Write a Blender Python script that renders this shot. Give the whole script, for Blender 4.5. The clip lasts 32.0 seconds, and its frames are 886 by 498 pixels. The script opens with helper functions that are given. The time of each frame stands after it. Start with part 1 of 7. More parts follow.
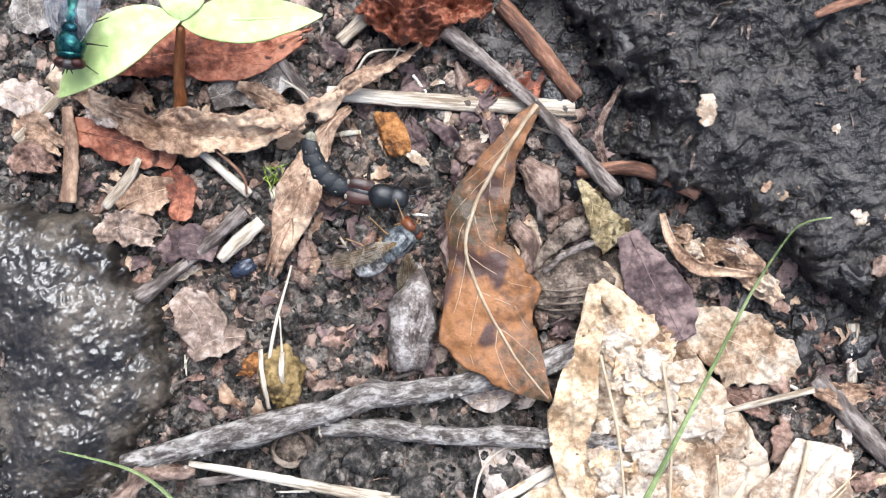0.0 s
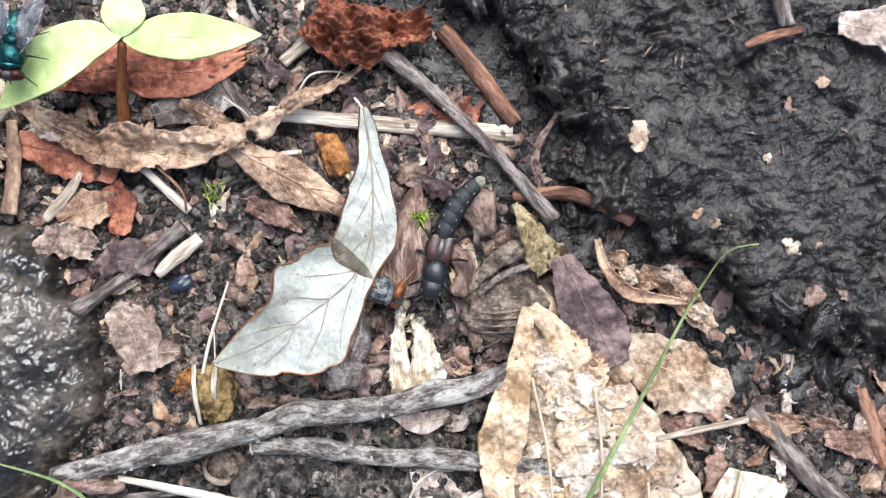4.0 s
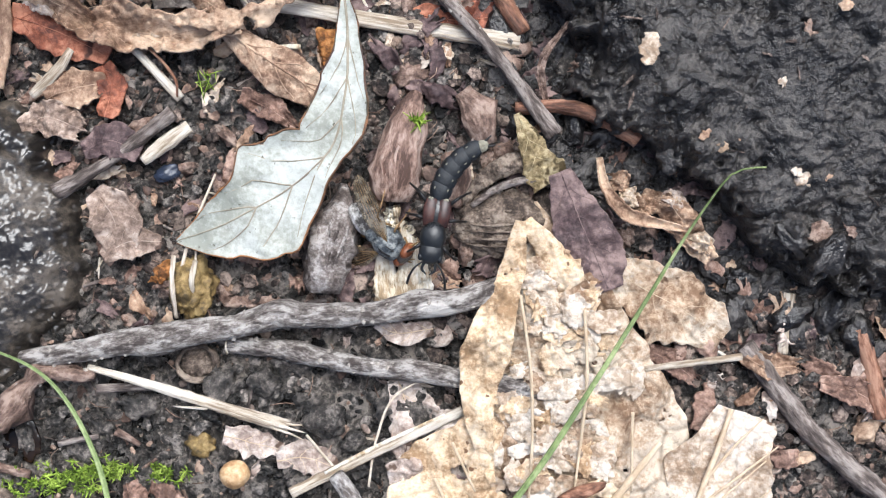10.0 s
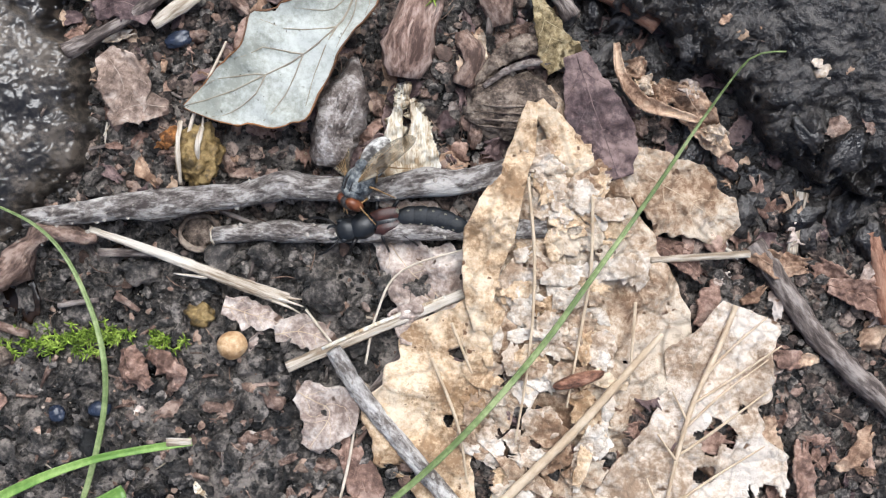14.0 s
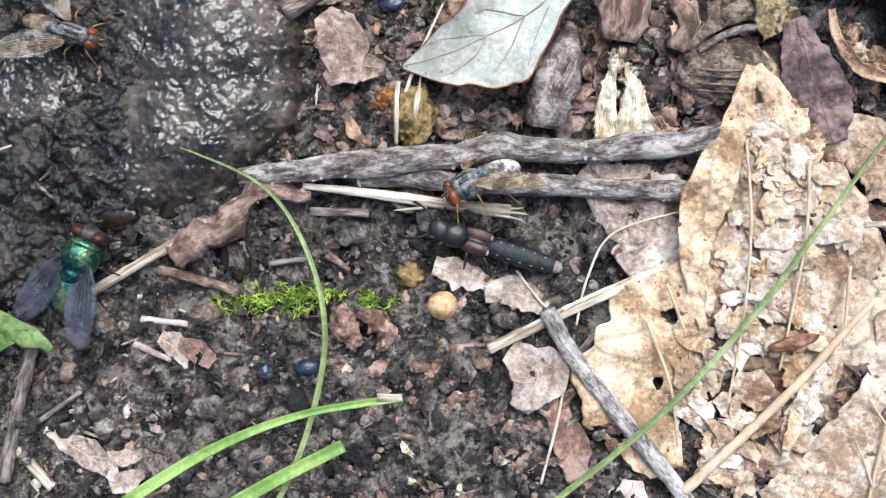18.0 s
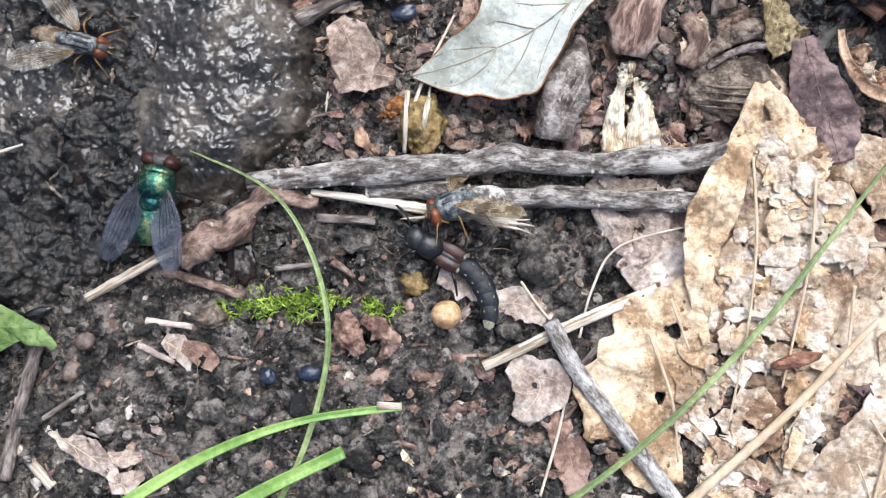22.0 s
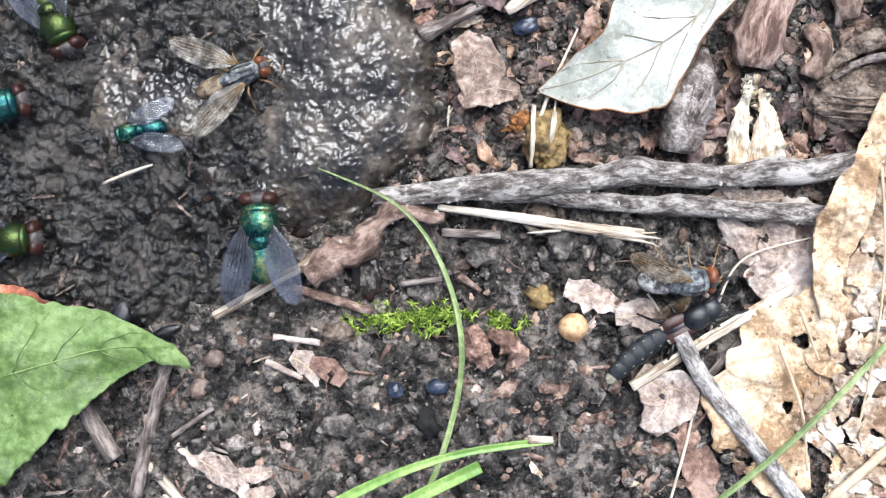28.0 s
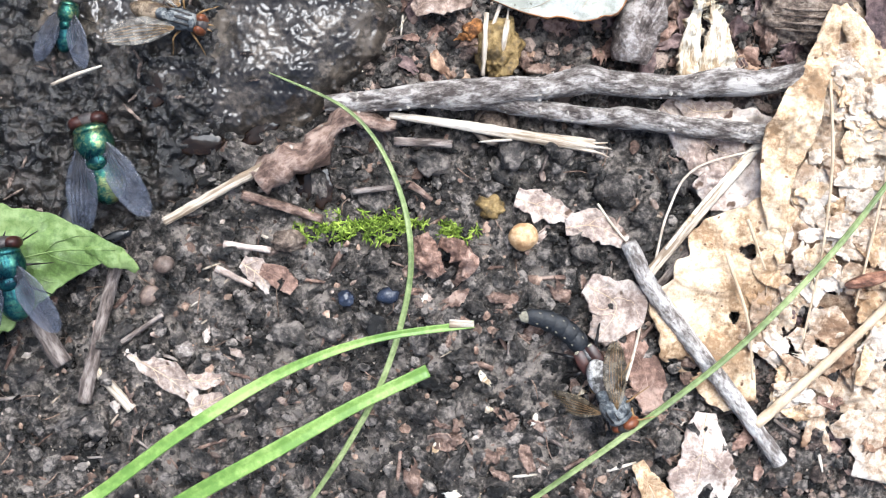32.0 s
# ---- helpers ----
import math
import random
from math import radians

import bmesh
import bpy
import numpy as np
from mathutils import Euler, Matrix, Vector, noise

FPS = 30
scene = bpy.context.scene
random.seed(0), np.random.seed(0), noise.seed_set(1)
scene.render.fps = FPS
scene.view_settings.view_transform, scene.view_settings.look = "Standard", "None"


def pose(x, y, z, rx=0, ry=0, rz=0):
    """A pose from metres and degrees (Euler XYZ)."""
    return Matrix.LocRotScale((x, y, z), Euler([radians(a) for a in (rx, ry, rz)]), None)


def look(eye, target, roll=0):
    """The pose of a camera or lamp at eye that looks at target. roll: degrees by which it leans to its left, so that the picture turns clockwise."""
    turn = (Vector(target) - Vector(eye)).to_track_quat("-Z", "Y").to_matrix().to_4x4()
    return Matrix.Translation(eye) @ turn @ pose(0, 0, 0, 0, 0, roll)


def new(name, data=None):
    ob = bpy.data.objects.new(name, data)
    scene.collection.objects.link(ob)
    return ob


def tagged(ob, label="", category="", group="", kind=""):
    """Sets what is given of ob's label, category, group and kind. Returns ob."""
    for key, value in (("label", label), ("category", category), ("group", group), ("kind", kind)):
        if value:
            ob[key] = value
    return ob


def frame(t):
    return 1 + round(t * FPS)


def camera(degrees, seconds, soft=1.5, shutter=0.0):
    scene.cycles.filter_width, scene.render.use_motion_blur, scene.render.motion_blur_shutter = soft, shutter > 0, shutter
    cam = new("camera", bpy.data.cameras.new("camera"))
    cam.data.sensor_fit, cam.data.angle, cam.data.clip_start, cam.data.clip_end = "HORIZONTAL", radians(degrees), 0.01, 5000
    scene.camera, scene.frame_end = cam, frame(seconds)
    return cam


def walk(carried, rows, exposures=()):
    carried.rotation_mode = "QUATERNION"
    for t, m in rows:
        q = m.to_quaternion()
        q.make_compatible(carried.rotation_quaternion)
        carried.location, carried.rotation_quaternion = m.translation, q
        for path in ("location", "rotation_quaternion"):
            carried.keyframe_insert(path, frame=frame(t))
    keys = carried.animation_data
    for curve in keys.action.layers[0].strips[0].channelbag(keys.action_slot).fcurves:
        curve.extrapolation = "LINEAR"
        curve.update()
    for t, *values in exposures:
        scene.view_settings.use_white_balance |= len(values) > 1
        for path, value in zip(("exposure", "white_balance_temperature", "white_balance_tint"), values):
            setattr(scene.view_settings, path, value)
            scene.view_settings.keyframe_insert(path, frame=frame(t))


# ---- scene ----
# ================= camera and its way (millimetres and degrees) =================
MM = 0.001
cam = camera(45.0, 32.0, soft=1.15)
ROWS = [
    (0.0, 22.08, 22.17, 100.64, -1.81, -2.09, -9.98),
    (0.5, 22.07, 22.61, 100.59, -1.66, -2.00, -9.72),
    (1.0, 23.07, 23.18, 100.49, -1.52, -1.93, -9.43),
    (1.5, 23.87, 23.62, 100.67, -1.30, -1.87, -9.18),
    (2.0, 24.31, 23.12, 100.70, -1.30, -1.91, -9.09),
    (2.5, 25.49, 22.37, 101.06, -1.05, -1.62, -9.05),
    (4.5, 28.49, 16.53, 101.60, 1.15, -1.87, -8.45),
    (5.0, 28.91, 14.75, 101.55, 0.91, -1.70, -8.29),
    (5.5, 28.50, 13.82, 101.49, 0.51, -1.57, -8.16),
    (6.0, 28.54, 13.69, 101.42, 0.32, -1.66, -8.06),
    (6.5, 28.67, 13.66, 101.38, 0.16, -1.76, -7.98),
    (7.0, 28.97, 13.47, 101.32, 0.32, -1.83, -7.94),
    (7.5, 28.89, 13.73, 100.99, 0.30, -1.97, -7.42),
    (8.0, 28.79, 13.52, 100.99, 0.07, -2.03, -7.11),
    (8.5, 29.22, 13.07, 100.90, -0.11, -1.71, -7.10),
    (9.0, 29.00, 12.87, 100.91, 0.04, -1.70, -7.00),
    (9.5, 28.68, 14.00, 100.04, 0.18, -1.39, -6.09),
    (10.0, 29.47, 11.16, 98.15, 0.01, -0.93, -4.39),
    (10.5, 31.80, 10.91, 97.37, 0.01, -0.73, -3.30),
    (11.0, 30.34, 9.94, 97.32, -0.27, -0.57, -3.00),
    (11.5, 29.63, 10.27, 97.17, -0.36, -0.28, -2.72),
    (12.0, 29.60, 10.50, 96.98, -0.38, -0.28, -2.38),
    (12.5, 29.78, 8.99, 96.87, -0.88, -0.30, -1.94),
    (13.0, 30.66, 7.14, 96.83, -1.55, 0.01, -1.76),
    (13.5, 30.85, 4.98, 96.98, -1.99, 0.07, -1.55),
    (15.5, 23.07, -0.93, 97.24, -0.69, 0.97, -1.36),
    (16.0, 19.02, -2.54, 97.36, -0.68, 0.99, -1.27),
    (16.5, 16.10, -2.48, 97.80, -0.66, 0.80, -1.23),
    (17.0, 13.77, -2.80, 97.90, -0.85, 0.79, -0.99),
    (17.5, 12.30, -2.28, 98.01, -0.75, 0.60, -0.77),
    (18.0, 11.70, -1.91, 98.07, -0.52, 0.55, -0.69),
    (18.5, 11.05, -1.92, 98.37, -0.30, 0.64, -0.69),
    (19.0, 10.45, -2.16, 98.37, -0.30, 0.73, -0.51),
    (19.5, 9.88, -2.06, 98.56, -0.15, 0.72, -0.21),
    (20.0, 9.94, -1.96, 98.54, 0.02, 0.67, -0.07),
    (20.5, 10.15, -1.42, 98.45, 0.21, 0.69, -0.00),
    (21.0, 11.14, -1.16, 98.43, 0.39, 0.77, 0.35),
    (21.5, 11.90, -1.24, 98.31, 0.42, 0.80, 0.46),
    (22.0, 11.88, -2.93, 98.38, 0.60, 0.94, 0.77),
    (22.5, 12.10, -4.41, 98.59, 0.59, 0.97, 1.24),
    (23.0, 10.77, -5.31, 98.54, 0.64, 0.68, 1.43),
    (23.5, 11.02, -6.47, 98.46, 0.56, 0.69, 1.71),
    (24.0, 10.99, -5.36, 98.25, 0.62, 0.73, 1.70),
    (24.5, 11.81, -5.40, 98.24, 1.02, 0.94, 1.59),
    (26.5, 7.81, -5.55, 98.66, 0.44, 1.35, 0.61),
    (27.0, 6.15, -4.25, 98.80, 0.27, 1.28, 0.23),
    (27.5, 2.36, -1.71, 99.08, 0.06, 1.10, 0.01),
    (28.0, -0.00, -0.00, 98.98, -0.42, 0.76, -0.00),
    (28.5, -0.95, 0.95, 99.03, -1.20, -0.26, -0.12),
    (29.0, 0.02, 1.47, 98.98, -1.42, -0.39, -0.10),
    (29.5, 0.04, 0.63, 99.12, -1.46, -0.35, 0.10),
    (30.0, 0.92, 0.56, 99.11, -1.52, -0.16, 0.22),
    (30.5, 1.12, -0.71, 99.09, -1.42, -0.03, 0.44),
    (31.0, 1.55, -3.28, 99.04, -1.49, -0.29, 0.30),
    (31.5, 2.50, -5.10, 99.26, -1.55, -0.34, 0.34),
    (32.0, 2.49, -6.42, 99.18, -1.57, -0.42, 0.63),
]
walk(cam, [(t, pose(MM * x, MM * y, MM * z, a, b, c)) for t, x, y, z, a, b, c in ROWS],
     exposures=[(0.0, 1.27, 5700.0, 7.0), (6.0, 1.09, 5770.0, 7.0), (11.5, 1.01, 5770.0, 7.0), (13.2, 0.87, 5770.0, 7.0), (16.0, 0.70, 5800.0, 7.0), (17.5, 0.99, 5720.0, 7.0), (20.0, 1.06, 5720.0, 7.0), (24.0, 1.11, 5720.0, 7.0), (28.0, 1.34, 5720.0, 7.0), (32.0, 1.39, 5720.0, 7.0)])

# ================= sky and sun =================
world = bpy.data.worlds.new("overcast_sky")
scene.world = world
world.use_nodes = True
wn = world.node_tree.nodes
sky = wn.new("ShaderNodeTexSky")
sky.sky_type, sky.sun_disc = "NISHITA", False
sky.sun_elevation, sky.sun_rotation = radians(62), radians(20)
sky.dust_density, sky.air_density, sky.ozone_density = 7.0, 0.7, 0.5
world.node_tree.links.new(sky.outputs[0], wn["Background"].inputs[0])
wn["Background"].inputs[1].default_value = 0.092
sun = new("sun", bpy.data.lights.new("sun", "SUN"))
sun.data.energy, sun.data.angle, sun.data.color = 1.5, radians(46), (1.0, 0.99, 0.97)
sun.matrix_world = look((0.35, 0.9, 1.9), (0, 0, 0))


# ================= noise and shape helpers =================
def hash3(i, j, k, seed):
    n = (i * 374761393 + j * 668265263 + k * 1274126177 + seed * 974634777).astype(np.int64) & 0x7FFFFFFF
    n = ((n ^ (n >> 13)) * 1274126177) & 0x7FFFFFFF
    n = ((n ^ (n >> 15)) * 668265263) & 0x7FFFFFFF
    return (n ^ (n >> 16)) / float(0x7FFFFFFF)


def vnoise(p, seed=0):
    """Smooth value noise in -1..1 at points p (n, 3)."""
    p = np.asarray(p, float)
    i = np.floor(p).astype(np.int64)
    f = p - i
    f = f * f * f * (f * (f * 6 - 15) + 10)
    out = 0
    for a in (0, 1):
        for b in (0, 1):
            for c in (0, 1):
                w = (f[:, 0] if a else 1 - f[:, 0]) * (f[:, 1] if b else 1 - f[:, 1]) * (f[:, 2] if c else 1 - f[:, 2])
                out = out + w * hash3(i[:, 0] + a, i[:, 1] + b, i[:, 2] + c, seed)
    return out * 2 - 1


def fbm(p, seed=0, octaves=4, gain=0.5):
    p = np.asarray(p, float)
    out, amp = 0, 1
    for o in range(octaves):
        out = out + amp * vnoise(p * 2.03 ** o, seed + o)
        amp *= gain
    return out


def cells(x, y, seed=0):
    """Distance to the nearest scattered centre, for clods: 0 at centres."""
    i, j = np.floor(x).astype(np.int64), np.floor(y).astype(np.int64)
    best = np.full(x.shape, 9.0)
    zero = np.zeros_like(i)
    for a in (-1, 0, 1):
        for b in (-1, 0, 1):
            cx = i + a + hash3(i + a, j + b, zero, seed)
            cy = j + b + hash3(i + a, j + b, zero, seed + 7)
            best = np.minimum(best, (cx - x) ** 2 + (cy - y) ** 2)
    return np.sqrt(best)


def smooth(a, b, x):
    t = np.clip((x - a) / (b - a), 0, 1)
    return t * t * (3 - 2 * t)


def curve_through(points, n):
    """n points, evenly spread, on a smooth curve through the control points (any width of rows)."""
    p = np.asarray(points, float)
    if len(p) < 3:
        return np.linspace(0, 1, n)[:, None] * (p[-1] - p[0]) + p[0]
    q = np.vstack([2 * p[0] - p[1], p, 2 * p[-1] - p[-2]])
    fine = []
    for k in range(len(p) - 1):
        t = np.linspace(0, 1, 24, endpoint=(k == len(p) - 2))[:, None]
        a, b, c, d = q[k], q[k + 1], q[k + 2], q[k + 3]
        fine.append(0.5 * (2 * b + (c - a) * t + (2 * a - 5 * b + 4 * c - d) * t ** 2 + (3 * b - a - 3 * c + d) * t ** 3))
    fine = np.vstack(fine)
    s = np.concatenate([[0], np.cumsum(np.linalg.norm(np.diff(fine[:, :2], axis=0), axis=1) + 1e-6)])
    return np.stack([np.interp(np.linspace(0, s[-1], n), s, fine[:, k]) for k in range(fine.shape[1])], 1)


def tube(points, radii, seg=10, n=None, rough=0.06, grain=1.2, flat=1.0, seed=1):
    """A round or flattened stem along the control points (x, y, z) with the radii there."""
    p3 = np.asarray(points, float)
    r = np.interp(np.linspace(0, 1, len(p3)), np.linspace(0, 1, len(radii)), radii)
    length = np.linalg.norm(np.diff(p3, axis=0), axis=1).sum()
    n = n or max(4, min(90, int(length / max(0.35, np.mean(r) * 0.5))))
    c = curve_through(np.column_stack([p3, r]), n)
    p, r = c[:, :3], c[:, 3]
    t = np.gradient(p, axis=0)
    t /= np.linalg.norm(t, axis=1)[:, None] + 1e-9
    up = np.array([0, 0, 1.0]) if np.abs(t[:, 2]).mean() < 0.8 else np.array([0, 1.0, 0])
    side = np.cross(t, up)
    side /= np.linalg.norm(side, axis=1)[:, None] + 1e-9
    nor = np.cross(side, t)
    a = np.linspace(0, 2 * np.pi, seg, endpoint=False)
    ring = side[:, None] * np.cos(a)[None, :, None] + nor[:, None] * np.sin(a)[None, :, None] * flat
    v = (p[:, None] + ring * r[:, None, None]).reshape(-1, 3)
    v = v + ring.reshape(-1, 3) * (np.repeat(r, seg) * rough * (fbm(v * grain, seed, 3) + 0.6 * vnoise(np.column_stack([np.tile(a * 2, n), np.repeat(np.arange(n) * .12, seg), v[:, 0] * 0]), seed)))[:, None]
    faces = [(i * seg + j, i * seg + (j + 1) % seg, (i + 1) * seg + (j + 1) % seg, (i + 1) * seg + j) for i in range(n - 1) for j in range(seg)]
    faces += [tuple(range(seg))[::-1], tuple(range((n - 1) * seg, n * seg))]
    run = np.concatenate([[0], np.cumsum(np.linalg.norm(np.diff(p, axis=0), axis=1))])
    _grain[id(faces)] = (faces, np.column_stack([np.repeat(run, seg) * 0.55 + seed * 3.7, np.repeat(r, seg) * np.tile(np.cos(a), n), np.repeat(r, seg) * np.tile(np.sin(a), n)]))
    return v, faces


_grain = {}


_balls = {}


def ball(level):
    if level not in _balls:
        bm = bmesh.new()
        bmesh.ops.create_icosphere(bm, subdivisions=level, radius=1)
        _balls[level] = (np.array([v.co[:] for v in bm.verts]), [tuple(v.index for v in f.verts) for f in bm.faces])
        bm.free()
    return _balls[level]


def blob(size, level=3, rough=0.12, grain=1.0, seed=0, at=(0, 0, 0), turn=0.0):
    """A lumpy ellipsoid with half-axes size, in mm."""
    v, f = ball(level)
    s = np.asarray(size, float)
    d = 1 + rough * fbm(v * grain * 1.7 + seed * 3.1, seed, 3)
    v = v * d[:, None] * s
    c, k = math.cos(turn), math.sin(turn)
    v = np.column_stack([v[:, 0] * c - v[:, 1] * k, v[:, 0] * k + v[:, 1] * c, v[:, 2]])
    return v + np.asarray(at, float), f


def join(*geos):
    vs, fs, o = [], [], 0
    for v, f in geos:
        vs.append(np.asarray(v, float))
        fs += [tuple(i + o for i in q) for q in f]
        o += len(v)
    return np.vstack(vs), fs


def leafsheet(points, left, right, n=40, m=16, curl=0.0, ripple=0.3, grain=0.35, jag=0.12, thick=0.15, holes=0.0, seed=0, fold=0.0, torn=0.0, freq=7.0, even=False, bites=()):
    n, m = max(n, 24), max(m, 8)
    """A leaf or flake: a sheet along the control points with half-widths left and right of them, curled up at its sides,
    rippled, with ragged edges and gnawed holes; closed, with thickness. Upper faces come first, then the lower, then the rim."""
    c = curve_through(np.asarray(points, float), n)
    s = np.linspace(0, 1, n)
    wl = curve_through([(k / (len(left) - 1), w) for k, w in enumerate(left)], n)[:, 1]
    wr = curve_through([(k / (len(right) - 1), w) for k, w in enumerate(right)], n)[:, 1]
    if even:
        wl, wr = np.interp(s, np.linspace(0, 1, len(left)), left), np.interp(s, np.linspace(0, 1, len(right)), right)
    t = np.gradient(c[:, :2], axis=0)
    t /= np.linalg.norm(t, axis=1)[:, None] + 1e-9
    side = np.column_stack([t[:, 1], -t[:, 0]])
    jl = 1 + jag * (fbm(np.column_stack([s * freq, s * 0 + 3, s * 0]), seed + 11, 3, 0.6))
    jr = 1 + jag * (fbm(np.column_stack([s * freq, s * 0 + 8, s * 0]), seed + 12, 3, 0.6))
    u = np.linspace(-1, 1, m)
    w = np.where(u[None] < 0, (wl * jl)[:, None], (wr * jr)[:, None]) * u[None]
    if torn:
        ee = torn * fbm(np.column_stack([u * 3, u * 0, u * 0 + 5]), seed + 3, 2, 0.5)
    xy = c[:, None, :2] + side[:, None] * w[..., None]
    if torn:
        k = (np.clip((s - 0.75) / 0.25, 0, 1) ** 2)[:, None] * ee[None]
        xy = xy + t[:, None] * k[..., None]
    z = c[:, 2][:, None] + curl * (u[None] ** 2) * np.maximum(wl, wr)[:, None] + fold * np.abs(u)[None] * np.maximum(wl, wr)[:, None]
    pts = np.column_stack([xy.reshape(-1, 2), z.ravel()])
    pts[:, 2] += ripple * fbm(np.column_stack([pts[:, :2] * grain, np.zeros(len(pts))]), seed + 5, 4, 0.55)
    keep = np.ones((n - 1, m - 1), bool)
    if holes:
        mid = pts.reshape(n, m, 3)[:-1, :-1, :2].reshape(-1, 2)
        hn = fbm(np.column_stack([mid * 0.33, np.zeros(len(mid))]), seed + 21, 3)
        keep = (hn < 1.25 - holes).reshape(n - 1, m - 1)
    for bx, by, br in bites:
        mid = pts.reshape(n, m, 3)[:-1, :-1, :2].reshape(-1, 2)
        d = np.hypot(mid[:, 0] - bx, mid[:, 1] - by) / br + 0.45 * vnoise(np.column_stack([mid * 1.3, np.zeros(len(mid))]), seed + 41)
        keep &= (d > 1).reshape(n - 1, m - 1)
    nor = np.cross(np.gradient(pts.reshape(n, m, 3), axis=0).reshape(-1, 3), np.gradient(pts.reshape(n, m, 3), axis=1).reshape(-1, 3))
    nor /= np.linalg.norm(nor, axis=1)[:, None] + 1e-9
    nor *= np.where(nor[:, 2:3] < 0, -1, 1)
    N = n * m
    v = np.vstack([pts, pts - nor * thick])
    top, low, rim = [], [], []
    edge = {}
    for i in range(n - 1):
        for j in range(m - 1):
            if keep[i, j]:
                q = (i * m + j, (i + 1) * m + j, (i + 1) * m + j + 1, i * m + j + 1)
                top.append(q)
                low.append(tuple(a + N for a in q[::-1]))
                for a, b in zip(q, q[1:] + q[:1]):
                    if (b, a) in edge:
                        del edge[(b, a)]
                    else:
                        edge[(a, b)] = 1
    for a, b in edge:
        rim.append((b, a, a + N, b + N))
    used = np.unique(np.array(top + low + rim).ravel())
    new_id = -np.ones(2 * N, int)
    new_id[used] = np.arange(len(used))
    faces = [tuple(int(new_id[a]) for a in q) for q in top + low + rim]
    sheet = (v[used], faces)
    _net[id(sheet[1])] = (sheet[1], pts.reshape(n, m, 3), nor.reshape(n, m, 3))
    _split[id(sheet[1])] = (len(top), len(low), sheet[1])
    return sheet


_split = {}
_net = {}


def set_grain(me, v):
    """Texture places in metres: along a stem they run with it, elsewhere they are the mesh's own."""
    g = me.attributes.new("grain", "FLOAT_VECTOR", "POINT")
    g.data.foreach_set("vector", (np.asarray(v, float) * MM).ravel())


def part(name, geo, material, parent=None, label="", at=None, under=None, flatshade=False):
    """One mesh object from vertices and faces in mm, under a thing or at top level (then its origin is set at its base)."""
    v, f = geo
    v = np.asarray(v, float)
    me = bpy.data.meshes.new(name)
    if parent is None and at is None:
        at = ((v[:, 0].min() + v[:, 0].max()) / 2, (v[:, 1].min() + v[:, 1].max()) / 2, v[:, 2].min())
    if at is not None:
        v = v - np.asarray(at, float)
    me.from_pydata((v * MM).tolist(), [], f)
    me.materials.append(material)
    if under is not None:
        me.materials.append(under)
        a, b, _ = _split[id(f)]
        idx = np.zeros(len(f), np.int32)
        idx[a:] = 1
        me.polygons.foreach_set("material_index", idx)
    me.polygons.foreach_set("use_smooth", np.full(len(f), not flatshade))
    set_grain(me, _grain[id(f)][1] if id(f) in _grain else v)
    me.update()
    ob = new(name, me)
    if parent is not None:
        ob.parent = parent
    if at is not None:
        ob.location = Vector(at) * MM
    if label:
        ob["label"] = label
    return ob


def thing(name, at, label, category, group="", turn=0.0):
    """An empty at a thing's base that carries its parts."""
    e = new(name)
    e.empty_display_size = 0.002
    e.matrix_basis = pose(at[0] * MM, at[1] * MM, at[2] * MM, 0, 0, turn)
    return tagged(e, label, category, group)


# ================= materials =================
def lin(c):
    return tuple(((v / 255) / 12.92 if v / 255 <= 0.04045 else ((v / 255 + 0.055) / 1.055) ** 2.4) for v in c) + (1.0,)


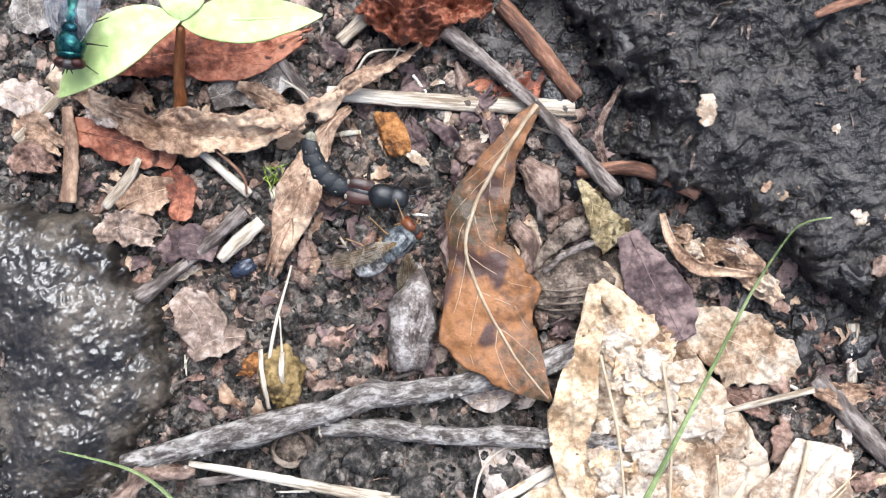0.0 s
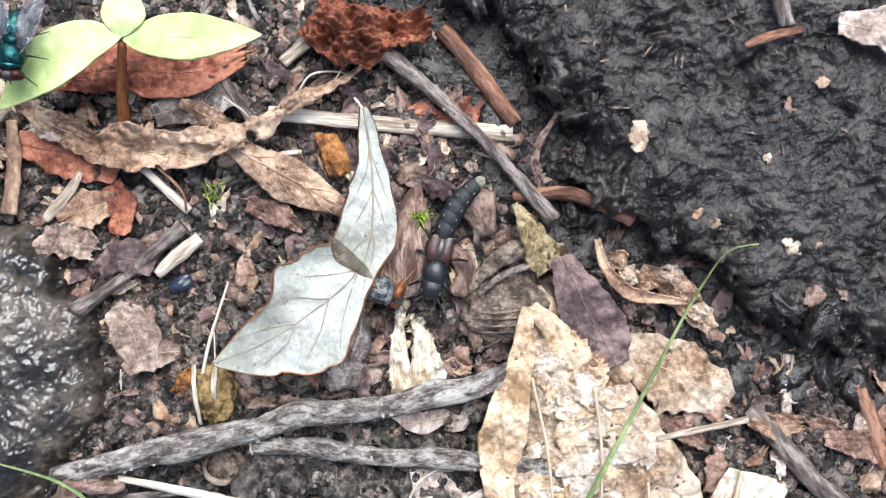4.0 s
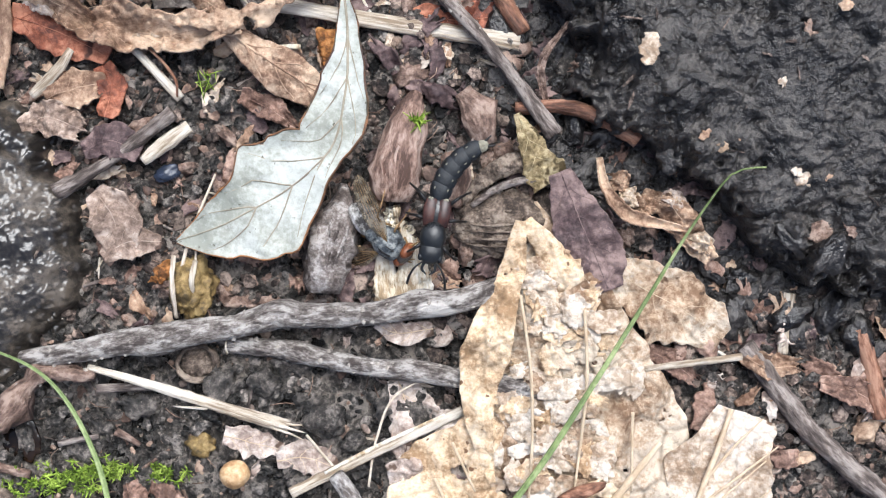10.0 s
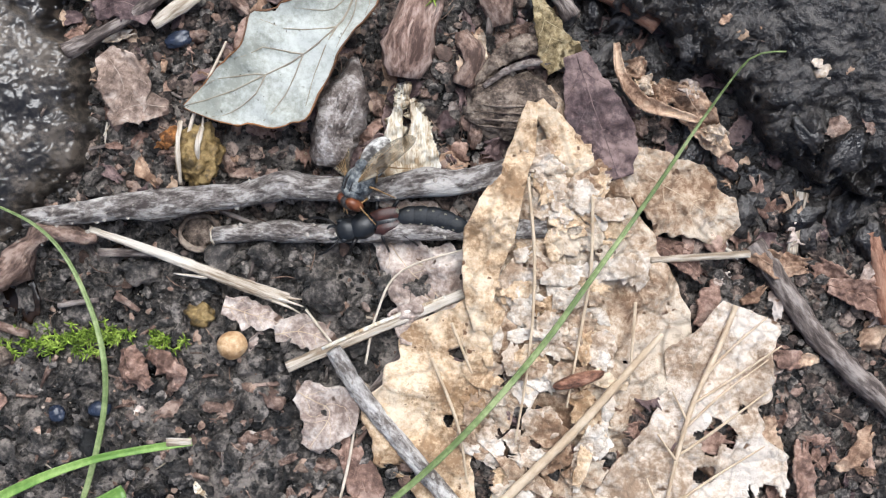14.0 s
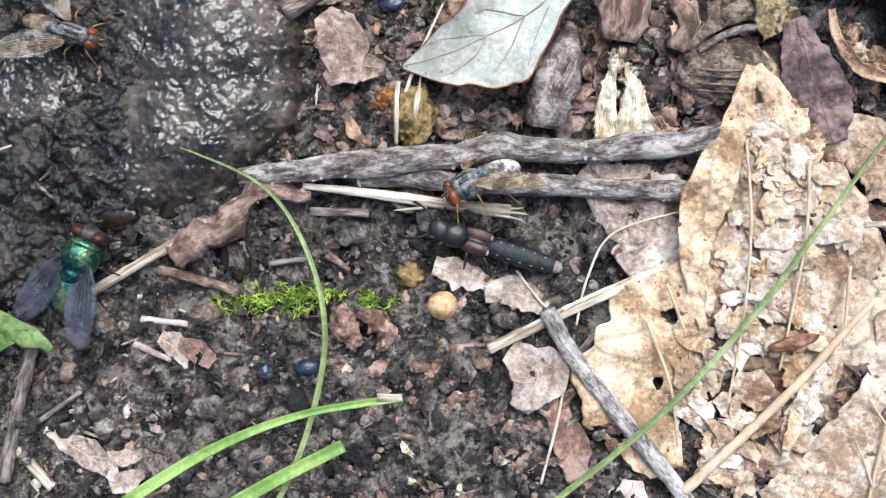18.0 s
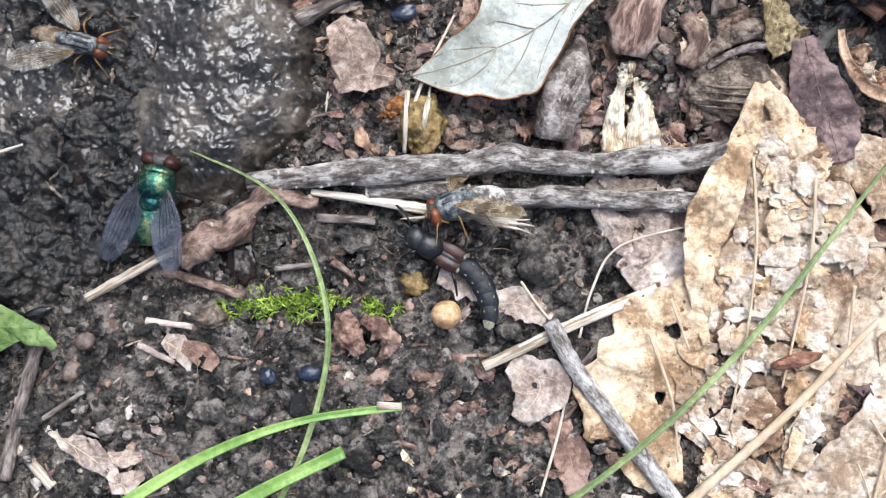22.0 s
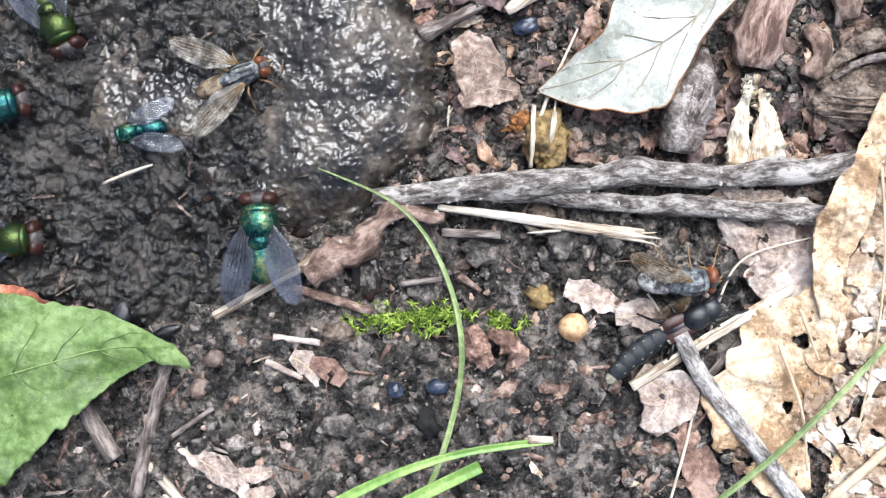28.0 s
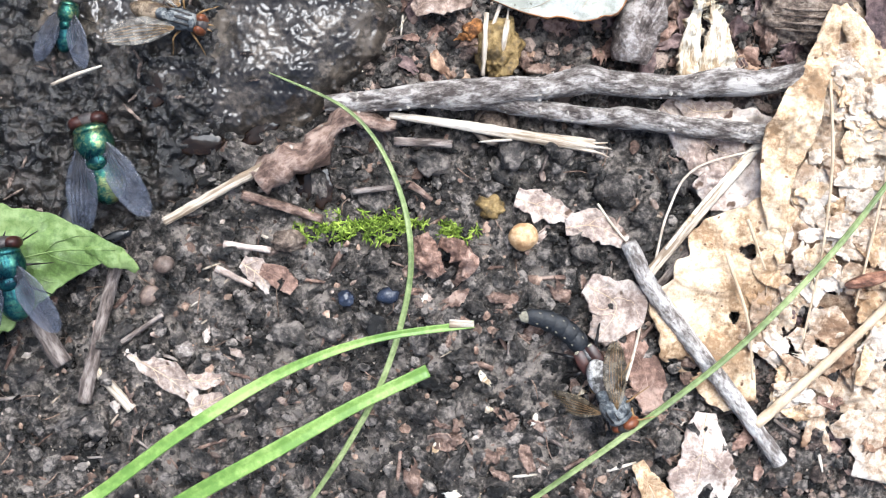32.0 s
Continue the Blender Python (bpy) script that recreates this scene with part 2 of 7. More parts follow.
def stuffy(name, colours, scale=400, fine=2500, rough=0.8, bump=0.4, bscale=1500, spec=0.3, metal=0.0, coat=0.0, stretch=(1, 1, 1),
           vary=0.0, specks=None, speck_scale=900, speck_cut=0.62, alpha=1.0, subsurf=0.0, rough_var=0.15, depth=0.25, coarse=0.0, cscale=700, bdet=7.0, crack=0.0, crack_scale=500, coat_ior=1.5, coat_rough=0.05):
    """A surface with two scales of colour change, grain relief, and specks; scales are per metre."""
    m = bpy.data.materials.new(name)
    m.use_nodes = True
    n, l = m.node_tree.nodes, m.node_tree.links
    b = n["Principled BSDF"]
    co = n.new("ShaderNodeAttribute")
    co.attribute_name = "grain"
    mp = n.new("ShaderNodeMapping")
    mp.inputs["Scale"].default_value = stretch
    l.new(co.outputs["Vector"], mp.inputs[0])

    def tex(sc, det=4.0, dist=0.0, plain=False, hard=0.5):
        t = n.new("ShaderNodeTexNoise")
        t.inputs["Scale"].default_value, t.inputs["Detail"].default_value, t.inputs["Distortion"].default_value = sc, det, dist
        t.inputs["Roughness"].default_value = hard
        l.new(co.outputs["Vector"] if plain else mp.outputs[0], t.inputs[0])
        return t.outputs[0]
    big, small = tex(scale, 6, 0.25), tex(fine, 5, 0, False, 0.7)
    mix = n.new("ShaderNodeMath")
    mix.operation = "MULTIPLY_ADD"
    l.new(small, mix.inputs[0])
    mix.inputs[1].default_value = 0.75
    l.new(big, mix.inputs[2])
    sub = n.new("ShaderNodeMath")
    sub.operation = "SUBTRACT"
    l.new(mix.outputs[0], sub.inputs[0])
    sub.inputs[1].default_value = 0.375
    ramp = n.new("ShaderNodeValToRGB")
    l.new(sub.outputs[0], ramp.inputs[0])
    e = ramp.color_ramp.elements
    k = len(colours)
    for i, c in enumerate(colours):
        pos = 0.36 + 0.28 * i / max(1, k - 1)
        if i < 2:
            e[i].position, e[i].color = pos, lin(c)
        else:
            x = e.new(pos)
            x.color = lin(c)
    if k == 1:
        e[1].position, e[1].color = 0.7, lin(colours[0])
    colour = ramp.outputs[0]
    if specks:
        t = tex(speck_scale, 2, 0, True)
        cut = n.new("ShaderNodeValToRGB")
        cut.color_ramp.elements[0].position, cut.color_ramp.elements[1].position = speck_cut, speck_cut + 0.05
        l.new(t, cut.inputs[0])
        mx = n.new("ShaderNodeMix")
        mx.data_type = "RGBA"
        l.new(cut.outputs[0], mx.inputs[0])
        l.new(colour, mx.inputs[6])
        mx.inputs[7].default_value = lin(specks)
        colour = mx.outputs[2]
    if crack:
        vo = n.new("ShaderNodeTexVoronoi")
        vo.feature = "DISTANCE_TO_EDGE"
        vo.inputs["Scale"].default_value = crack_scale
        wob = n.new("ShaderNodeMix")
        wob.data_type, wob.blend_type = "RGBA", "ADD"
        wob.inputs[0].default_value = 0.0012
        nz = n.new("ShaderNodeTexNoise")
        nz.inputs["Scale"].default_value = crack_scale * 1.5
        l.new(co.outputs["Vector"], nz.inputs[0])
        l.new(co.outputs["Vector"], wob.inputs[6])
        l.new(nz.outputs["Color"], wob.inputs[7])
        l.new(wob.outputs[2], vo.inputs["Vector"])
        line = n.new("ShaderNodeMapRange")
        line.inputs[1].default_value, line.inputs[2].default_value, line.inputs[3].default_value, line.inputs[4].default_value = 0.0, 0.07, crack, 0.0
        l.new(vo.outputs["Distance"], line.inputs[0])
        mc = n.new("ShaderNodeMix")
        mc.data_type = "RGBA"
        l.new(line.outputs[0], mc.inputs[0])
        l.new(colour, mc.inputs[6])
        mc.inputs[7].default_value = tuple(0.35 * q for q in lin(colours[0])[:3]) + (1,)
        colour = mc.outputs[2]
    if vary:
        inf = n.new("ShaderNodeNewGeometry") if vary < 0 else n.new("ShaderNodeObjectInfo")
        hsv = n.new("ShaderNodeHueSaturation")
        mr = n.new("ShaderNodeMapRange")
        mr.inputs[3].default_value, mr.inputs[4].default_value = 1 - abs(vary), 1 + abs(vary)
        l.new(inf.outputs["Random Per Island" if vary < 0 else "Random"], mr.inputs[0])
        l.new(mr.outputs[0], hsv.inputs["Value"])
        l.new(colour, hsv.inputs["Color"])
        colour = hsv.outputs[0]
    l.new(colour, b.inputs["Base Color"])
    b.inputs["Metallic"].default_value = metal
    b.inputs["Specular IOR Level"].default_value = spec
    b.inputs["Coat Weight"].default_value = coat
    b.inputs["Coat Roughness"].default_value, b.inputs["Coat IOR"].default_value = coat_rough, coat_ior
    b.inputs["Alpha"].default_value = alpha
    if subsurf:
        b.inputs["Subsurface Weight"].default_value = subsurf
        b.inputs["Subsurface Radius"].default_value = (0.001, 0.001, 0.0005)
        b.inputs["Subsurface Scale"].default_value = 1.0
    rr = n.new("ShaderNodeMapRange")
    rr.inputs[1].default_value, rr.inputs[2].default_value = 0.3, 0.7
    rr.inputs[3].default_value, rr.inputs[4].default_value = max(0.02, rough - rough_var), min(1, rough + rough_var)
    l.new(big, rr.inputs[0])
    l.new(rr.outputs[0], b.inputs["Roughness"])
    if bump:
        bp = n.new("ShaderNodeBump")
        bp.inputs["Strength"].default_value, bp.inputs["Distance"].default_value = bump, depth * MM
        l.new(tex(bscale, bdet, 0, False, 0.65), bp.inputs["Height"])
        if coarse:
            b2 = n.new("ShaderNodeBump")
            b2.inputs["Strength"].default_value, b2.inputs["Distance"].default_value = coarse, 0.6 * MM
            l.new(tex(cscale, 3, 1.2), b2.inputs["Height"])
            l.new(b2.outputs[0], bp.inputs["Normal"])
        l.new(bp.outputs[0], b.inputs["Normal"])
        if coat:
            l.new(bp.outputs[0], b.inputs["Coat Normal"])
    return m


SOIL = stuffy("damp_soil", [(22, 21, 19), (72, 67, 62), (142, 133, 124)], 300, 2200, 0.38, 1.0, 1500, 0.5, specks=(158, 150, 139), speck_scale=2300, speck_cut=0.73, depth=0.9, coarse=0.9, cscale=520, rough_var=0.25, bdet=6.0)
CRUMB = stuffy("soil_crumb", [(26, 25, 23), (70, 66, 62), (138, 130, 122)], 700, 2800, 0.42, 1.0, 2000, 0.42, vary=-0.6, depth=0.6, rough_var=0.25)
GRIT = stuffy("fine_grit", [(96, 84, 74), (136, 122, 108), (178, 166, 152)], 700, 2500, 0.6, 0.6, 2500, 0.4, vary=-0.5)
LITTER = stuffy("leaf_litter", [(78, 60, 50), (118, 96, 82), (160, 138, 120)], 500, 2500, 0.7, 0.7, 2500, 0.35, vary=-0.5)
DARKLITTER = stuffy("rotten_litter", [(30, 26, 24), (78, 67, 61), (140, 124, 112)], 500, 2500, 0.65, 0.9, 2200, 0.2, vary=-0.6)
WETDUNG = stuffy("wet_dung", [(32, 29, 26), (58, 53, 47), (94, 85, 74)], 220, 1800, 0.42, 0.25, 2600, 0.32, depth=0.06, coat=1.0, coat_rough=0.14, rough_var=0.12, coat_ior=1.42, bdet=2.0)
DRYDUNG = stuffy("fibrous_dung", [(30, 28, 27), (52, 49, 47), (84, 80, 76)], 420, 3000, 0.42, 1.0, 1500, 0.5, depth=0.55, rough_var=0.2, specks=(140, 131, 120), speck_scale=1700, speck_cut=0.75, bdet=3.0)
BARK = stuffy("grey_bark", [(82, 74, 69), (140, 132, 125), (196, 190, 183)], 1100, 3600, 0.72, 1.0, 2200, 0.3, specks=(212, 206, 198), speck_scale=300, speck_cut=0.62, depth=0.8, stretch=(0.9, 1.1, 1.1))
PALEBARK = stuffy("pale_grey_bark", [(116, 107, 100), (180, 173, 166), (224, 220, 214)], 1000, 3600, 0.72, 1.0, 2200, 0.3, specks=(128, 112, 102), speck_scale=420, speck_cut=0.66, depth=0.8, stretch=(0.9, 1.1, 1.1))
TWIG = stuffy("twig_bark", [(70, 61, 56), (112, 101, 94), (154, 144, 136)], 1300, 3400, 0.72, 0.9, 1500, 0.3, depth=0.45, stretch=(0.5, 1.1, 1.1))
REDTWIG = stuffy("red_twig_bark", [(84, 56, 42), (134, 93, 71), (172, 132, 108)], 700, 2600, 0.5, 1.0, 1200, 0.4, depth=0.5, stretch=(0.5, 1, 1), specks=(70, 50, 42), speck_scale=700, speck_cut=0.66)
ROTBARK = stuffy("rotten_bark", [(82, 64, 55), (126, 103, 90), (164, 143, 129)], 900, 2800, 0.65, 1.0, 1100, 0.35, depth=0.6, coarse=0.5, cscale=420)
STRAW = stuffy("dry_straw", [(138, 121, 100), (190, 177, 158), (216, 208, 194)], 700, 3000, 0.7, 0.9, 1600, 0.3, specks=(108, 90, 74), speck_scale=600, speck_cut=0.68, depth=0.4, stretch=(0.25, 1.6, 1.6))
PALEWOOD = stuffy("split_wood", [(176, 152, 120), (222, 211, 188), (238, 233, 222)], 500, 3000, 0.7, 0.9, 1500, 0.3, depth=0.6, stretch=(1.6, 0.25, 1))
BEIGE = stuffy("bleached_leaf", [(134, 106, 82), (184, 160, 134), (212, 197, 176)], 190, 1800, 0.72, 1.0, 900, 0.3, specks=(92, 68, 50), speck_scale=700, speck_cut=0.67, depth=0.6, crack=0.5, crack_scale=230)
FLAKE = stuffy("leaf_flake", [(158, 134, 110), (202, 184, 163), (226, 215, 201)], 260, 1800, 0.72, 0.9, 1100, 0.3, vary=0.08, specks=(112, 88, 68), speck_scale=620, speck_cut=0.69, depth=0.5, crack=0.35, crack_scale=340)
WHITEFLAKE = stuffy("whitish_leaf_flake", [(176, 156, 134), (208, 194, 176), (226, 217, 204)], 380, 2200, 0.75, 0.9, 1300, 0.3, specks=(140, 112, 88), speck_scale=700, speck_cut=0.66, depth=0.5, crack=0.3, crack_scale=420)
TANLEAF = stuffy("tan_leaf", [(118, 91, 72), (168, 139, 115), (203, 178, 152)], 250, 1800, 0.65, 0.9, 900, 0.3, specks=(84, 62, 48), speck_scale=600, speck_cut=0.68, depth=0.5, crack=0.25, crack_scale=300)
GOLDLEAF = stuffy("golden_leaf", [(158, 128, 95), (208, 181, 147), (228, 209, 181)], 260, 2200, 0.55, 1.0, 900, 0.35, specks=(112, 82, 58), speck_scale=1100, speck_cut=0.68, depth=0.5, crack=0.4, crack_scale=240)
GREYLEAF = stuffy("grey_leaf", [(92, 84, 78), (136, 127, 119), (184, 176, 167)], 420, 2600, 0.7, 1.0, 900, 0.3, specks=(204, 198, 189), speck_scale=600, speck_cut=0.66, depth=0.6, coarse=0.5, cscale=500)
PINKLEAF = stuffy("pinkish_leaf", [(140, 122, 111), (184, 168, 156), (214, 203, 192)], 250, 1800, 0.7, 0.9, 900, 0.3, specks=(92, 74, 62), speck_scale=600, speck_cut=0.68, vary=0.12, depth=0.5, crack=0.25, crack_scale=280)
REDLEAF = stuffy("red_brown_leaf", [(92, 50, 36), (146, 86, 62), (184, 126, 98)], 220, 1500, 0.55, 0.9, 800, 0.38, vary=0.18, specks=(74, 44, 34), speck_scale=520, speck_cut=0.65, depth=0.4, crack=0.3, crack_scale=280)
PURPLELEAF = stuffy("purple_brown_leaf", [(64, 50, 50), (98, 80, 78), (138, 117, 111)], 250, 1500, 0.6, 0.9, 800, 0.35, depth=0.4, crack=0.3, crack_scale=300)
SAGE = stuffy("pale_leaf_underside", [(142, 144, 133), (166, 168, 159), (184, 187, 180)], 160, 1800, 0.72, 0.5, 1500, 0.3, specks=(96, 92, 80), speck_scale=1700, speck_cut=0.69)
AMBER = stuffy("amber_leaf_upperside", [(66, 54, 34), (116, 78, 48), (152, 104, 62)], 80, 1100, 0.42, 0.7, 900, 0.45, specks=(74, 50, 42), speck_scale=210, speck_cut=0.58, depth=0.35, crack=0.12, crack_scale=380)
GREEN = stuffy("grass_green", [(100, 134, 60), (124, 154, 76), (148, 174, 98)], 180, 1500, 0.45, 0.25, 900, 0.45)
DULLGREEN = stuffy("dull_grass_green", [(96, 112, 66), (120, 136, 84), (148, 160, 110)], 180, 1500, 0.5, 0.25, 900, 0.4)
LEAFGREEN = stuffy("fresh_leaf_green", [(74, 93, 46), (98, 122, 64), (124, 144, 88)], 130, 1400, 0.5, 0.6, 900, 0.4, specks=(62, 78, 42), speck_scale=700, speck_cut=0.71, depth=0.3, crack=0.08, crack_scale=420)
SEEDLING = stuffy("seedling_leaf", [(166, 184, 116), (188, 203, 137), (206, 217, 160)], 120, 900, 0.45, 0.3, 700, 0.4, specks=(140, 146, 90), speck_scale=600, speck_cut=0.75, crack=0.1, crack_scale=250)
REDSTEM = stuffy("red_stem", [(88, 50, 28), (134, 84, 50), (170, 120, 80)], 300, 1500, 0.4, 0.6, 900, 0.4, depth=0.4, stretch=(0.4, 1, 1))
MOSS = stuffy("moss_green", [(74, 92, 26), (118, 142, 46), (164, 184, 84)], 900, 2500, 0.6, 0.3, 2000, 0.3, vary=-0.45)
NUT = stuffy("tan_seed_coat", [(158, 122, 84), (190, 156, 114), (212, 186, 150)], 400, 2000, 0.5, 0.4, 1500, 0.4, specks=(92, 66, 46), speck_scale=500, speck_cut=0.66)
STONE = stuffy("ochre_stone", [(78, 64, 38), (126, 104, 62), (162, 140, 94)], 350, 1500, 0.6, 0.9, 1200, 0.4, coarse=0.5)
PEBBLE = stuffy("brown_pebble", [(84, 70, 62), (116, 100, 90), (146, 130, 118)], 400, 1800, 0.5, 0.6, 1500, 0.4, vary=0.35)
HUSK = stuffy("nut_husk", [(62, 53, 46), (110, 96, 84), (154, 140, 125)], 420, 2400, 0.78, 1.0, 1000, 0.3, coarse=0.8, cscale=500, depth=0.6)
ORANGE = stuffy("orange_bark", [(96, 62, 34), (162, 108, 58), (196, 146, 92)], 300, 1800, 0.7, 1.0, 800, 0.3, depth=0.6, coarse=0.7, cscale=500)
BLUE = stuffy("blue_black_chitin", [(36, 42, 54), (54, 62, 80)], 300, 1500, 0.28, 0.2, 1500, 0.5)
FIBRE = stuffy("root_fibre", [(176, 162, 142), (212, 201, 184)], 500, 2000, 0.7, 0.3, 2000, 0.3, vary=-0.2)
DUSKYLEAF = stuffy("dusky_pink_leaf", [(106, 88, 75), (154, 133, 118), (192, 175, 160)], 260, 1800, 0.6, 0.8, 900, 0.35, specks=(84, 66, 56), speck_scale=520, speck_cut=0.67, depth=0.4, crack=0.2, crack_scale=260)
REDLITTER = stuffy("rust_litter", [(84, 66, 57), (118, 96, 84), (150, 128, 114)], 500, 2000, 0.65, 0.6, 2000, 0.35, vary=-0.35)
RUSTLEAF = stuffy("dull_rust_leaf", [(96, 73, 62), (142, 113, 98), (180, 153, 137)], 220, 1800, 0.6, 0.9, 900, 0.35, specks=(66, 48, 40), speck_scale=520, speck_cut=0.66, depth=0.5, crack=0.2, crack_scale=280)
VEIN = stuffy("pale_vein", [(178, 156, 128), (206, 188, 162)], 500, 2000, 0.7, 0.3, 2000, 0.3)
GREYVEIN = stuffy("grey_vein", [(134, 124, 106), (160, 151, 133)], 500, 2000, 0.7, 0.3, 2000, 0.3)
AMBERVEIN = stuffy("amber_vein", [(150, 130, 104), (182, 164, 138)], 500, 2000, 0.6, 0.3, 2000, 0.3)
PODSKIN = stuffy("papery_pod_skin", [(78, 68, 62), (128, 118, 111), (182, 175, 169)], 420, 2600, 0.6, 1.0, 1500, 0.35, specks=(214, 208, 203), speck_scale=480, speck_cut=0.58, depth=0.5, coarse=0.5, cscale=700, stretch=(2.0, 0.9, 0.9))
PINKBARK = stuffy("pinkish_rotten_bark", [(84, 64, 55), (144, 117, 103), (188, 164, 150)], 500, 2600, 0.6, 1.0, 1500, 0.35, specks=(112, 82, 68), speck_scale=620, speck_cut=0.66, depth=0.5, stretch=(0.6, 1.2, 1.2))
YELLOWLEAF = stuffy("mossy_yellow_leaf", [(96, 82, 54), (148, 131, 96), (186, 171, 136)], 380, 2200, 0.7, 1.0, 1200, 0.3, specks=(78, 66, 42), speck_scale=700, speck_cut=0.6, depth=0.5)
# insects
GREENMETAL = stuffy("green_metallic_chitin", [(14, 46, 52), (42, 90, 76), (134, 142, 94)], 260, 2600, 0.3, 0.4, 3000, 0.5, metal=0.85, depth=0.12, rough_var=0.08)
BLUEMETAL = stuffy("blue_green_metallic_chitin", [(12, 34, 44), (26, 70, 74), (64, 108, 92)], 300, 2600, 0.32, 0.4, 3000, 0.5, metal=0.85, depth=0.12, rough_var=0.08)
GOLDMETAL = stuffy("golden_green_metallic_chitin", [(28, 36, 20), (66, 76, 36), (40, 70, 46)], 300, 2600, 0.32, 0.4, 3000, 0.5, metal=0.85, depth=0.12, rough_var=0.08)
REDEYE = stuffy("red_brown_eye", [(34, 16, 12), (60, 30, 23)], 800, 4000, 0.4, 0.3, 6000, 0.35, depth=0.05)
ORANGEEYE = stuffy("orange_eye", [(88, 46, 26), (122, 70, 38)], 800, 4000, 0.35, 0.3, 6000, 0.5, depth=0.05)
BLACKCHITIN = stuffy("black_chitin", [(16, 17, 18), (30, 32, 34)], 700, 3000, 0.34, 0.4, 4000, 0.5, depth=0.06)
ABDOMEN = stuffy("slate_black_chitin", [(16, 18, 20), (34, 38, 43)], 700, 3000, 0.5, 0.7, 4000, 0.4, depth=0.1)
CHESTNUT = stuffy("chestnut_wing_case", [(38, 20, 16), (70, 38, 29)], 600, 3000, 0.4, 0.4, 4000, 0.45, depth=0.06)
CREAM = stuffy("cream_hair_patch", [(112, 108, 94), (152, 148, 130)], 900, 4000, 0.8, 0.5, 5000, 0.2)
GREYFLY = stuffy("grey_dusted_chitin", [(38, 41, 45), (80, 85, 88), (136, 138, 134)], 1100, 3500, 0.5, 0.5, 4000, 0.4, depth=0.1)
PALEFLY = stuffy("chequered_grey_chitin", [(66, 62, 58), (172, 168, 160), (228, 226, 220)], 900, 2500, 0.45, 0.5, 4000, 0.4, depth=0.1)
TANFLY = stuffy("tan_hairy_chitin", [(66, 54, 42), (108, 92, 72), (150, 134, 112)], 1200, 3500, 0.6, 0.6, 4000, 0.35, depth=0.1)
FACE = stuffy("dusky_face", [(44, 40, 39), (84, 78, 75)], 900, 3000, 0.4, 0.3, 4000, 0.4)
LEG = stuffy("dark_leg", [(18, 17, 17), (34, 31, 30)], 900, 3000, 0.45, 0.2, 4000, 0.4)
TANLEG = stuffy("tan_leg", [(110, 84, 50), (150, 120, 80)], 900, 3000, 0.55, 0.2, 4000, 0.4)
WING = stuffy("smoky_wing", [(58, 61, 70), (96, 102, 116)], 300, 1500, 0.22, 0.0, 900, 0.8, alpha=0.36)
MOTTLED = stuffy("mottled_wing", [(66, 61, 55), (120, 114, 104), (176, 170, 158)], 900, 2400, 0.35, 0.0, 1500, 0.5, alpha=0.4)
PREYWING = stuffy("pale_mottled_wing", [(72, 61, 46), (124, 109, 86), (174, 161, 138)], 900, 2400, 0.35, 0.0, 1500, 0.5, alpha=0.5)


# ================= ground and dung =================
def ground_z(x, y):
    """Height of the soil in mm."""
    x, y = np.asarray(x, float), np.asarray(y, float)
    p = np.column_stack([x.ravel(), y.ravel(), np.zeros(x.size)])
    fade = 1 / (1 + (np.hypot(p[:, 0], p[:, 1]) / 400) ** 2)
    z = 0.9 * vnoise(p * 0.06, 3) + 0.55 * vnoise(p * 0.19, 4)
    d = cells(p[:, 0] * 0.42 + 0.5 * vnoise(p * 0.5, 9), p[:, 1] * 0.42 + 0.5 * vnoise(p * 0.5, 10), 5)
    z = z + 0.95 * (0.55 - d) + 0.42 * fbm(p * 0.9, 6, 3, 0.6)
    return (z * fade - 0.7).reshape(x.shape)


def gz(x, y):
    """Height of the soil at one place, from the built sheet."""
    return float(GZ[min(max(np.searchsorted(ys, y), 0), len(ys) - 1), min(max(np.searchsorted(xs, x), 0), len(xs) - 1)])


def grid_mesh(xs, ys, zz):
    X, Y = np.meshgrid(xs, ys)
    v = np.column_stack([X.ravel(), Y.ravel(), zz.ravel()])
    nx, ny = len(xs), len(ys)
    i = (np.arange(ny - 1)[:, None] * nx + np.arange(nx - 1)[None]).ravel()
    return v, np.column_stack([i, i + 1, i + nx + 1, i + nx]).tolist()


far = np.cumsum(0.4 * 1.32 ** np.arange(41))
xs = np.concatenate([-48 - far[::-1], np.arange(-48, 76.01, 0.28), 76 + far])
ys = np.concatenate([-34 - far[::-1], np.arange(-34, 54.01, 0.28), 54 + far])
X, Y = np.meshgrid(xs, ys)
GZ = ground_z(X, Y)
ground = part("ground", grid_mesh(xs, ys, GZ), SOIL, at=(0, 0, 0))
tagged(ground, "dark damp crumbly woodland soil", "ground", kind="structure")


def rim_distance(x, y, rim):
    """Distance from the rim line, positive on the left of its way."""
    best = np.full(x.shape, 1e9)
    for (ax, ay), (bx, by) in zip(rim[:-1], rim[1:]):
        ux, uy = bx - ax, by - ay
        t = np.clip(((x - ax) * ux + (y - ay) * uy) / (ux * ux + uy * uy), 0, 1)
        dx, dy = x - (ax + t * ux), y - (ay + t * uy)
        dist = np.hypot(dx, dy)
        best = np.where(dist < np.abs(best), np.sign(ux * dy - uy * dx) * dist, best)
    return best


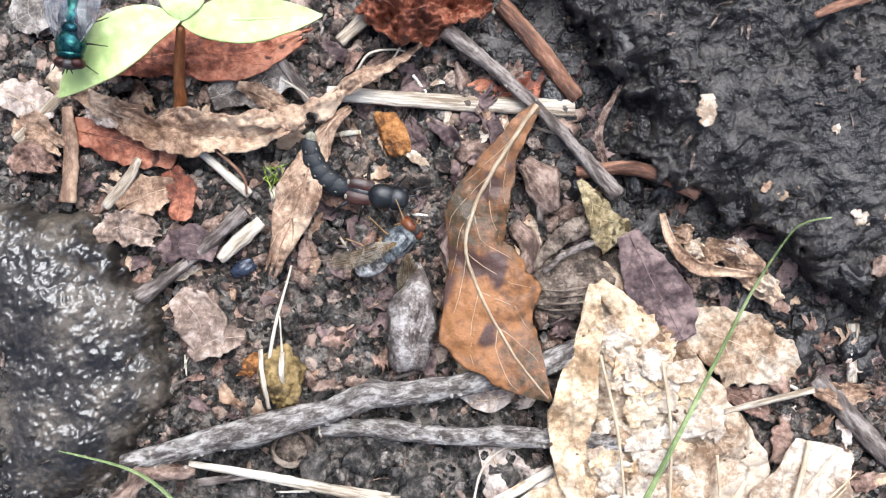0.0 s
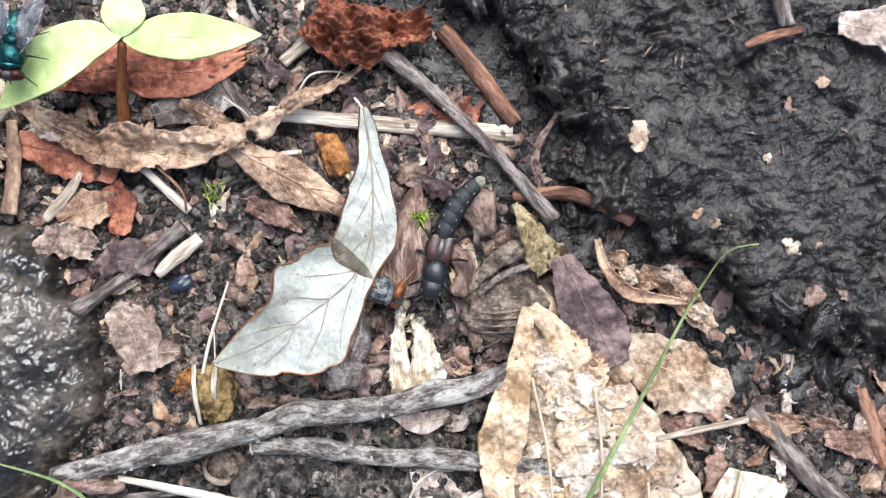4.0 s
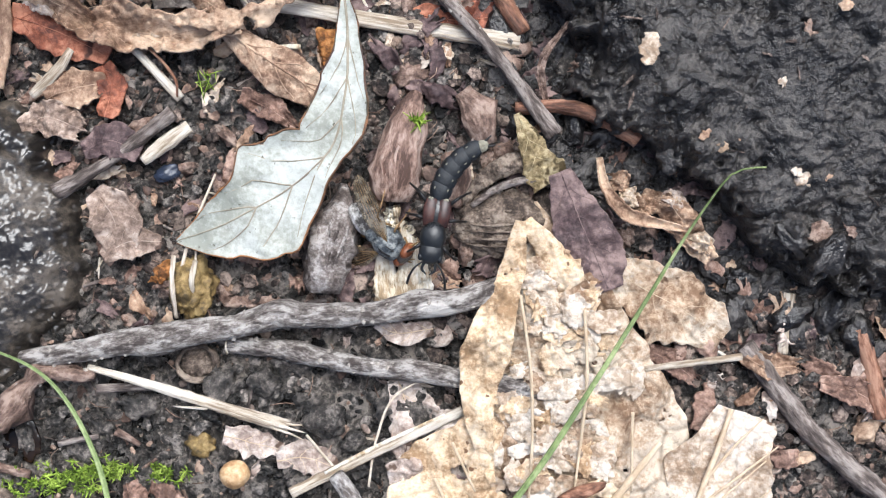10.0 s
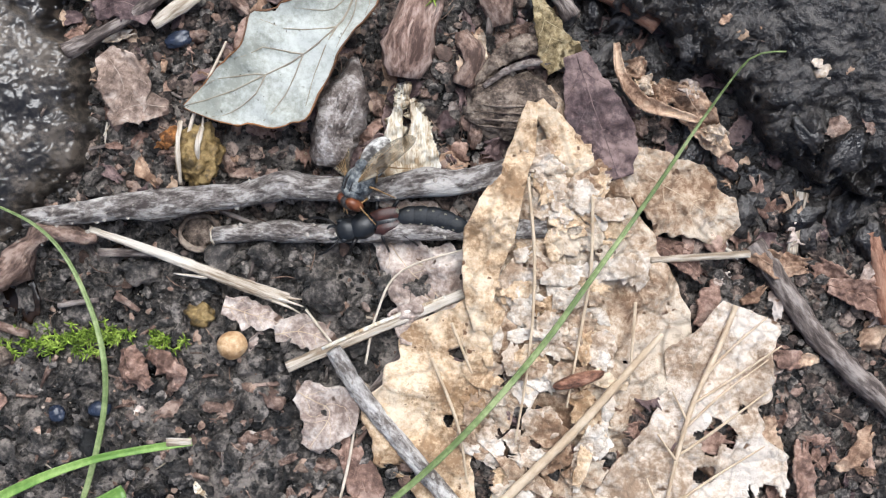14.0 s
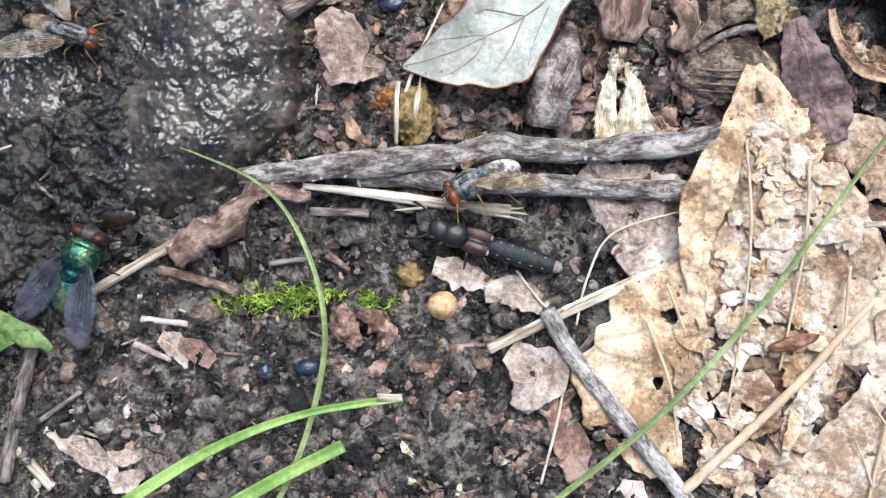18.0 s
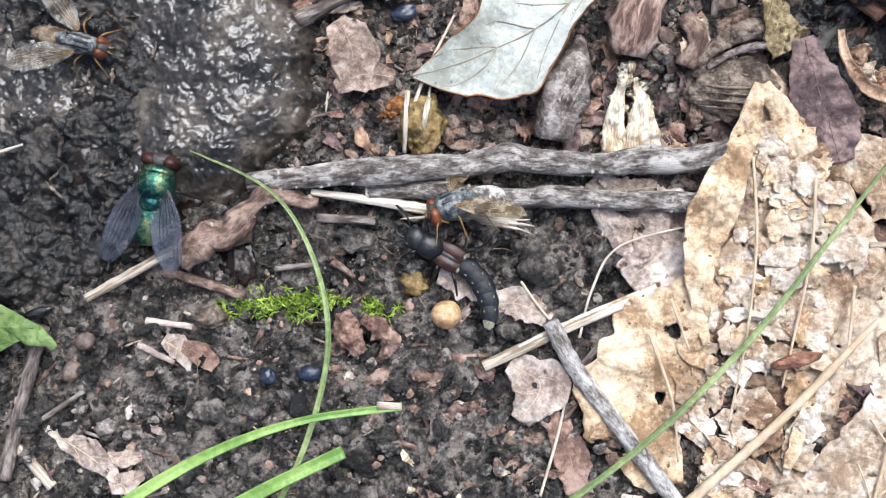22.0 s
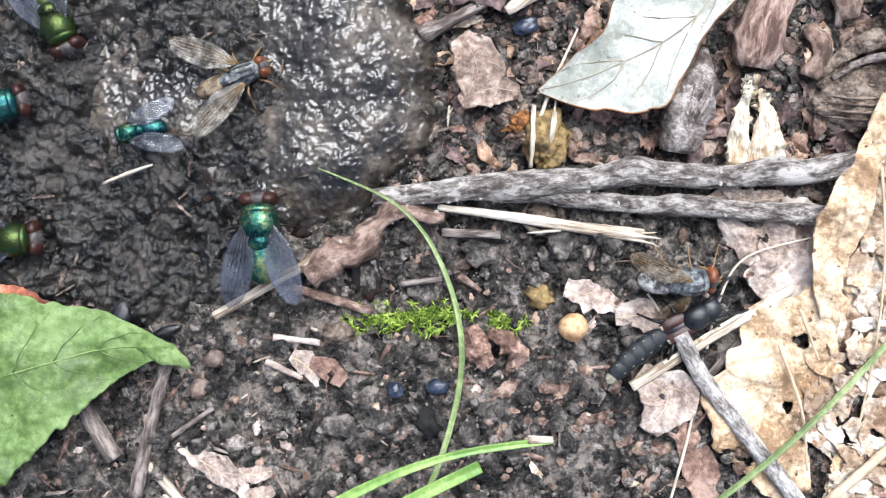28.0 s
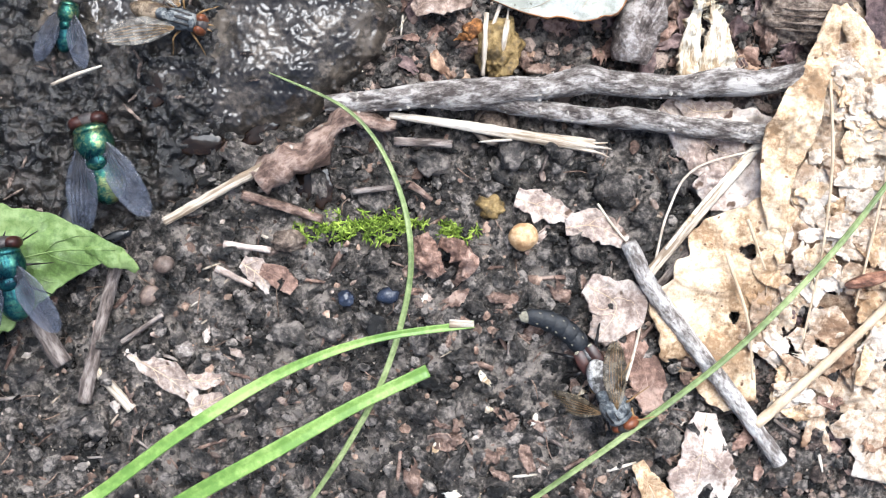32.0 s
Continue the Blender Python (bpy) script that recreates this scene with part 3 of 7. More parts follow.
class Mound:
    """A lump of dung: a domed patch over the soil inside its rim."""

    def __init__(self, rim, height, relief, edge, wobble):
        self.rim, self.height, self.relief, self.edge, self.wobble = rim, height, relief, edge, wobble

    def shape(self, X, Y):
        p = np.column_stack([X.ravel(), Y.ravel(), np.zeros(X.size)])
        d = rim_distance(X, Y, self.rim) + self.wobble * fbm(p * 0.28, 40, 4, 0.6).reshape(X.shape)
        rise = np.sqrt(np.clip(1 - (1 - np.clip(d / self.edge, 0, 1)) ** 2, 0, 1))
        z = np.where(d > 0, -0.8 + (self.height(X, Y) + 0.8) * rise, -0.8 + d * 0.8)
        z = z + ground_z(X, Y) * 0.3 + self.relief(p).reshape(X.shape) * np.clip(0.7 + rise, 0, 1)
        return np.maximum(z, -3.2), d

    def z(self, x, y):
        i, j = int(round((y - self.y0) / self.step)), int(round((x - self.x0) / self.step))
        if not (0 <= i < self.grid.shape[0] and 0 <= j < self.grid.shape[1]) or self.dist[i, j] < -1:
            return -9.0
        return float(self.grid[i, j])

    def build(self, name, x0, x1, y0, y1, material, label, step, over=0.0):
        xs, ys = np.arange(x0, x1, step), np.arange(y0, y1, step)
        X, Y = np.meshgrid(xs, ys)
        z, d = self.shape(X, Y)
        self.grid, self.dist, self.x0, self.y0, self.step = z, d, x0, y0, step
        v, f = grid_mesh(xs, ys, z)
        if over:
            gy, gx = np.gradient(rim_distance(X, Y, self.rim), step)
            push = over * smooth(1.0, 6.0, z) * np.exp(-np.clip(d, 0, 99) / 5.0)
            v[:, 0] -= (gx * push).ravel()
            v[:, 1] -= (gy * push).ravel()
        f = np.array(f)
        keep = d.ravel() > -2.5
        f = f[keep[f[:, 0]] | keep[f[:, 2]]]
        used = np.unique(f)
        ids = -np.ones(len(v), int)
        ids[used] = np.arange(len(used))
        return tagged(part(name, (v[used], ids[f].tolist()), material), label, "dung")


MUD = stuffy("wet_mud", [(14, 13, 12), (34, 32, 29), (70, 64, 58)], 420, 2200, 0.38, 0.9, 1600, 0.42, depth=0.45, rough_var=0.2, bdet=4.0, coat=0.45, coat_rough=0.22, specks=(110, 100, 90), speck_scale=1500, speck_cut=0.74)


def mud_height(x, y):
    return 1.5 + 1.6 * smooth(-4, 10, y)


def mud_relief(p):
    w = p + 0.35 * np.column_stack([vnoise(p * 1.3, 81), vnoise(p * 1.3, 82), p[:, 2]])
    lumps = 1.0 * (0.5 - cells(w[:, 0] * 0.75, w[:, 1] * 0.75, 83)) + 0.6 * (0.5 - cells(w[:, 0] * 1.5, w[:, 1] * 1.5, 84))
    z = 0.9 * vnoise(p * 0.2, 51) + lumps + 0.5 * fbm(p * 0.8, 57, 4, 0.66)
    return z - 1.6 * np.clip(vnoise(p * 0.16, 59) * 2 - 0.9, 0, 1)


def wet_height(x, y):
    return 2.7 + 1.8 * np.exp(-(((x + 9) / 9) ** 2 + ((y - 20) / 12) ** 2))


def worms(p, seed, width):
    """Thin winding ridges: 1 along the zero lines of a noise, 0 away from them."""
    return np.exp(-(vnoise(p, seed) / width) ** 2)


def wet_relief(p):
    w = p + 0.35 * np.column_stack([vnoise(p * 1.8, 55), vnoise(p * 1.8, 56), p[:, 2]])
    amount = 0.5 + 0.5 * smooth(-0.25, 0.35, vnoise(p * 0.16, 53))
    film = 1.0 - 0.85 * np.exp(-(((p[:, 0] + 17.5) / 2.2) ** 2 + ((p[:, 1] - 9.2) / 2.6) ** 2)) - 0.6 * np.exp(-(((p[:, 0] + 10.5) / 4.0) ** 2 + ((p[:, 1] - 17.5) / 3.0) ** 2))
    fine = 0.15 * worms(w * 1.15, 50, 0.22) + 0.10 * worms(w * 1.9, 52, 0.26) + 0.05 * vnoise(w * 3.0, 58)
    return fine * amount * film - 0.15 + 0.4 * vnoise(p * 0.15, 51) + 0.12 * vnoise(p * 0.5, 54)


MUDBANK = Mound([(-120, 2), (-52, -2.7), (-41.7, -4.8), (-31.9, -7.4), (-25.6, -7.9), (-20.5, -4.4), (-16.9, 0.4), (-14, 6), (-14, 20), (-20, 33), (-60, 36), (-120, 36)], mud_height, mud_relief, 4.0, 0.8)
mud = MUDBANK.build("mud_bank", -78, -8, -14, 44, MUD, "dark wet churned mud beside dung", 0.18)
tagged(mud, category="mud")
LEFT = Mound([(-38, 10), (-33, 3.6), (-24, 2.0), (-17, 0.8), (-10.7, 2.2), (-6.1, 4.6), (-3.3, 8.6), (-1.8, 12), (-2.2, 17), (-3.9, 23.1), (-7.0, 27.4), (-13.7, 30.1), (-24, 32.6), (-46, 33), (-42, 20), (-38, 10)], wet_height, wet_relief, 8.0, 0.8)
wet = LEFT.build("wet_dung", -50, 2, -2, 40, WETDUNG, "black wet glistening lump of dung on the soil", 0.11)

PITS = [(46.0, 27.5), (51.7, 16.2)]


def right_height(x, y):
    q = np.column_stack([x.ravel() * 0.09, y.ravel() * 0.09, x.ravel() * 0])
    return 8.0 + 1.8 * vnoise(q, 60).reshape(x.shape)


def step_noise(p, seed, hard):
    """Noise with flat levels and sharp little steps between them, like torn crust."""
    n = vnoise(p, seed) * 2.2
    k = np.floor(n)
    return (k + smooth(0.5 - hard, 0.5 + hard, n - k)) / 2.2


def right_relief(p):
    """Flaky, fibrous crust: sharp little plates, smoother moist patches, a crumbling rim and a dark hollow."""
    w = p + 0.5 * np.column_stack([vnoise(p * 0.8, 71), vnoise(p * 0.8, 72), p[:, 2]])
    q = np.column_stack([w[:, 0] * 0.8 + w[:, 1] * 0.35, w[:, 1] * 1.2 - w[:, 0] * 0.25, w[:, 2]])
    plates = 0.85 * step_noise(q * 0.36, 73, 0.2) + 0.7 * step_noise(q * 0.75, 74, 0.2) + 0.42 * step_noise(q * 1.45, 75, 0.25)
    moist = sum(np.exp(-(((p[:, 0] - a) / r) ** 2 + ((p[:, 1] - b) / (1.3 * r)) ** 2)) for a, b, r in ((60.6, 24.4, 2.6), (63.7, 21.1, 2.4), (67.6, 16.2, 2.2), (70, 30, 2.5)))
    rougher = (0.6 + 0.5 * smooth(-0.3, 0.3, vnoise(p * 0.13, 76))) * (1 - 0.65 * np.clip(moist, 0, 1))
    d = rim_distance(p[:, 0], p[:, 1], RIGHTRIM)
    rim = np.clip(1 - np.abs(d) / 6.0, 0, 1)
    lumps = 1.7 * (0.5 - cells(w[:, 0] * 0.42, w[:, 1] * 0.42, 77)) + 1.0 * (0.5 - cells(w[:, 0] * 0.95, w[:, 1] * 0.95, 78))
    z = 1.5 * vnoise(p * 0.1, 61) + 0.8 * vnoise(p * 0.24, 65) + plates * rougher + 0.12 * vnoise(w * 2.6, 62) + lumps * rim
    wob = 1 + 0.9 * vnoise(p * 0.45, 79)
    for (a, b), r in zip(PITS, (1.8, 1.5)):
        z = z - 4.0 * np.exp(-(((p[:, 0] - a) ** 2 + (p[:, 1] - b) ** 2) / (r * r) * wob) ** 2)
    return z


RIGHTRIM = [(33.5, 56.7), (34.5, 43.0), (41.5, 36.6), (44.3, 31.0), (43.6, 25.6), (48.2, 21.2), (50.6, 18.8), (53.4, 16.8), (57.2, 12.2), (59.6, 8.4), (65.0, 5.4), (74.0, 0.5), (90.0, -8.0)]
RIGHT = Mound(RIGHTRIM, right_height, right_relief, 5.0, 1.2)
dry = RIGHT.build("fibrous_dung", 28, 82, -6, 56, DRYDUNG, "large black fibrous lump of dung on the soil", 0.13, 1.3)


def top_z(x, y):
    """Height of soil or dung, whichever lies on top."""
    return max(gz(x, y), MUDBANK.z(x, y), LEFT.z(x, y), RIGHT.z(x, y))


def bits(parent, name, mound, spots, material, seed):
    """Small scraps and fibres stuck in the dung, each a part of it."""
    rnd = random.Random(seed)
    for (x, y), (l, w) in spots:
        a = rnd.uniform(0, 6.3)
        z = mound.z(x, y) + 0.25
        e = [(x - math.cos(a) * l / 2, y - math.sin(a) * l / 2, z), (x, y, z + 0.1), (x + math.cos(a) * l / 2, y + math.sin(a) * l / 2, z)]
        g = leafsheet(e, [w * 0.5, w, w * 0.4], [w * 0.4, w, w * 0.5], n=12, m=8, ripple=0.15, grain=0.8, jag=0.3, thick=0.15, seed=seed + int(x * 7))
        o = part(name, g, material, parent, at=tuple(parent.location / MM))
        o.location = (0, 0, 0)


bits(dry, "leaf_scrap", RIGHT, [((66.0, 28.8), (1.0, 0.6)), ((64.7, 14.6), (0.8, 0.35)), ((57.5, 18.7), (0.6, 0.3)), ((54.0, 19.1), (1.2, 0.35))], TANLEAF, 3)
bits(dry, "pale_leaf_scrap", RIGHT, [((49.6, 26.6), (2.8, 0.9)), ((52.6, 17.9), (1.5, 0.7)), ((53.1, 17.2), (1.2, 0.5)), ((55.8, 18.0), (1.0, 0.45)), ((62.5, 14.8), (1.5, 0.8)), ((61.8, 15.3), (1.1, 0.4)), ((61.0, 23.0), (1.0, 0.4))], FLAKE, 4)
bits(dry, "brown_scrap", RIGHT, [((64.2, 9.9), (2.2, 1.2)), ((66.3, 10.1), (1.8, 0.5)), ((63.5, 27.4), (1.3, 0.8))], ROTBARK, 6)
rnd = random.Random(12)
spots = []
while len(spots) < 46:
    x, y = rnd.uniform(36, 70), rnd.uniform(12, 46)
    if RIGHT.z(x, y) > 1:
        spots.append(((x, y), (rnd.uniform(0.8, 2.2), rnd.uniform(0.06, 0.16))))
bits(dry, "plant_fibre", RIGHT, spots, DARKLITTER, 5)
spots = []
while len(spots) < 34:
    x, y = rnd.uniform(-42, -18), rnd.uniform(-6, 26)
    if MUDBANK.z(x, y) > max(0.3, LEFT.z(x, y)):
        spots.append(((x, y), (rnd.uniform(0.8, 2.4), rnd.uniform(0.05, 0.2))))
bits(mud, "plant_fibre", MUDBANK, spots, DARKLITTER, 8)
spots = []
while len(spots) < 16:
    x, y = rnd.uniform(-34, -3), rnd.uniform(4, 28)
    if LEFT.z(x, y) > 1:
        spots.append(((x, y), (rnd.uniform(0.6, 1.6), rnd.uniform(0.06, 0.25))))
bits(wet, "plant_fibre", LEFT, spots, DARKLITTER, 9)

# ================= sticks, straws and stems =================
def stick(name, pts, radii, material, label, category, z=None, lift=0.0, seg=12, flat=1.0, rough=0.1, knots=0, grain=1.2, seed=1, group=""):
    """A stem that lies on the soil; knots: small buds and scars on it, each a part."""
    p = []
    for q in pts:
        r = max(radii)
        p.append((q[0], q[1], q[2] if len(q) > 2 else (z if z is not None else max(top_z(q[0], q[1]), -0.5) + r * flat * 0.7 + lift)))
    v, f = tube(p, radii, seg, rough=rough, flat=flat, seed=seed, grain=grain)
    ob = part(name, (v, f), material)
    tagged(ob, label, category, group)
    if knots:
        rnd = random.Random(seed)
        c = curve_through(np.array(p), 60)
        for k in range(knots):
            i = rnd.randrange(3, 57)
            a = rnd.uniform(0.2, 2.9)
            t = c[i + 1] - c[i - 1]
            t = t / np.linalg.norm(t)
            s = np.cross(t, (0, 0, 1))
            r = np.interp(i / 60, np.linspace(0, 1, len(radii)), radii)
            o = c[i] + (s * math.cos(a) + np.array([0, 0, 1]) * math.sin(a) * flat) * r * 0.86
            g = rnd.uniform(0.09, 0.24)
            kn = part("bud_scar", blob((g, g * 1.25, g * 0.7), 2, 0.3, 1, k + seed), LICHEN if rnd.random() < 0.75 else material, ob)
            kn.location = Vector(o) * MM - ob.location
    return ob


LICHEN = stuffy("pale_lichen", [(152, 144, 134), (194, 187, 176)], 900, 3000, 0.85, 0.5, 2500, 0.2)

stick("branch", [(-7.6, 4.0, 1.0), (-2.5, 4.4, 1.6), (2.0, 4.9, 1.9), (4.7, 4.9, 2), (8.5, 5.4, 2.1), (12.3, 5.6, 2.2), (16.0, 6.4, 2.3), (18.1, 6.1, 2.4), (21.5, 5.9, 2.4), (24.4, 5.8, 2.4), (28.5, 6.3, 2.5), (31.5, 6.2, 2.6), (36.0, 7.2, 2.6)], [0.85, 1.0, 1.2, 1.42, 1.2, 1.1, 1.35, 1.15, 1.15, 1.05, 1.3, 1.1, 1.15], BARK, "grey lichened branch lying on dark soil", "branch", rough=0.06, grain=1.6, knots=88, seed=2, seg=22)
second_branch = stick("branch", [(3.4, 3.9, 0.7), (7.6, 3.9, 0.9), (9.9, 3.8, 1.2), (12.5, 3.4, 1.4), (17.5, 3.0, 1.6), (20.0, 3.1, 1.7), (25.0, 2.7, 1.7), (29.0, 2.5, 1.7), (33.2, 2.3, 1.7)], [0.8, 0.85, 1.05, 0.85, 0.85, 1.05, 0.9, 0.95, 0.9], BARK, "grey thin branch pushed about beside a thicker one", "branch", rough=0.07, grain=1.6, knots=44, seed=3, seg=18)
cut_end = part("cut_end", blob((0.35, 0.85, 0.75), 3, 0.2, 1.5, 4), PALEWOOD, second_branch, "pale broken end of the branch")
cut_end.location = Vector((3.4, 3.9, 0.7)) * MM - second_branch.location
frayed_straw = stick("straw", [(-1.8, 3.1, 0.5), (4.7, 2.4, 0.6), (10.4, 1.6, 0.7), (17.0, 0.8, 0.8)], [0.3, 0.45, 0.55, 0.62], STRAW, "pale split straw with a frayed end", "straw", flat=0.65, rough=0.08, seed=4)
for q, pts in enumerate(([(16.0, 1.2, 0.9), (17.3, 1.1, 1.0), (18.2, 1.2, 0.8)], [(15.6, 0.5, 0.9), (17.2, 0.3, 1.0), (18.4, -0.1, 0.7)], [(9.5, 1.2, 0.7), (7.4, 1.0, 0.7), (6.4, 0.9, 0.5)], [(16.2, 0.8, 1.1), (17.8, 0.7, 1.2), (18.6, 0.6, 1.0)])):
    fr = part("frayed_fibre", tube(pts, [0.14, 0.11, 0.04], 6, n=12, rough=0.2, seed=q), STRAW, frayed_straw, at=tuple(frayed_straw.location / MM))
    fr.location = (0, 0, 0)
stick("root", [(-13.7, -2.9, 1), (-11.6, -1.4, 1.3), (-8.7, -0.2, 1.6), (-7.1, 1.7, 1.4), (-5.6, 2.8, 1.2), (-3.8, 2.5, 1), (-1.2, 2.2, 0.8)], [1.3, 1.5, 1.5, 1.2, 1.1, 0.8, 0.5], ROTBARK, "brown knotty root on wet soil", "root", rough=0.5, grain=0.8, knots=10, seed=5, seg=14)
stick("straw", [(-22.3, -6.9, 1.2), (-17.5, -4.2, 1.4), (-12.5, -1.4, 1.8)], [0.42, 0.45, 0.5], STRAW, "pale broken straw on wet soil", "straw", flat=0.6, rough=0.12, seed=6)
stick("twig", [(-15.3, -4.3, 0.5), (-11.4, -5.4, 0.5), (-7.9, -6.5, 0.4)], [0.45, 0.45, 0.4], ROTBARK, "grey-brown short twig on soil", "twig", seed=7)
stick("branch", [(20.0, -8.3, 2.6), (22.1, -12.2, 1.9), (25.6, -16.8, 1.9), (30.3, -22.8, 1.6), (34.6, -28.5, 1.2)], [0.75, 0.8, 0.8, 0.8, 0.75], PALEBARK, "pale grey weathered branch beside a bleached leaf", "branch", rough=0.09, grain=1.6, knots=34, seed=8, seg=14)
stick("twig", [(22.8, -12.8, 0.5), (27.0, -8.1, 0.6), (31.3, -3.6, 0.6)], [0.4, 0.45, 0.4], TWIG, "brown thin twig beside a bleached leaf", "twig", seed=9)
stick("twig", [(-25.9, -9.5, 1.6), (-26.9, -12.1, 1.2), (-28.2, -16.8, 0.8), (-29.8, -23.6, 0.5)], [0.55, 0.6, 0.6, 0.7], TWIG, "brown stalk under a green leaf", "twig", seed=10)
stick("twig", [(-35.9, -12.7, 0.8), (-33.9, -16.3, 0.8), (-31.6, -20.1, 0.6)], [0.7, 0.8, 0.9], TWIG, "dark brown stub of twig", "twig", seed=11)
stick("straw", [(-28.7, -20.7, 0.3), (-25.4, -24.3, 0.3)], [0.45, 0.5], STRAW, "short pale straw on soil", "straw", flat=0.7, seed=12)
stick("straw", [(17.0, 34.5, 0.8), (28.3, 31.7, 1.2), (39.4, 29.2, 1.4)], [0.7, 0.75, 0.8], STRAW, "long pale flat straw on dark soil", "straw", flat=0.45, rough=0.08, seed=13)
stick("twig", [(28.8, 38.2, 2.4), (31.9, 34.7, 2.4), (35.4, 30.3, 2.6), (38.8, 25.5, 2.4), (41.9, 20.6, 1.8)], [0.95, 0.65, 0.6, 0.6, 0.85], TWIG, "grey forked twig across a straw", "twig", rough=0.14, knots=8, seed=14, seg=14)
stick("twig", [(34.2, 39.9, 1.6), (36.9, 35.6, 1.4), (39.8, 30.0, 1.4)], [0.8, 0.85, 0.75], REDTWIG, "reddish brown twig beside dung", "twig", rough=0.1, knots=3, seed=15)
stick("twig", [(38.6, 23.3, 1.2), (43.2, 22.9, 2.2), (46.5, 21.4, 2.8), (49.2, 19.5, 2.6)], [0.6, 0.75, 0.8], REDTWIG, "reddish brown twig running under dung", "twig", rough=0.12, seed=16)
stick("twig", [(32.5, 34.5, 0.4), (37.6, 34.3, 0.6)], [0.6, 0.6], TWIG, "short grey twig beside straw", "twig", seed=17)
stick("twig", [(-3.4, 18.8, 1), (1.5, 21.3, 1), (7.7, 25.2, 1.4)], [0.8, 0.55, 0.7], TWIG, "brown twig with knobbed end", "twig", rough=0.14, seed=18)
stick("wood_chip", [(4.5, 21.1, 0.8), (6.7, 22.5, 0.9), (9.0, 23.9, 1)], [0.5, 0.75, 0.6], STRAW, "pale flat wood splinter", "splinter", flat=0.4, seed=19)
stick("straw", [(4.6, 31.2, 0.8), (8.3, 26.5, 0.5)], [0.4, 0.45], STRAW, "pale thin straw on soil", "straw", flat=0.6, seed=20)
stick("straw", [(-11.7, 35.0, 0.8), (-6.6, 38.6, 1.2)], [0.55, 0.45], STRAW, "pale tan straw beside leaves", "straw", flat=0.6, seed=21)
stick("bark_strip", [(-6.6, 37.3, 1), (-7.0, 33.2, 1), (-8.2, 28.7, 0.8)], [0.5, 0.7, 0.8], TANLEAF, "tan strip of dry bark", "bark", flat=0.45, seed=22)
stick("straw", [(13.2, 38.7, 0.8), (14.8, 35.2, 0.8), (16.3, 31.7, 0.6)], [0.5, 0.5, 0.4], TWIG, "beige dry stalk on soil", "straw", flat=0.6, seed=23)
stick("straw", [(19.0, 39.0, 0.8), (23.0, 41.6, 0.8)], [0.6, 0.65], STRAW, "pale broken straw on soil", "straw", flat=0.5, seed=24)
stick("straw", [(48.3, -1.1, 2.2), (57.4, -0.8, 1.2)], [0.3, 0.33], STRAW, "thin whitish straw beside a leaf", "straw", flat=0.8, seed=25)
stick("wood_chip", [(62.4, 4.6, 0.8), (61.3, -0.9, 0.6)], [0.55, 0.5], STRAW, "pale pitted splinter beside dung", "splinter", flat=0.6, seed=26)
stick("branch", [(58.0, 0.2, 0.6), (63.6, -8.5, 0.8), (71.9, -16.8, 0.8)], [0.9, 1.0, 1.0], TWIG, "dark grey branch beside leaves", "branch", rough=0.15, knots=6, seed=27)
stick("twig", [(68.4, 0.9, 1), (69.2, -2.7, 1), (69.8, -7.4, 1)], [0.7, 0.75, 0.8], REDTWIG, "reddish dark twig beside leaves", "twig", seed=28)
stick("splinter", [(-1.4, 0.8, 0.2), (4.0, 0.6, 0.2)], [0.4, 0.4], TWIG, "short brown splinter on soil", "splinter", flat=0.6, seed=29)
for pts, r in (([(22.7, -9.8, 1.5), (23.8, -5.4, 1.5), (26.2, -1.5, 1.6), (33.0, 0.6, 1.8)], 0.12), ([(19.4, -24.3, 0.8), (21.0, -18.3, 1), (21.8, -13.6, 1.5)], 0.14), ([(17.4, -4.8, 1), (19.0, -7.0, 1), (21.0, -9.3, 2)], 0.13),
               ([(6.6, 8.4, 1.2), (8.4, 13.6, 2), (11.0, 19.4, 1)], 0.17), ([(8.7, 10.8, 1.8), (9.2, 15.0, 2)], 0.12)):
    stick("root_fibre", pts, [r, r, r * 0.6], FIBRE, "thin pale dry root fibre", "root", seg=6, rough=0.05)

stick("root", [(5.8, 31.3, 1.2), (7.3, 29.6, 1.6), (8.2, 28.0, 1.4), (8.1, 26.6, 1)], [0.12, 0.16, 0.14, 0.08], REDTWIG, "thin reddish root thread", "root", seg=6)

# ================= leaves =================
def ribs(ob, geo, material, r=0.09, pairs=4, origin=(0, 0, 0), fine=0.6):
    """A midrib and side veins that follow the sheet's own surface, each a part."""
    _, P, N = _net[id(geo[1])]
    n, m = P.shape[:2]
    mid = m // 2

    def run(cells_, name, r0, r1):
        pts = np.array([P[i, j] + N[i, j] * (r0 * 0.25) for i, j in cells_])
        o = part(name, tube(pts - np.asarray(origin), [r0, r1], 6, n=max(6, len(pts)), rough=0.05), material, ob)
        return o
    step = max(1, n // 28)
    run([(i, mid) for i in range(0, n, step)], "midrib", r, r * 0.4)
    for k in range(pairs):
        i0 = int(n * (0.12 + 0.74 * k / max(1, pairs)))
        for sd in (-1, 1):
            path = []
            for q in range(0, mid - 1, max(1, mid // 8)):
                i = i0 + int(q * 0.22 * n / mid)
                if i < n - 1:
                    path.append((i, mid + sd * q))
            if len(path) > 3:
                run(path, "side_vein", r * fine, r * fine * 0.4)


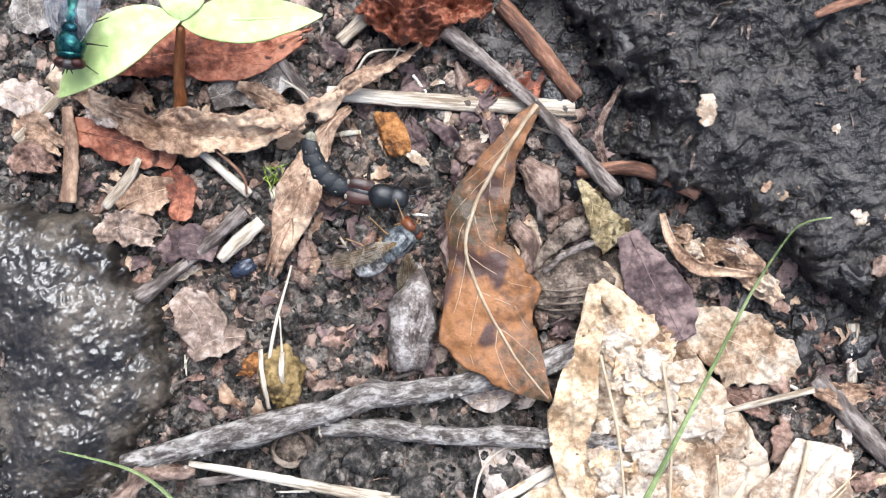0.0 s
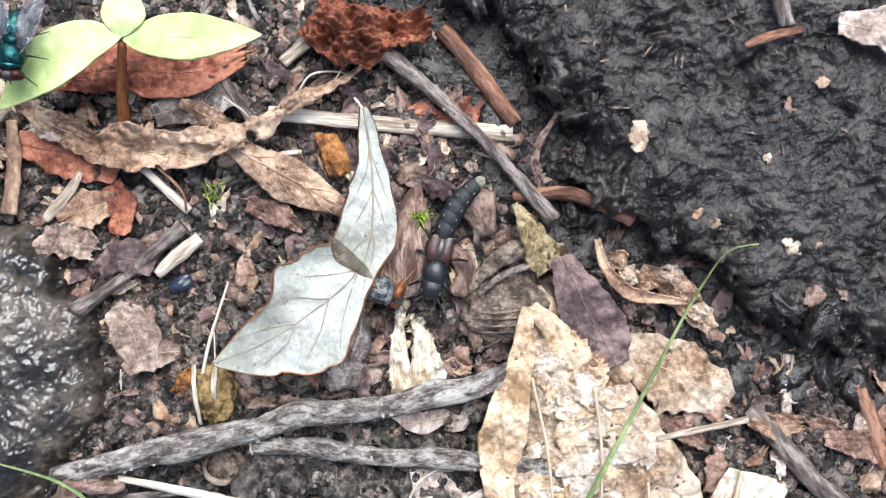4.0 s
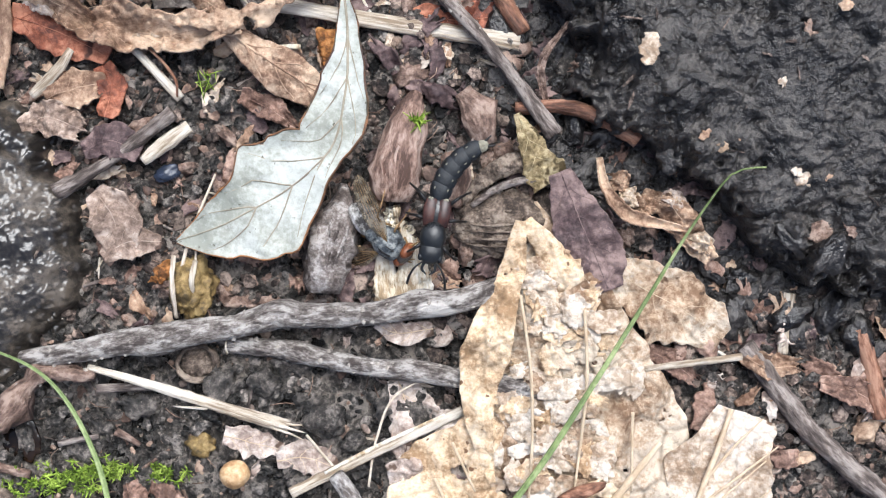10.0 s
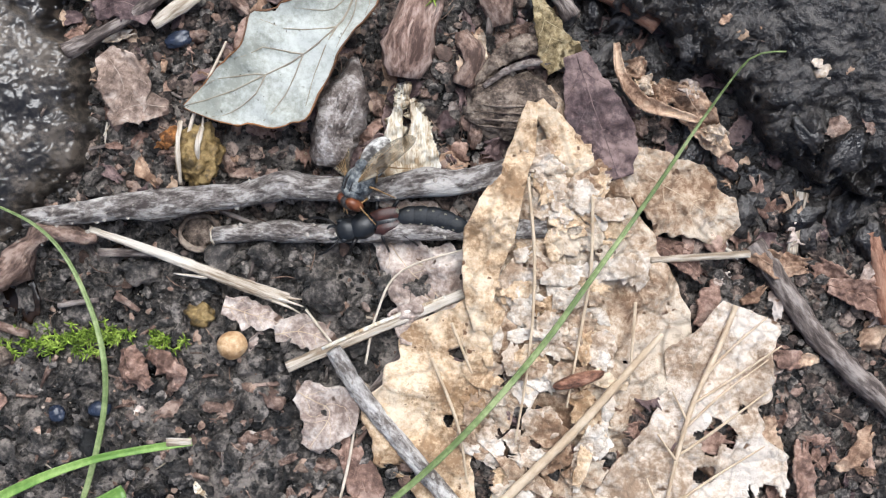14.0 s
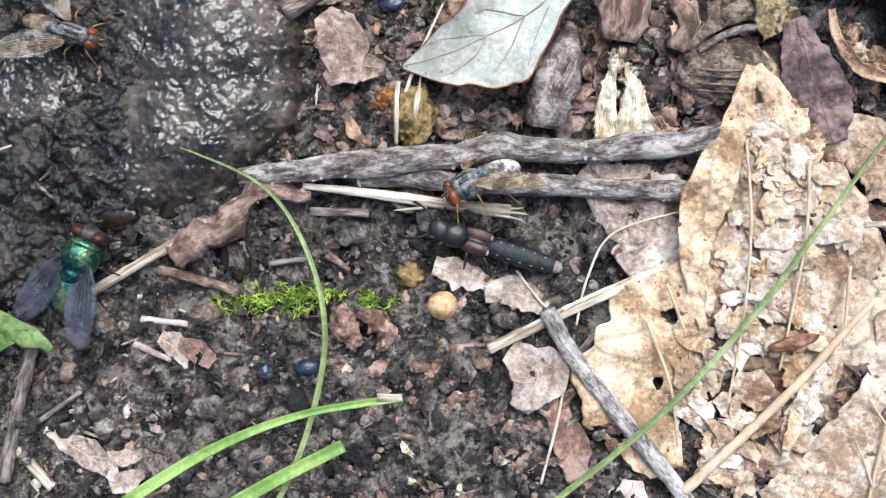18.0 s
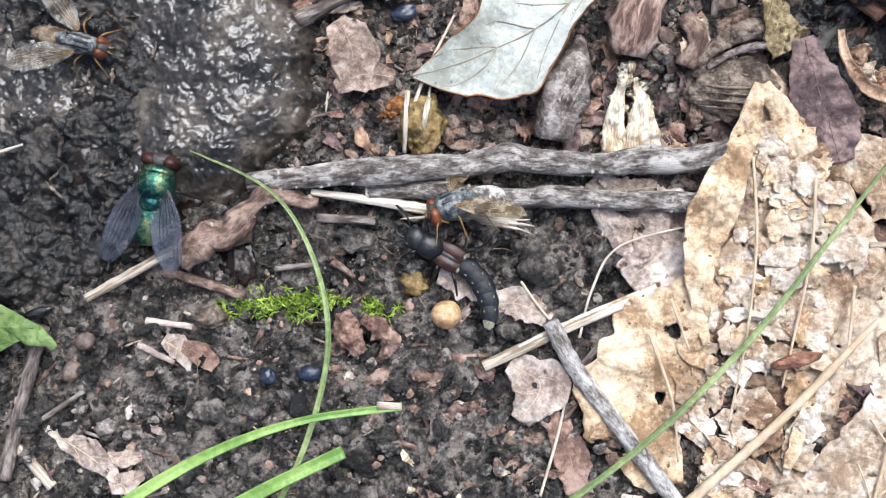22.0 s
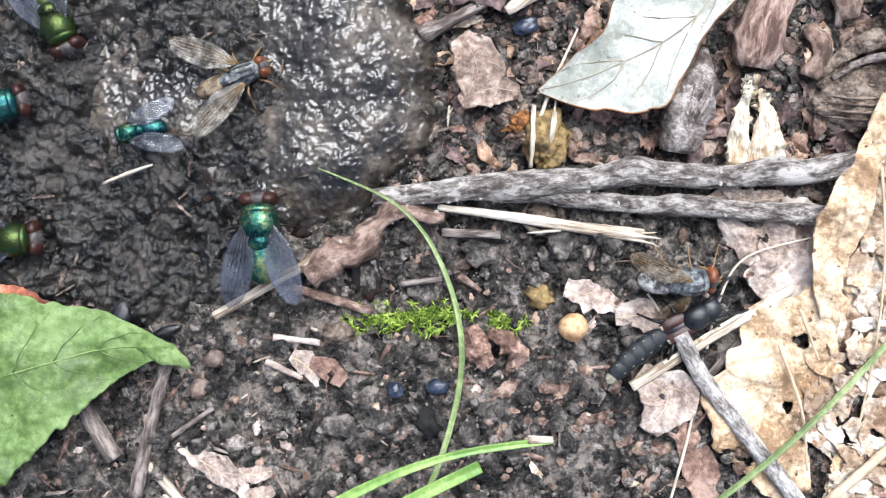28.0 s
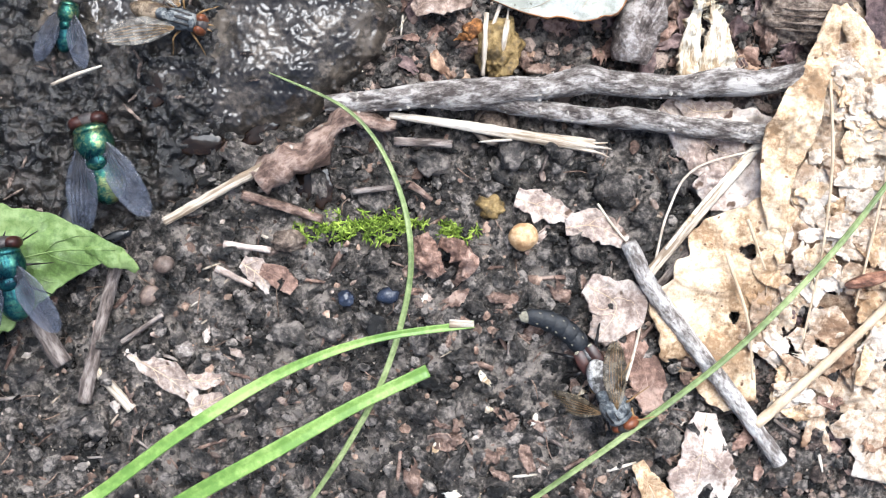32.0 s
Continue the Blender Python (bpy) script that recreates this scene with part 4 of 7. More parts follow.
def leaf(name, pts, left, right, material, label, under=None, at=None, rib=None, **k):
    k["jag"] = min(k.get("jag", 0.12), 0.15)
    geo = leafsheet(pts, left, right, **k)
    ob = part(name, geo, material, under=under, at=at)
    if name in ("leaf_piece", "folded_leaf", "tan_leaf", "crumpled_leaf", "green_leaf"):
        ribs(ob, geo, rib or (VEIN if material in (PINKLEAF, FLAKE, BEIGE) else material), 0.13 if name == "green_leaf" else 0.055, 5 if name in ("green_leaf", "tan_leaf") else 3, tuple(ob.location / MM))
    return tagged(ob, label, "leaf")


def veins(ob, pts_list, r, material):
    for pts in pts_list:
        v, f = tube(pts, [r, r, r * 0.5], 6, rough=0.05)
        o = part("vein", (v, f), material, ob, at=tuple(ob.location / MM))
        o.location = (0, 0, 0)


# bleached, flaking leaf: a warm lower layer, a rolled edge and pale flakes that lie on it
BIGAXIS = [(39.3, 14.6, 2.3), (40.2, 8.7, 2.4), (41.5, 2.2, 2.2), (41.4, -5.4, 2), (40.6, -11.6, 1.8), (39.3, -17.8, 1.4), (37.1, -25.1, 0.9)]
BIGL, BIGR = [0.6, 2.4, 5.5, 8.5, 12.5, 14.5, 8], [0.6, 2.2, 5.0, 8.5, 9.5, 9, 2]
big = leaf("bleached_leaf", BIGAXIS, BIGL, BIGR, BEIGE, "large bleached beige leaf, flaking and gnawed", n=170, m=100, curl=-0.07, ripple=0.7, grain=0.25, jag=0.16, holes=0.22, seed=3, thick=0.2, torn=2.0)


def on_big(geo, material, name, label=""):
    o = part(name, geo, material, big, label, at=tuple(big.location / MM))
    o.location = (0, 0, 0)
    return o


on_big(leafsheet([(38.1, 13.0, 3.8), (37.1, 9.0, 3.6), (35.1, 3.9, 4), (33.5, -1.1, 4), (33.2, -5.1, 3.6), (33.8, -10.1, 2.8)], [0.4, 0.8, 1.1, 1.6, 2.0, 0.3], [0.5, 1.2, 1.2, 2.2, 1.6, 0.3], n=110, m=34, curl=-0.25, fold=0.12, ripple=0.7, grain=0.3, jag=0.14, freq=6, seed=9, thick=0.2), GOLDLEAF, "rolled_edge", "smooth golden rolled leaf edge")
on_big(leafsheet([(34.4, -4.5, 2.7), (31.3, -8.1, 2.4), (29.5, -13.3, 2.2), (29.7, -18.4, 1.6), (31.5, -23.0, 0.9)], [1.0, 3.2, 4.5, 3.4, 1.0], [1.2, 5.5, 7.0, 6.0, 2.0], n=100, m=60, curl=-0.06, ripple=0.6, grain=0.25, jag=0.2, seed=10, thick=0.2, holes=0.36), GOLDLEAF, "leaf_lobe", "golden spotted leaf lobe with gnawed holes")
on_big(leafsheet([(38.6, 13.1, 3.6), (40.6, 9.6, 3.4), (42.8, 6.2, 3.2), (44.4, 4.8, 2.8)], [0.5, 1.4, 1.6, 0.6], [0.5, 1.4, 1.6, 0.6], n=40, m=14, curl=-0.3, ripple=0.3, jag=0.12, seed=11, thick=0.2), GOLDLEAF, "rolled_edge", "golden curled leaf tip")
axis = curve_through(np.array(BIGAXIS), 60)
rnd = random.Random(77)
for k in range(160):
    i = rnd.randrange(9, 58)
    f = i / 60 * 6
    wl, wr = np.interp(f, range(7), BIGL), np.interp(f, range(7), BIGR)
    t = axis[min(59, i + 1)] - axis[i - 1]
    t = t[:2] / np.linalg.norm(t[:2])
    u = rnd.uniform(-0.35 if i > 26 else -0.8, 0.9)
    w = u * (wr if u > 0 else wl)
    x, y = axis[i][0] + t[1] * w, axis[i][1] - t[0] * w
    z = axis[i][2] + 0.4 + rnd.uniform(0, 0.5) - 0.07 * u * u * max(wl, wr)
    a, l, wd = rnd.uniform(0, 6.3), rnd.uniform(1.3, 4.0), rnd.uniform(0.6, 1.7)
    c0, s0 = math.cos(a), math.sin(a)
    tilt = rnd.uniform(-0.2, 0.2)
    g = leafsheet([(x - c0 * l / 2, y - s0 * l / 2, z - tilt), (x, y, z + 0.12), (x + c0 * l / 2, y + s0 * l / 2, z + tilt)], [wd * rnd.uniform(0.2, 0.9), wd, wd * rnd.uniform(0.2, 0.9)], [wd * rnd.uniform(0.2, 0.9), wd, wd * rnd.uniform(0.2, 0.9)], n=30, m=20, ripple=0.35, grain=0.5, jag=0.18, thick=0.1, seed=100 + k, torn=0.4, freq=4.0)
    q = rnd.random()
    on_big(g, WHITEFLAKE if q < 0.22 else FLAKE if q < 0.6 else BEIGE if q < 0.82 else GOLDLEAF, "flake")
for pts in ([(37.5, 6.5, 4), (37.9, -1.0, 3.8), (37.3, -8.9, 3.4), (35.9, -17.0, 2.8)], [(43.1, 4.7, 3.7), (42.8, -1.8, 3.6), (41.5, -8.8, 3.4), (40.5, -13.9, 3)], [(28.7, -9.2, 3.2), (30.8, -15.1, 3), (31.6, -20.7, 2.2)], [(30.5, -6.1, 3.5), (32.2, -10.6, 3.4)], [(46.7, -4.7, 3.4), (46.1, -11.7, 3.2)]):
    on_big(tube(pts, [0.16, 0.14, 0.1], 6, rough=0.1), VEIN, "vein")
on_big(tube([(32.1, -24.9, 1.8), (36.5, -20.5, 2.8), (41.3, -15.8, 3.2), (45.1, -11.7, 3.4), (49.0, -7.6, 3.2)], [0.5, 0.45, 0.4, 0.35, 0.25], 8, rough=0.12), VEIN, "leaf_stalk", "pale tan leaf stalk")
tagged(part("seed_husk", blob((2.4, 0.62, 0.5), 3, 0.08, 1, 5, (41.5, -11.4, 3.7), radians(14)), REDTWIG), "slim brown seed husk lying on a leaf", "seed")
leaf("leaf_piece", [(45.8, 8.2, 1.8), (49.0, 6.1, 1.8), (52.4, 3.9, 1.8), (55.9, 0.8, 0.9)], [1.2, 2.6, 3.2, 1.5], [1.5, 3.5, 3.8, 1.5], BEIGE, "torn beige piece of leaf", n=60, m=36, ripple=0.6, jag=0.25, seed=12, thick=0.2)
gnawed = leaf("gnawed_leaf", [(55.8, -5.3, 1.9), (54.2, -9.0, 2.0), (51.8, -14.0, 2.0), (50.1, -19.5, 1.9), (48.5, -26.4, 1.6), (47.5, -31.0, 1.2)], [4, 6.5, 9.5, 12, 13, 11], [1.2, 3.6, 2.6, 5.8, 7.6, 6], FLAKE, "gnawed pale beige leaf with holes and veins", n=130, m=90, curl=-0.02, ripple=0.5, grain=0.3, jag=0.16, freq=9, seed=15, thick=0.2, bites=((54.0, -17.0, 1.5), (53.1, -20.6, 0.9), (56.5, -14.6, 0.5), (58.5, -22.5, 1.3), (47.4, -13.7, 1.0), (60.5, -11.5, 1.2)))
veins(gnawed, [[(55.8, -5.3, 2.3), (54.2, -9.0, 2.4), (51.8, -14.0, 2.4), (50.1, -19.5, 2.3), (48.5, -26.4, 2.0)]], 0.26, VEIN)
veins(gnawed, [[(53.0, -11.4, 2.5), (55.6, -8.8, 2.5), (58.6, -6.4, 2.3)], [(51.9, -13.9, 2.5), (55.6, -11.6, 2.5), (59.8, -9.0, 2.3)], [(51.2, -16.0, 2.5), (54.2, -13.3, 2.5), (58.6, -10.2, 2.3)], [(50.4, -18.6, 2.4), (54.0, -16.2, 2.4), (58.9, -12.8, 2.2)], [(49.3, -23.4, 2.3), (53.6, -20.6, 2.3), (58.2, -18.0, 2.1)], [(51.3, -15.6, 2.4), (50.0, -12.8, 2.4)], [(50.2, -19.0, 2.4), (48.6, -16.6, 2.3)], [(49.0, -24.6, 2.2), (47.6, -20.6, 2.2)]], 0.13, VEIN)
pushed_leaf = leaf("leaf_piece", [(23.2, 4.3, 0.1), (26.6, 1.4, 0.2), (30.6, -1.2, 0.5), (26.9, -4.3, 0.9)], [1, 3.5, 4.5, 1.5], [1, 3, 3.5, 1.5], PINKLEAF, "pale torn leaf piece under sticks", n=70, m=44, ripple=0.7, grain=0.5, jag=0.35, seed=17, thick=0.18)
leaf("leaf_piece", [(41.9, 17.1, 3.4), (43.2, 13.3, 3.5), (44.4, 10.0, 3.2), (45.6, 6.2, 2.6)], [1, 2.4, 2.8, 1.5], [1, 2.2, 3.0, 1.5], PURPLELEAF, "purple-brown torn leaf piece", n=60, m=30, ripple=0.5, jag=0.2, seed=18, thick=0.2)
leaf("leaf_piece", [(38.6, 22.6, 3), (39.2, 20.6, 3.2), (40.0, 18.4, 2.9), (41.1, 16.2, 2.2)], [0.3, 1.2, 1.9, 1.7], [0.3, 1.2, 1.8, 1.8], YELLOWLEAF, "yellowish pitted mossy leaf tip", n=60, m=30, ripple=0.5, jag=0.2, seed=19, thick=0.2)
folded = leaf("folded_leaf", [(0.9, -7.9, 1.0), (1.6, -9.6, 1.6), (2.9, -11.6, 1.1)], [0.9, 1.5, 0.7], [0.6, 1.3, 0.6], RUSTLEAF, "brown small folded dry leaf", n=60, m=36, ripple=0.6, grain=0.6, curl=-0.25, jag=0.14, freq=8, seed=20, thick=0.18)
half = part("rolled_half", leafsheet([(2.9, -8.4, 1.2), (4.4, -9.0, 1.9), (5.7, -10.4, 1.5), (5.2, -11.7, 0.9)], [0.4, 0.9, 0.9, 0.4], [0.5, 1.1, 1.0, 0.4], n=60, m=28, curl=-0.4, ripple=0.5, grain=0.7, jag=0.2, seed=21, thick=0.18), RUSTLEAF, folded, "rolled shiny half of the leaf", at=tuple(folded.location / MM))
half.location = (0, 0, 0)
leaf("leaf_piece", [(9.9, -4.3, 0.6), (12.5, -5.1, 0.8), (15.1, -6.1, 0.5)], [0.8, 1.3, 0.6], [0.8, 1.5, 0.6], PINKLEAF, "pale pink ragged leaf scrap", n=44, m=24, ripple=0.3, jag=0.25, seed=21, thick=0.15)
leaf("leaf_piece", [(20.2, -16.8, 0.8), (21.9, -19.8, 0.8), (22.8, -24.0, 0.6)], [0.8, 1.6, 1.2], [0.8, 1.5, 1.0], RUSTLEAF, "dark red-brown leaf piece", n=44, m=24, ripple=0.3, jag=0.15, seed=22, thick=0.18)
leaf("leaf_piece", [(16.5, -12.2, 1.2), (19.4, -14.2, 1.4), (17.4, -17.4, 1)], [1, 2.4, 1], [1, 2.6, 1], PINKLEAF, "pale curled leaf piece under a branch", n=44, m=24, ripple=0.5, jag=0.2, seed=23, thick=0.18)
leaf("leaf_piece", [(27.8, -24.0, 0.8), (27.5, -27.6, 1), (26.9, -31.9, 0.8), (25.4, -34.1, 0.6)], [1, 2.6, 3.2, 1.5], [1, 2, 3, 2], PINKLEAF, "pale dry leaf piece on soil", n=48, m=28, ripple=0.4, jag=0.2, seed=24, thick=0.18)
leaf("leaf_piece", [(-26.1, -19.0, 0.5), (-24.0, -20.1, 0.8), (-21.9, -21.2, 0.9), (-20.2, -22.6, 0.7), (-19.4, -23.6, 0.5)], [0.3, 0.9, 1.3, 1.3, 0.5], [0.3, 0.7, 1.0, 1.1, 0.4], PINKLEAF, "whitish torn leaf piece on soil", n=60, m=30, ripple=0.35, jag=0.25, seed=25, thick=0.15)
leaf("leaf_piece", [(-20.3, -21.2, 0.6), (-18.7, -21.5, 0.9), (-17.1, -21.2, 0.6)], [0.3, 0.7, 0.3], [0.3, 0.8, 0.4], PINKLEAF, "small whitish leaf fold on soil", n=40, m=20, ripple=0.3, jag=0.25, seed=125, thick=0.15)
leaf("leaf_piece", [(-20.0, -24.2, 0.5), (-18.5, -23.6, 0.9), (-17.0, -22.9, 0.6)], [0.5, 0.9, 0.4], [0.6, 1.2, 0.5], PINKLEAF, "whitish leaf flap with a torn edge", n=40, m=24, ripple=0.3, jag=0.25, seed=126, thick=0.15)
leaf("leaf_piece", [(-15.4, -10.6, 0.3), (-13.8, -11.6, 0.4), (-12.6, -13.4, 0.3)], [0.7, 1.4, 0.5], [0.5, 1.0, 0.4], PINKLEAF, "pinkish leaf scrap under a rusty one", n=44, m=24, ripple=0.3, jag=0.25, seed=127, thick=0.15)
leaf("leaf_piece", [(-13.6, -11.2, 0.7), (-12.0, -11.8, 0.9), (-10.5, -13.1, 0.6)], [0.6, 1.0, 0.7], [0.5, 1.1, 0.5], RUSTLEAF, "rusty leaf scrap on soil", n=44, m=24, ripple=0.3, jag=0.25, seed=26, thick=0.15)
leaf("curled_leaf", [(45.6, 18.2, 2.2), (45.8, 15.3, 2.8), (47.5, 12.7, 3.0), (50.6, 11.7, 2.8), (53.4, 11.0, 2.2)], [0.25, 0.7, 0.8, 0.45, 0.2], [0.12, 0.25, 0.3, 0.25, 0.12], TANLEAF, "thin tan curled leaf edge beside dung", n=80, m=20, ripple=0.3, curl=0.7, jag=0.35, seed=81, thick=0.14, freq=14)
for q, (x, y) in enumerate(((48.2, 14.3), (49.6, 13.5), (52.2, 13.9), (54.2, 9.9), (47.2, 15.9))):
    leaf("leaf_piece", [(x - 1.1, y + 0.5, 1.6), (x, y, 2.4 + 0.2 * q % 0.6), (x + 1.1, y - 0.4, 1.7)], [0.4, 1.0, 0.5], [0.4, 0.9, 0.4], (FLAKE, TANLEAF, PINKLEAF)[q % 3], "crumpled pale leaf shred beside dung", n=36, m=22, ripple=0.9, grain=0.9, jag=0.4, seed=230 + q, thick=0.12)
leaf("leaf_piece", [(49.5, 14.7, 1.6), (51.9, 13.1, 2), (53.8, 10.5, 1.8), (55.2, 8.2, 1.4)], [0.6, 1.3, 1.5, 0.6], [0.6, 1.2, 1.6, 0.7], TANLEAF, "crumpled pale tan leaf beside dung", n=60, m=34, ripple=1.1, grain=0.6, jag=0.3, seed=82, thick=0.15, holes=0.3)
leaf("leaf_piece", [(29.9, 32.5, 1), (34.1, 31.7, 1.4), (38.4, 32.0, 1.2)], [0.8, 1.6, 1.0], [0.8, 1.8, 1.2], REDLEAF, "rust-pink leaf under a twig", n=50, m=30, ripple=0.5, jag=0.2, seed=83, thick=0.15)
leaf("leaf_piece", [(43.8, 30.5, 3), (41.0, 26.8, 3), (41.4, 23.1, 2)], [0.2, 0.35, 0.2], [0.2, 0.3, 0.2], ROTBARK, "brown leaf shred hanging at the dung's edge", n=40, m=20, ripple=0.6, jag=0.3, seed=84, thick=0.15)
leaf("leaf_piece", [(29.6, 3.9, 1.2), (26.4, 3.7, 1.2), (24.4, 4.8, 0.8)], [0.6, 1.0, 0.4], [0.6, 1.1, 0.5], PINKLEAF, "pinkish leaf scrap between branches", n=40, m=20, ripple=0.4, jag=0.25, seed=85, thick=0.15)
leaf("leaf_piece", [(-0.8, 22.4, 1), (2.0, 23.1, 1.3), (4.4, 21.8, 1)], [0.8, 1.8, 0.9], [0.8, 1.6, 0.8], PURPLELEAF, "dark brown leaf beside a twig", n=50, m=30, ripple=0.5, jag=0.2, seed=86, thick=0.15)
leaf("leaf_piece", [(14.5, -7.0, 0.8), (17.2, -6.8, 1), (20.2, -8.2, 0.8)], [0.8, 1.5, 0.6], [0.8, 1.4, 0.8], PINKLEAF, "pale torn leaf scrap on soil", n=50, m=28, ripple=0.4, jag=0.25, seed=87, thick=0.15)
leaf("leaf_piece", [(-10.2, 45.8, 0.8), (-7.9, 46.4, 1), (-5.6, 45.5, 0.8)], [1, 2.6, 1.2], [1, 2.4, 1], GREYLEAF, "slate grey dry leaf", n=40, m=24, ripple=0.3, jag=0.15, seed=89, thick=0.15)
leaf("leaf_piece", [(21.5, -28.7, 1), (22.6, -30.8, 1.2), (24.2, -34.0, 1)], [0.5, 1.6, 1.2], [0.5, 1.5, 1.0], GOLDLEAF, "golden brown leaf shred under grass", n=40, m=24, ripple=0.5, jag=0.2, seed=90, thick=0.15)
leaf("leaf_piece", [(-41.7, -4.7, 3.2), (-38.0, -6.0, 3.4), (-35.5, -7.8, 3.4)], [0.8, 1.4, 0.5], [0.8, 1.4, 0.5], REDLEAF, "reddish leaf scrap beside a green leaf", n=40, m=20, ripple=0.4, jag=0.2, seed=92, thick=0.12)
# grey-brown leaves beside the wet dung
leaf("leaf_piece", [(0.2, 18.6, 1.4), (1.8, 16.3, 1.8), (1.9, 12.6, 1)], [1, 2.4, 1.2], [1, 2.6, 1], DUSKYLEAF, "pinkish brown curled leaf piece", n=48, m=28, ripple=0.4, curl=0.15, jag=0.08, seed=27, thick=0.18)
leaf("leaf_piece", [(0.3, 12.6, 0.8), (2.7, 13.9, 1.2), (5.7, 13.7, 0.8)], [0.6, 1.6, 0.5], [0.6, 1.8, 0.6], DUSKYLEAF, "grey-brown curled dry leaf piece", n=48, m=26, ripple=0.3, curl=0.1, jag=0.08, seed=28, thick=0.18)
# seedling, upper leaves
tan = leaf("tan_leaf", [(-5.6, 38.7, 2.4), (-1.8, 35.6, 2.7), (3.4, 33.1, 2.8), (8.9, 31.9, 2.9), (14.6, 31.9, 2.4)], [0.5, 1.7, 1.9, 1.6, 0.5], [0.6, 1.5, 1.9, 1.8, 0.4], TANLEAF, "long tan curled crumpled dry leaf", n=140, m=44, ripple=1.2, grain=0.38, curl=0.22, jag=0.3, seed=30, thick=0.2, bites=((1.5, 35.6, 0.8), (6.5, 30.3, 0.7)), freq=10)
lip = part("rolled_edge", leafsheet([(6.8, 33.6, 3.0), (10.5, 33.0, 3.6), (13.3, 32.7, 3.9), (16.5, 33.4, 3.8), (18.8, 34.5, 3.6), (22.5, 35.6, 3.2), (26.4, 37.2, 2.6)], [0.3, 0.9, 1.1, 0.9, 0.8, 0.6, 0.2], [0.3, 0.8, 1.2, 1.0, 0.7, 0.5, 0.2], n=120, m=30, ripple=0.8, grain=0.45, curl=-0.55, jag=0.35, seed=29, thick=0.2, freq=12, bites=((15.2, 32.4, 0.5), (12.0, 33.8, 0.45))), TANLEAF, tan, "rolled ragged edge of the dry leaf", at=tuple(tan.location / MM))
lip.location = (0, 0, 0)
leaf("leaf_piece", [(-2.2, 40.3, 1.5), (4.7, 40.2, 1.8), (10.8, 39.3, 1.6), (15.9, 40.4, 1.2)], [1.5, 3, 2.6, 1], [1, 2.4, 2.6, 1], REDLEAF, "rust-red dry leaf under a seedling", n=80, m=40, ripple=0.6, freq=6, holes=0.2, torn=1.5, jag=0.3, seed=31, thick=0.18)
leaf("leaf_piece", [(6.4, 35.9, 0.8), (9.7, 36.4, 1), (14.5, 37.0, 0.8)], [1, 2, 1], [1, 2.2, 1], GREYLEAF, "grey flat dry leaf", n=48, m=28, ripple=0.3, jag=0.15, seed=32, thick=0.15)
leaf("leaf_piece", [(-6.5, 35.2, 0.8), (-2.0, 33.3, 1), (2.2, 30.8, 0.8)], [1, 2.4, 1.2], [1, 2.2, 1], REDLEAF, "rust-red scrap of dry leaf", n=48, m=28, ripple=0.4, jag=0.25, seed=33, thick=0.18)
leaf("leaf_piece", [(1.5, 30.1, 0.8), (2.2, 27.9, 0.8), (1.4, 25.3, 0.6)], [0.8, 1.4, 0.8], [0.8, 1.4, 0.8], REDLEAF, "rust-red scrap of dry leaf", n=44, m=24, ripple=0.4, jag=0.25, seed=34, thick=0.18)
leaf("leaf_piece", [(-3.7, 27.3, 0.8), (-0.6, 28.3, 1), (1.7, 28.5, 0.8)], [0.8, 1.8, 0.8], [0.8, 1.8, 0.8], TANLEAF, "tan scrap of dry leaf", n=44, m=24, ripple=0.4, jag=0.25, seed=35, thick=0.18)
leaf("leaf_piece", [(-12.4, 39.9, 0.8), (-10.0, 38.4, 1), (-7.6, 37.5, 0.8)], [1, 1.8, 1], [1, 1.6, 1], PINKLEAF, "pale dry leaf piece", n=44, m=24, ripple=0.4, jag=0.25, seed=36, thick=0.18)
leaf("crumpled_leaf", [(22.4, 42.9, 3), (25.5, 40.1, 4), (29.7, 40.3, 3.5), (33.3, 40.1, 3)], [2, 3.2, 2.4, 1], [2, 3.4, 2.4, 1], REDLEAF, "dark red-brown crumpled leaf", n=80, m=60, ripple=2.4, grain=0.55, curl=-0.25, jag=0.3, freq=10, seed=37, thick=0.2)

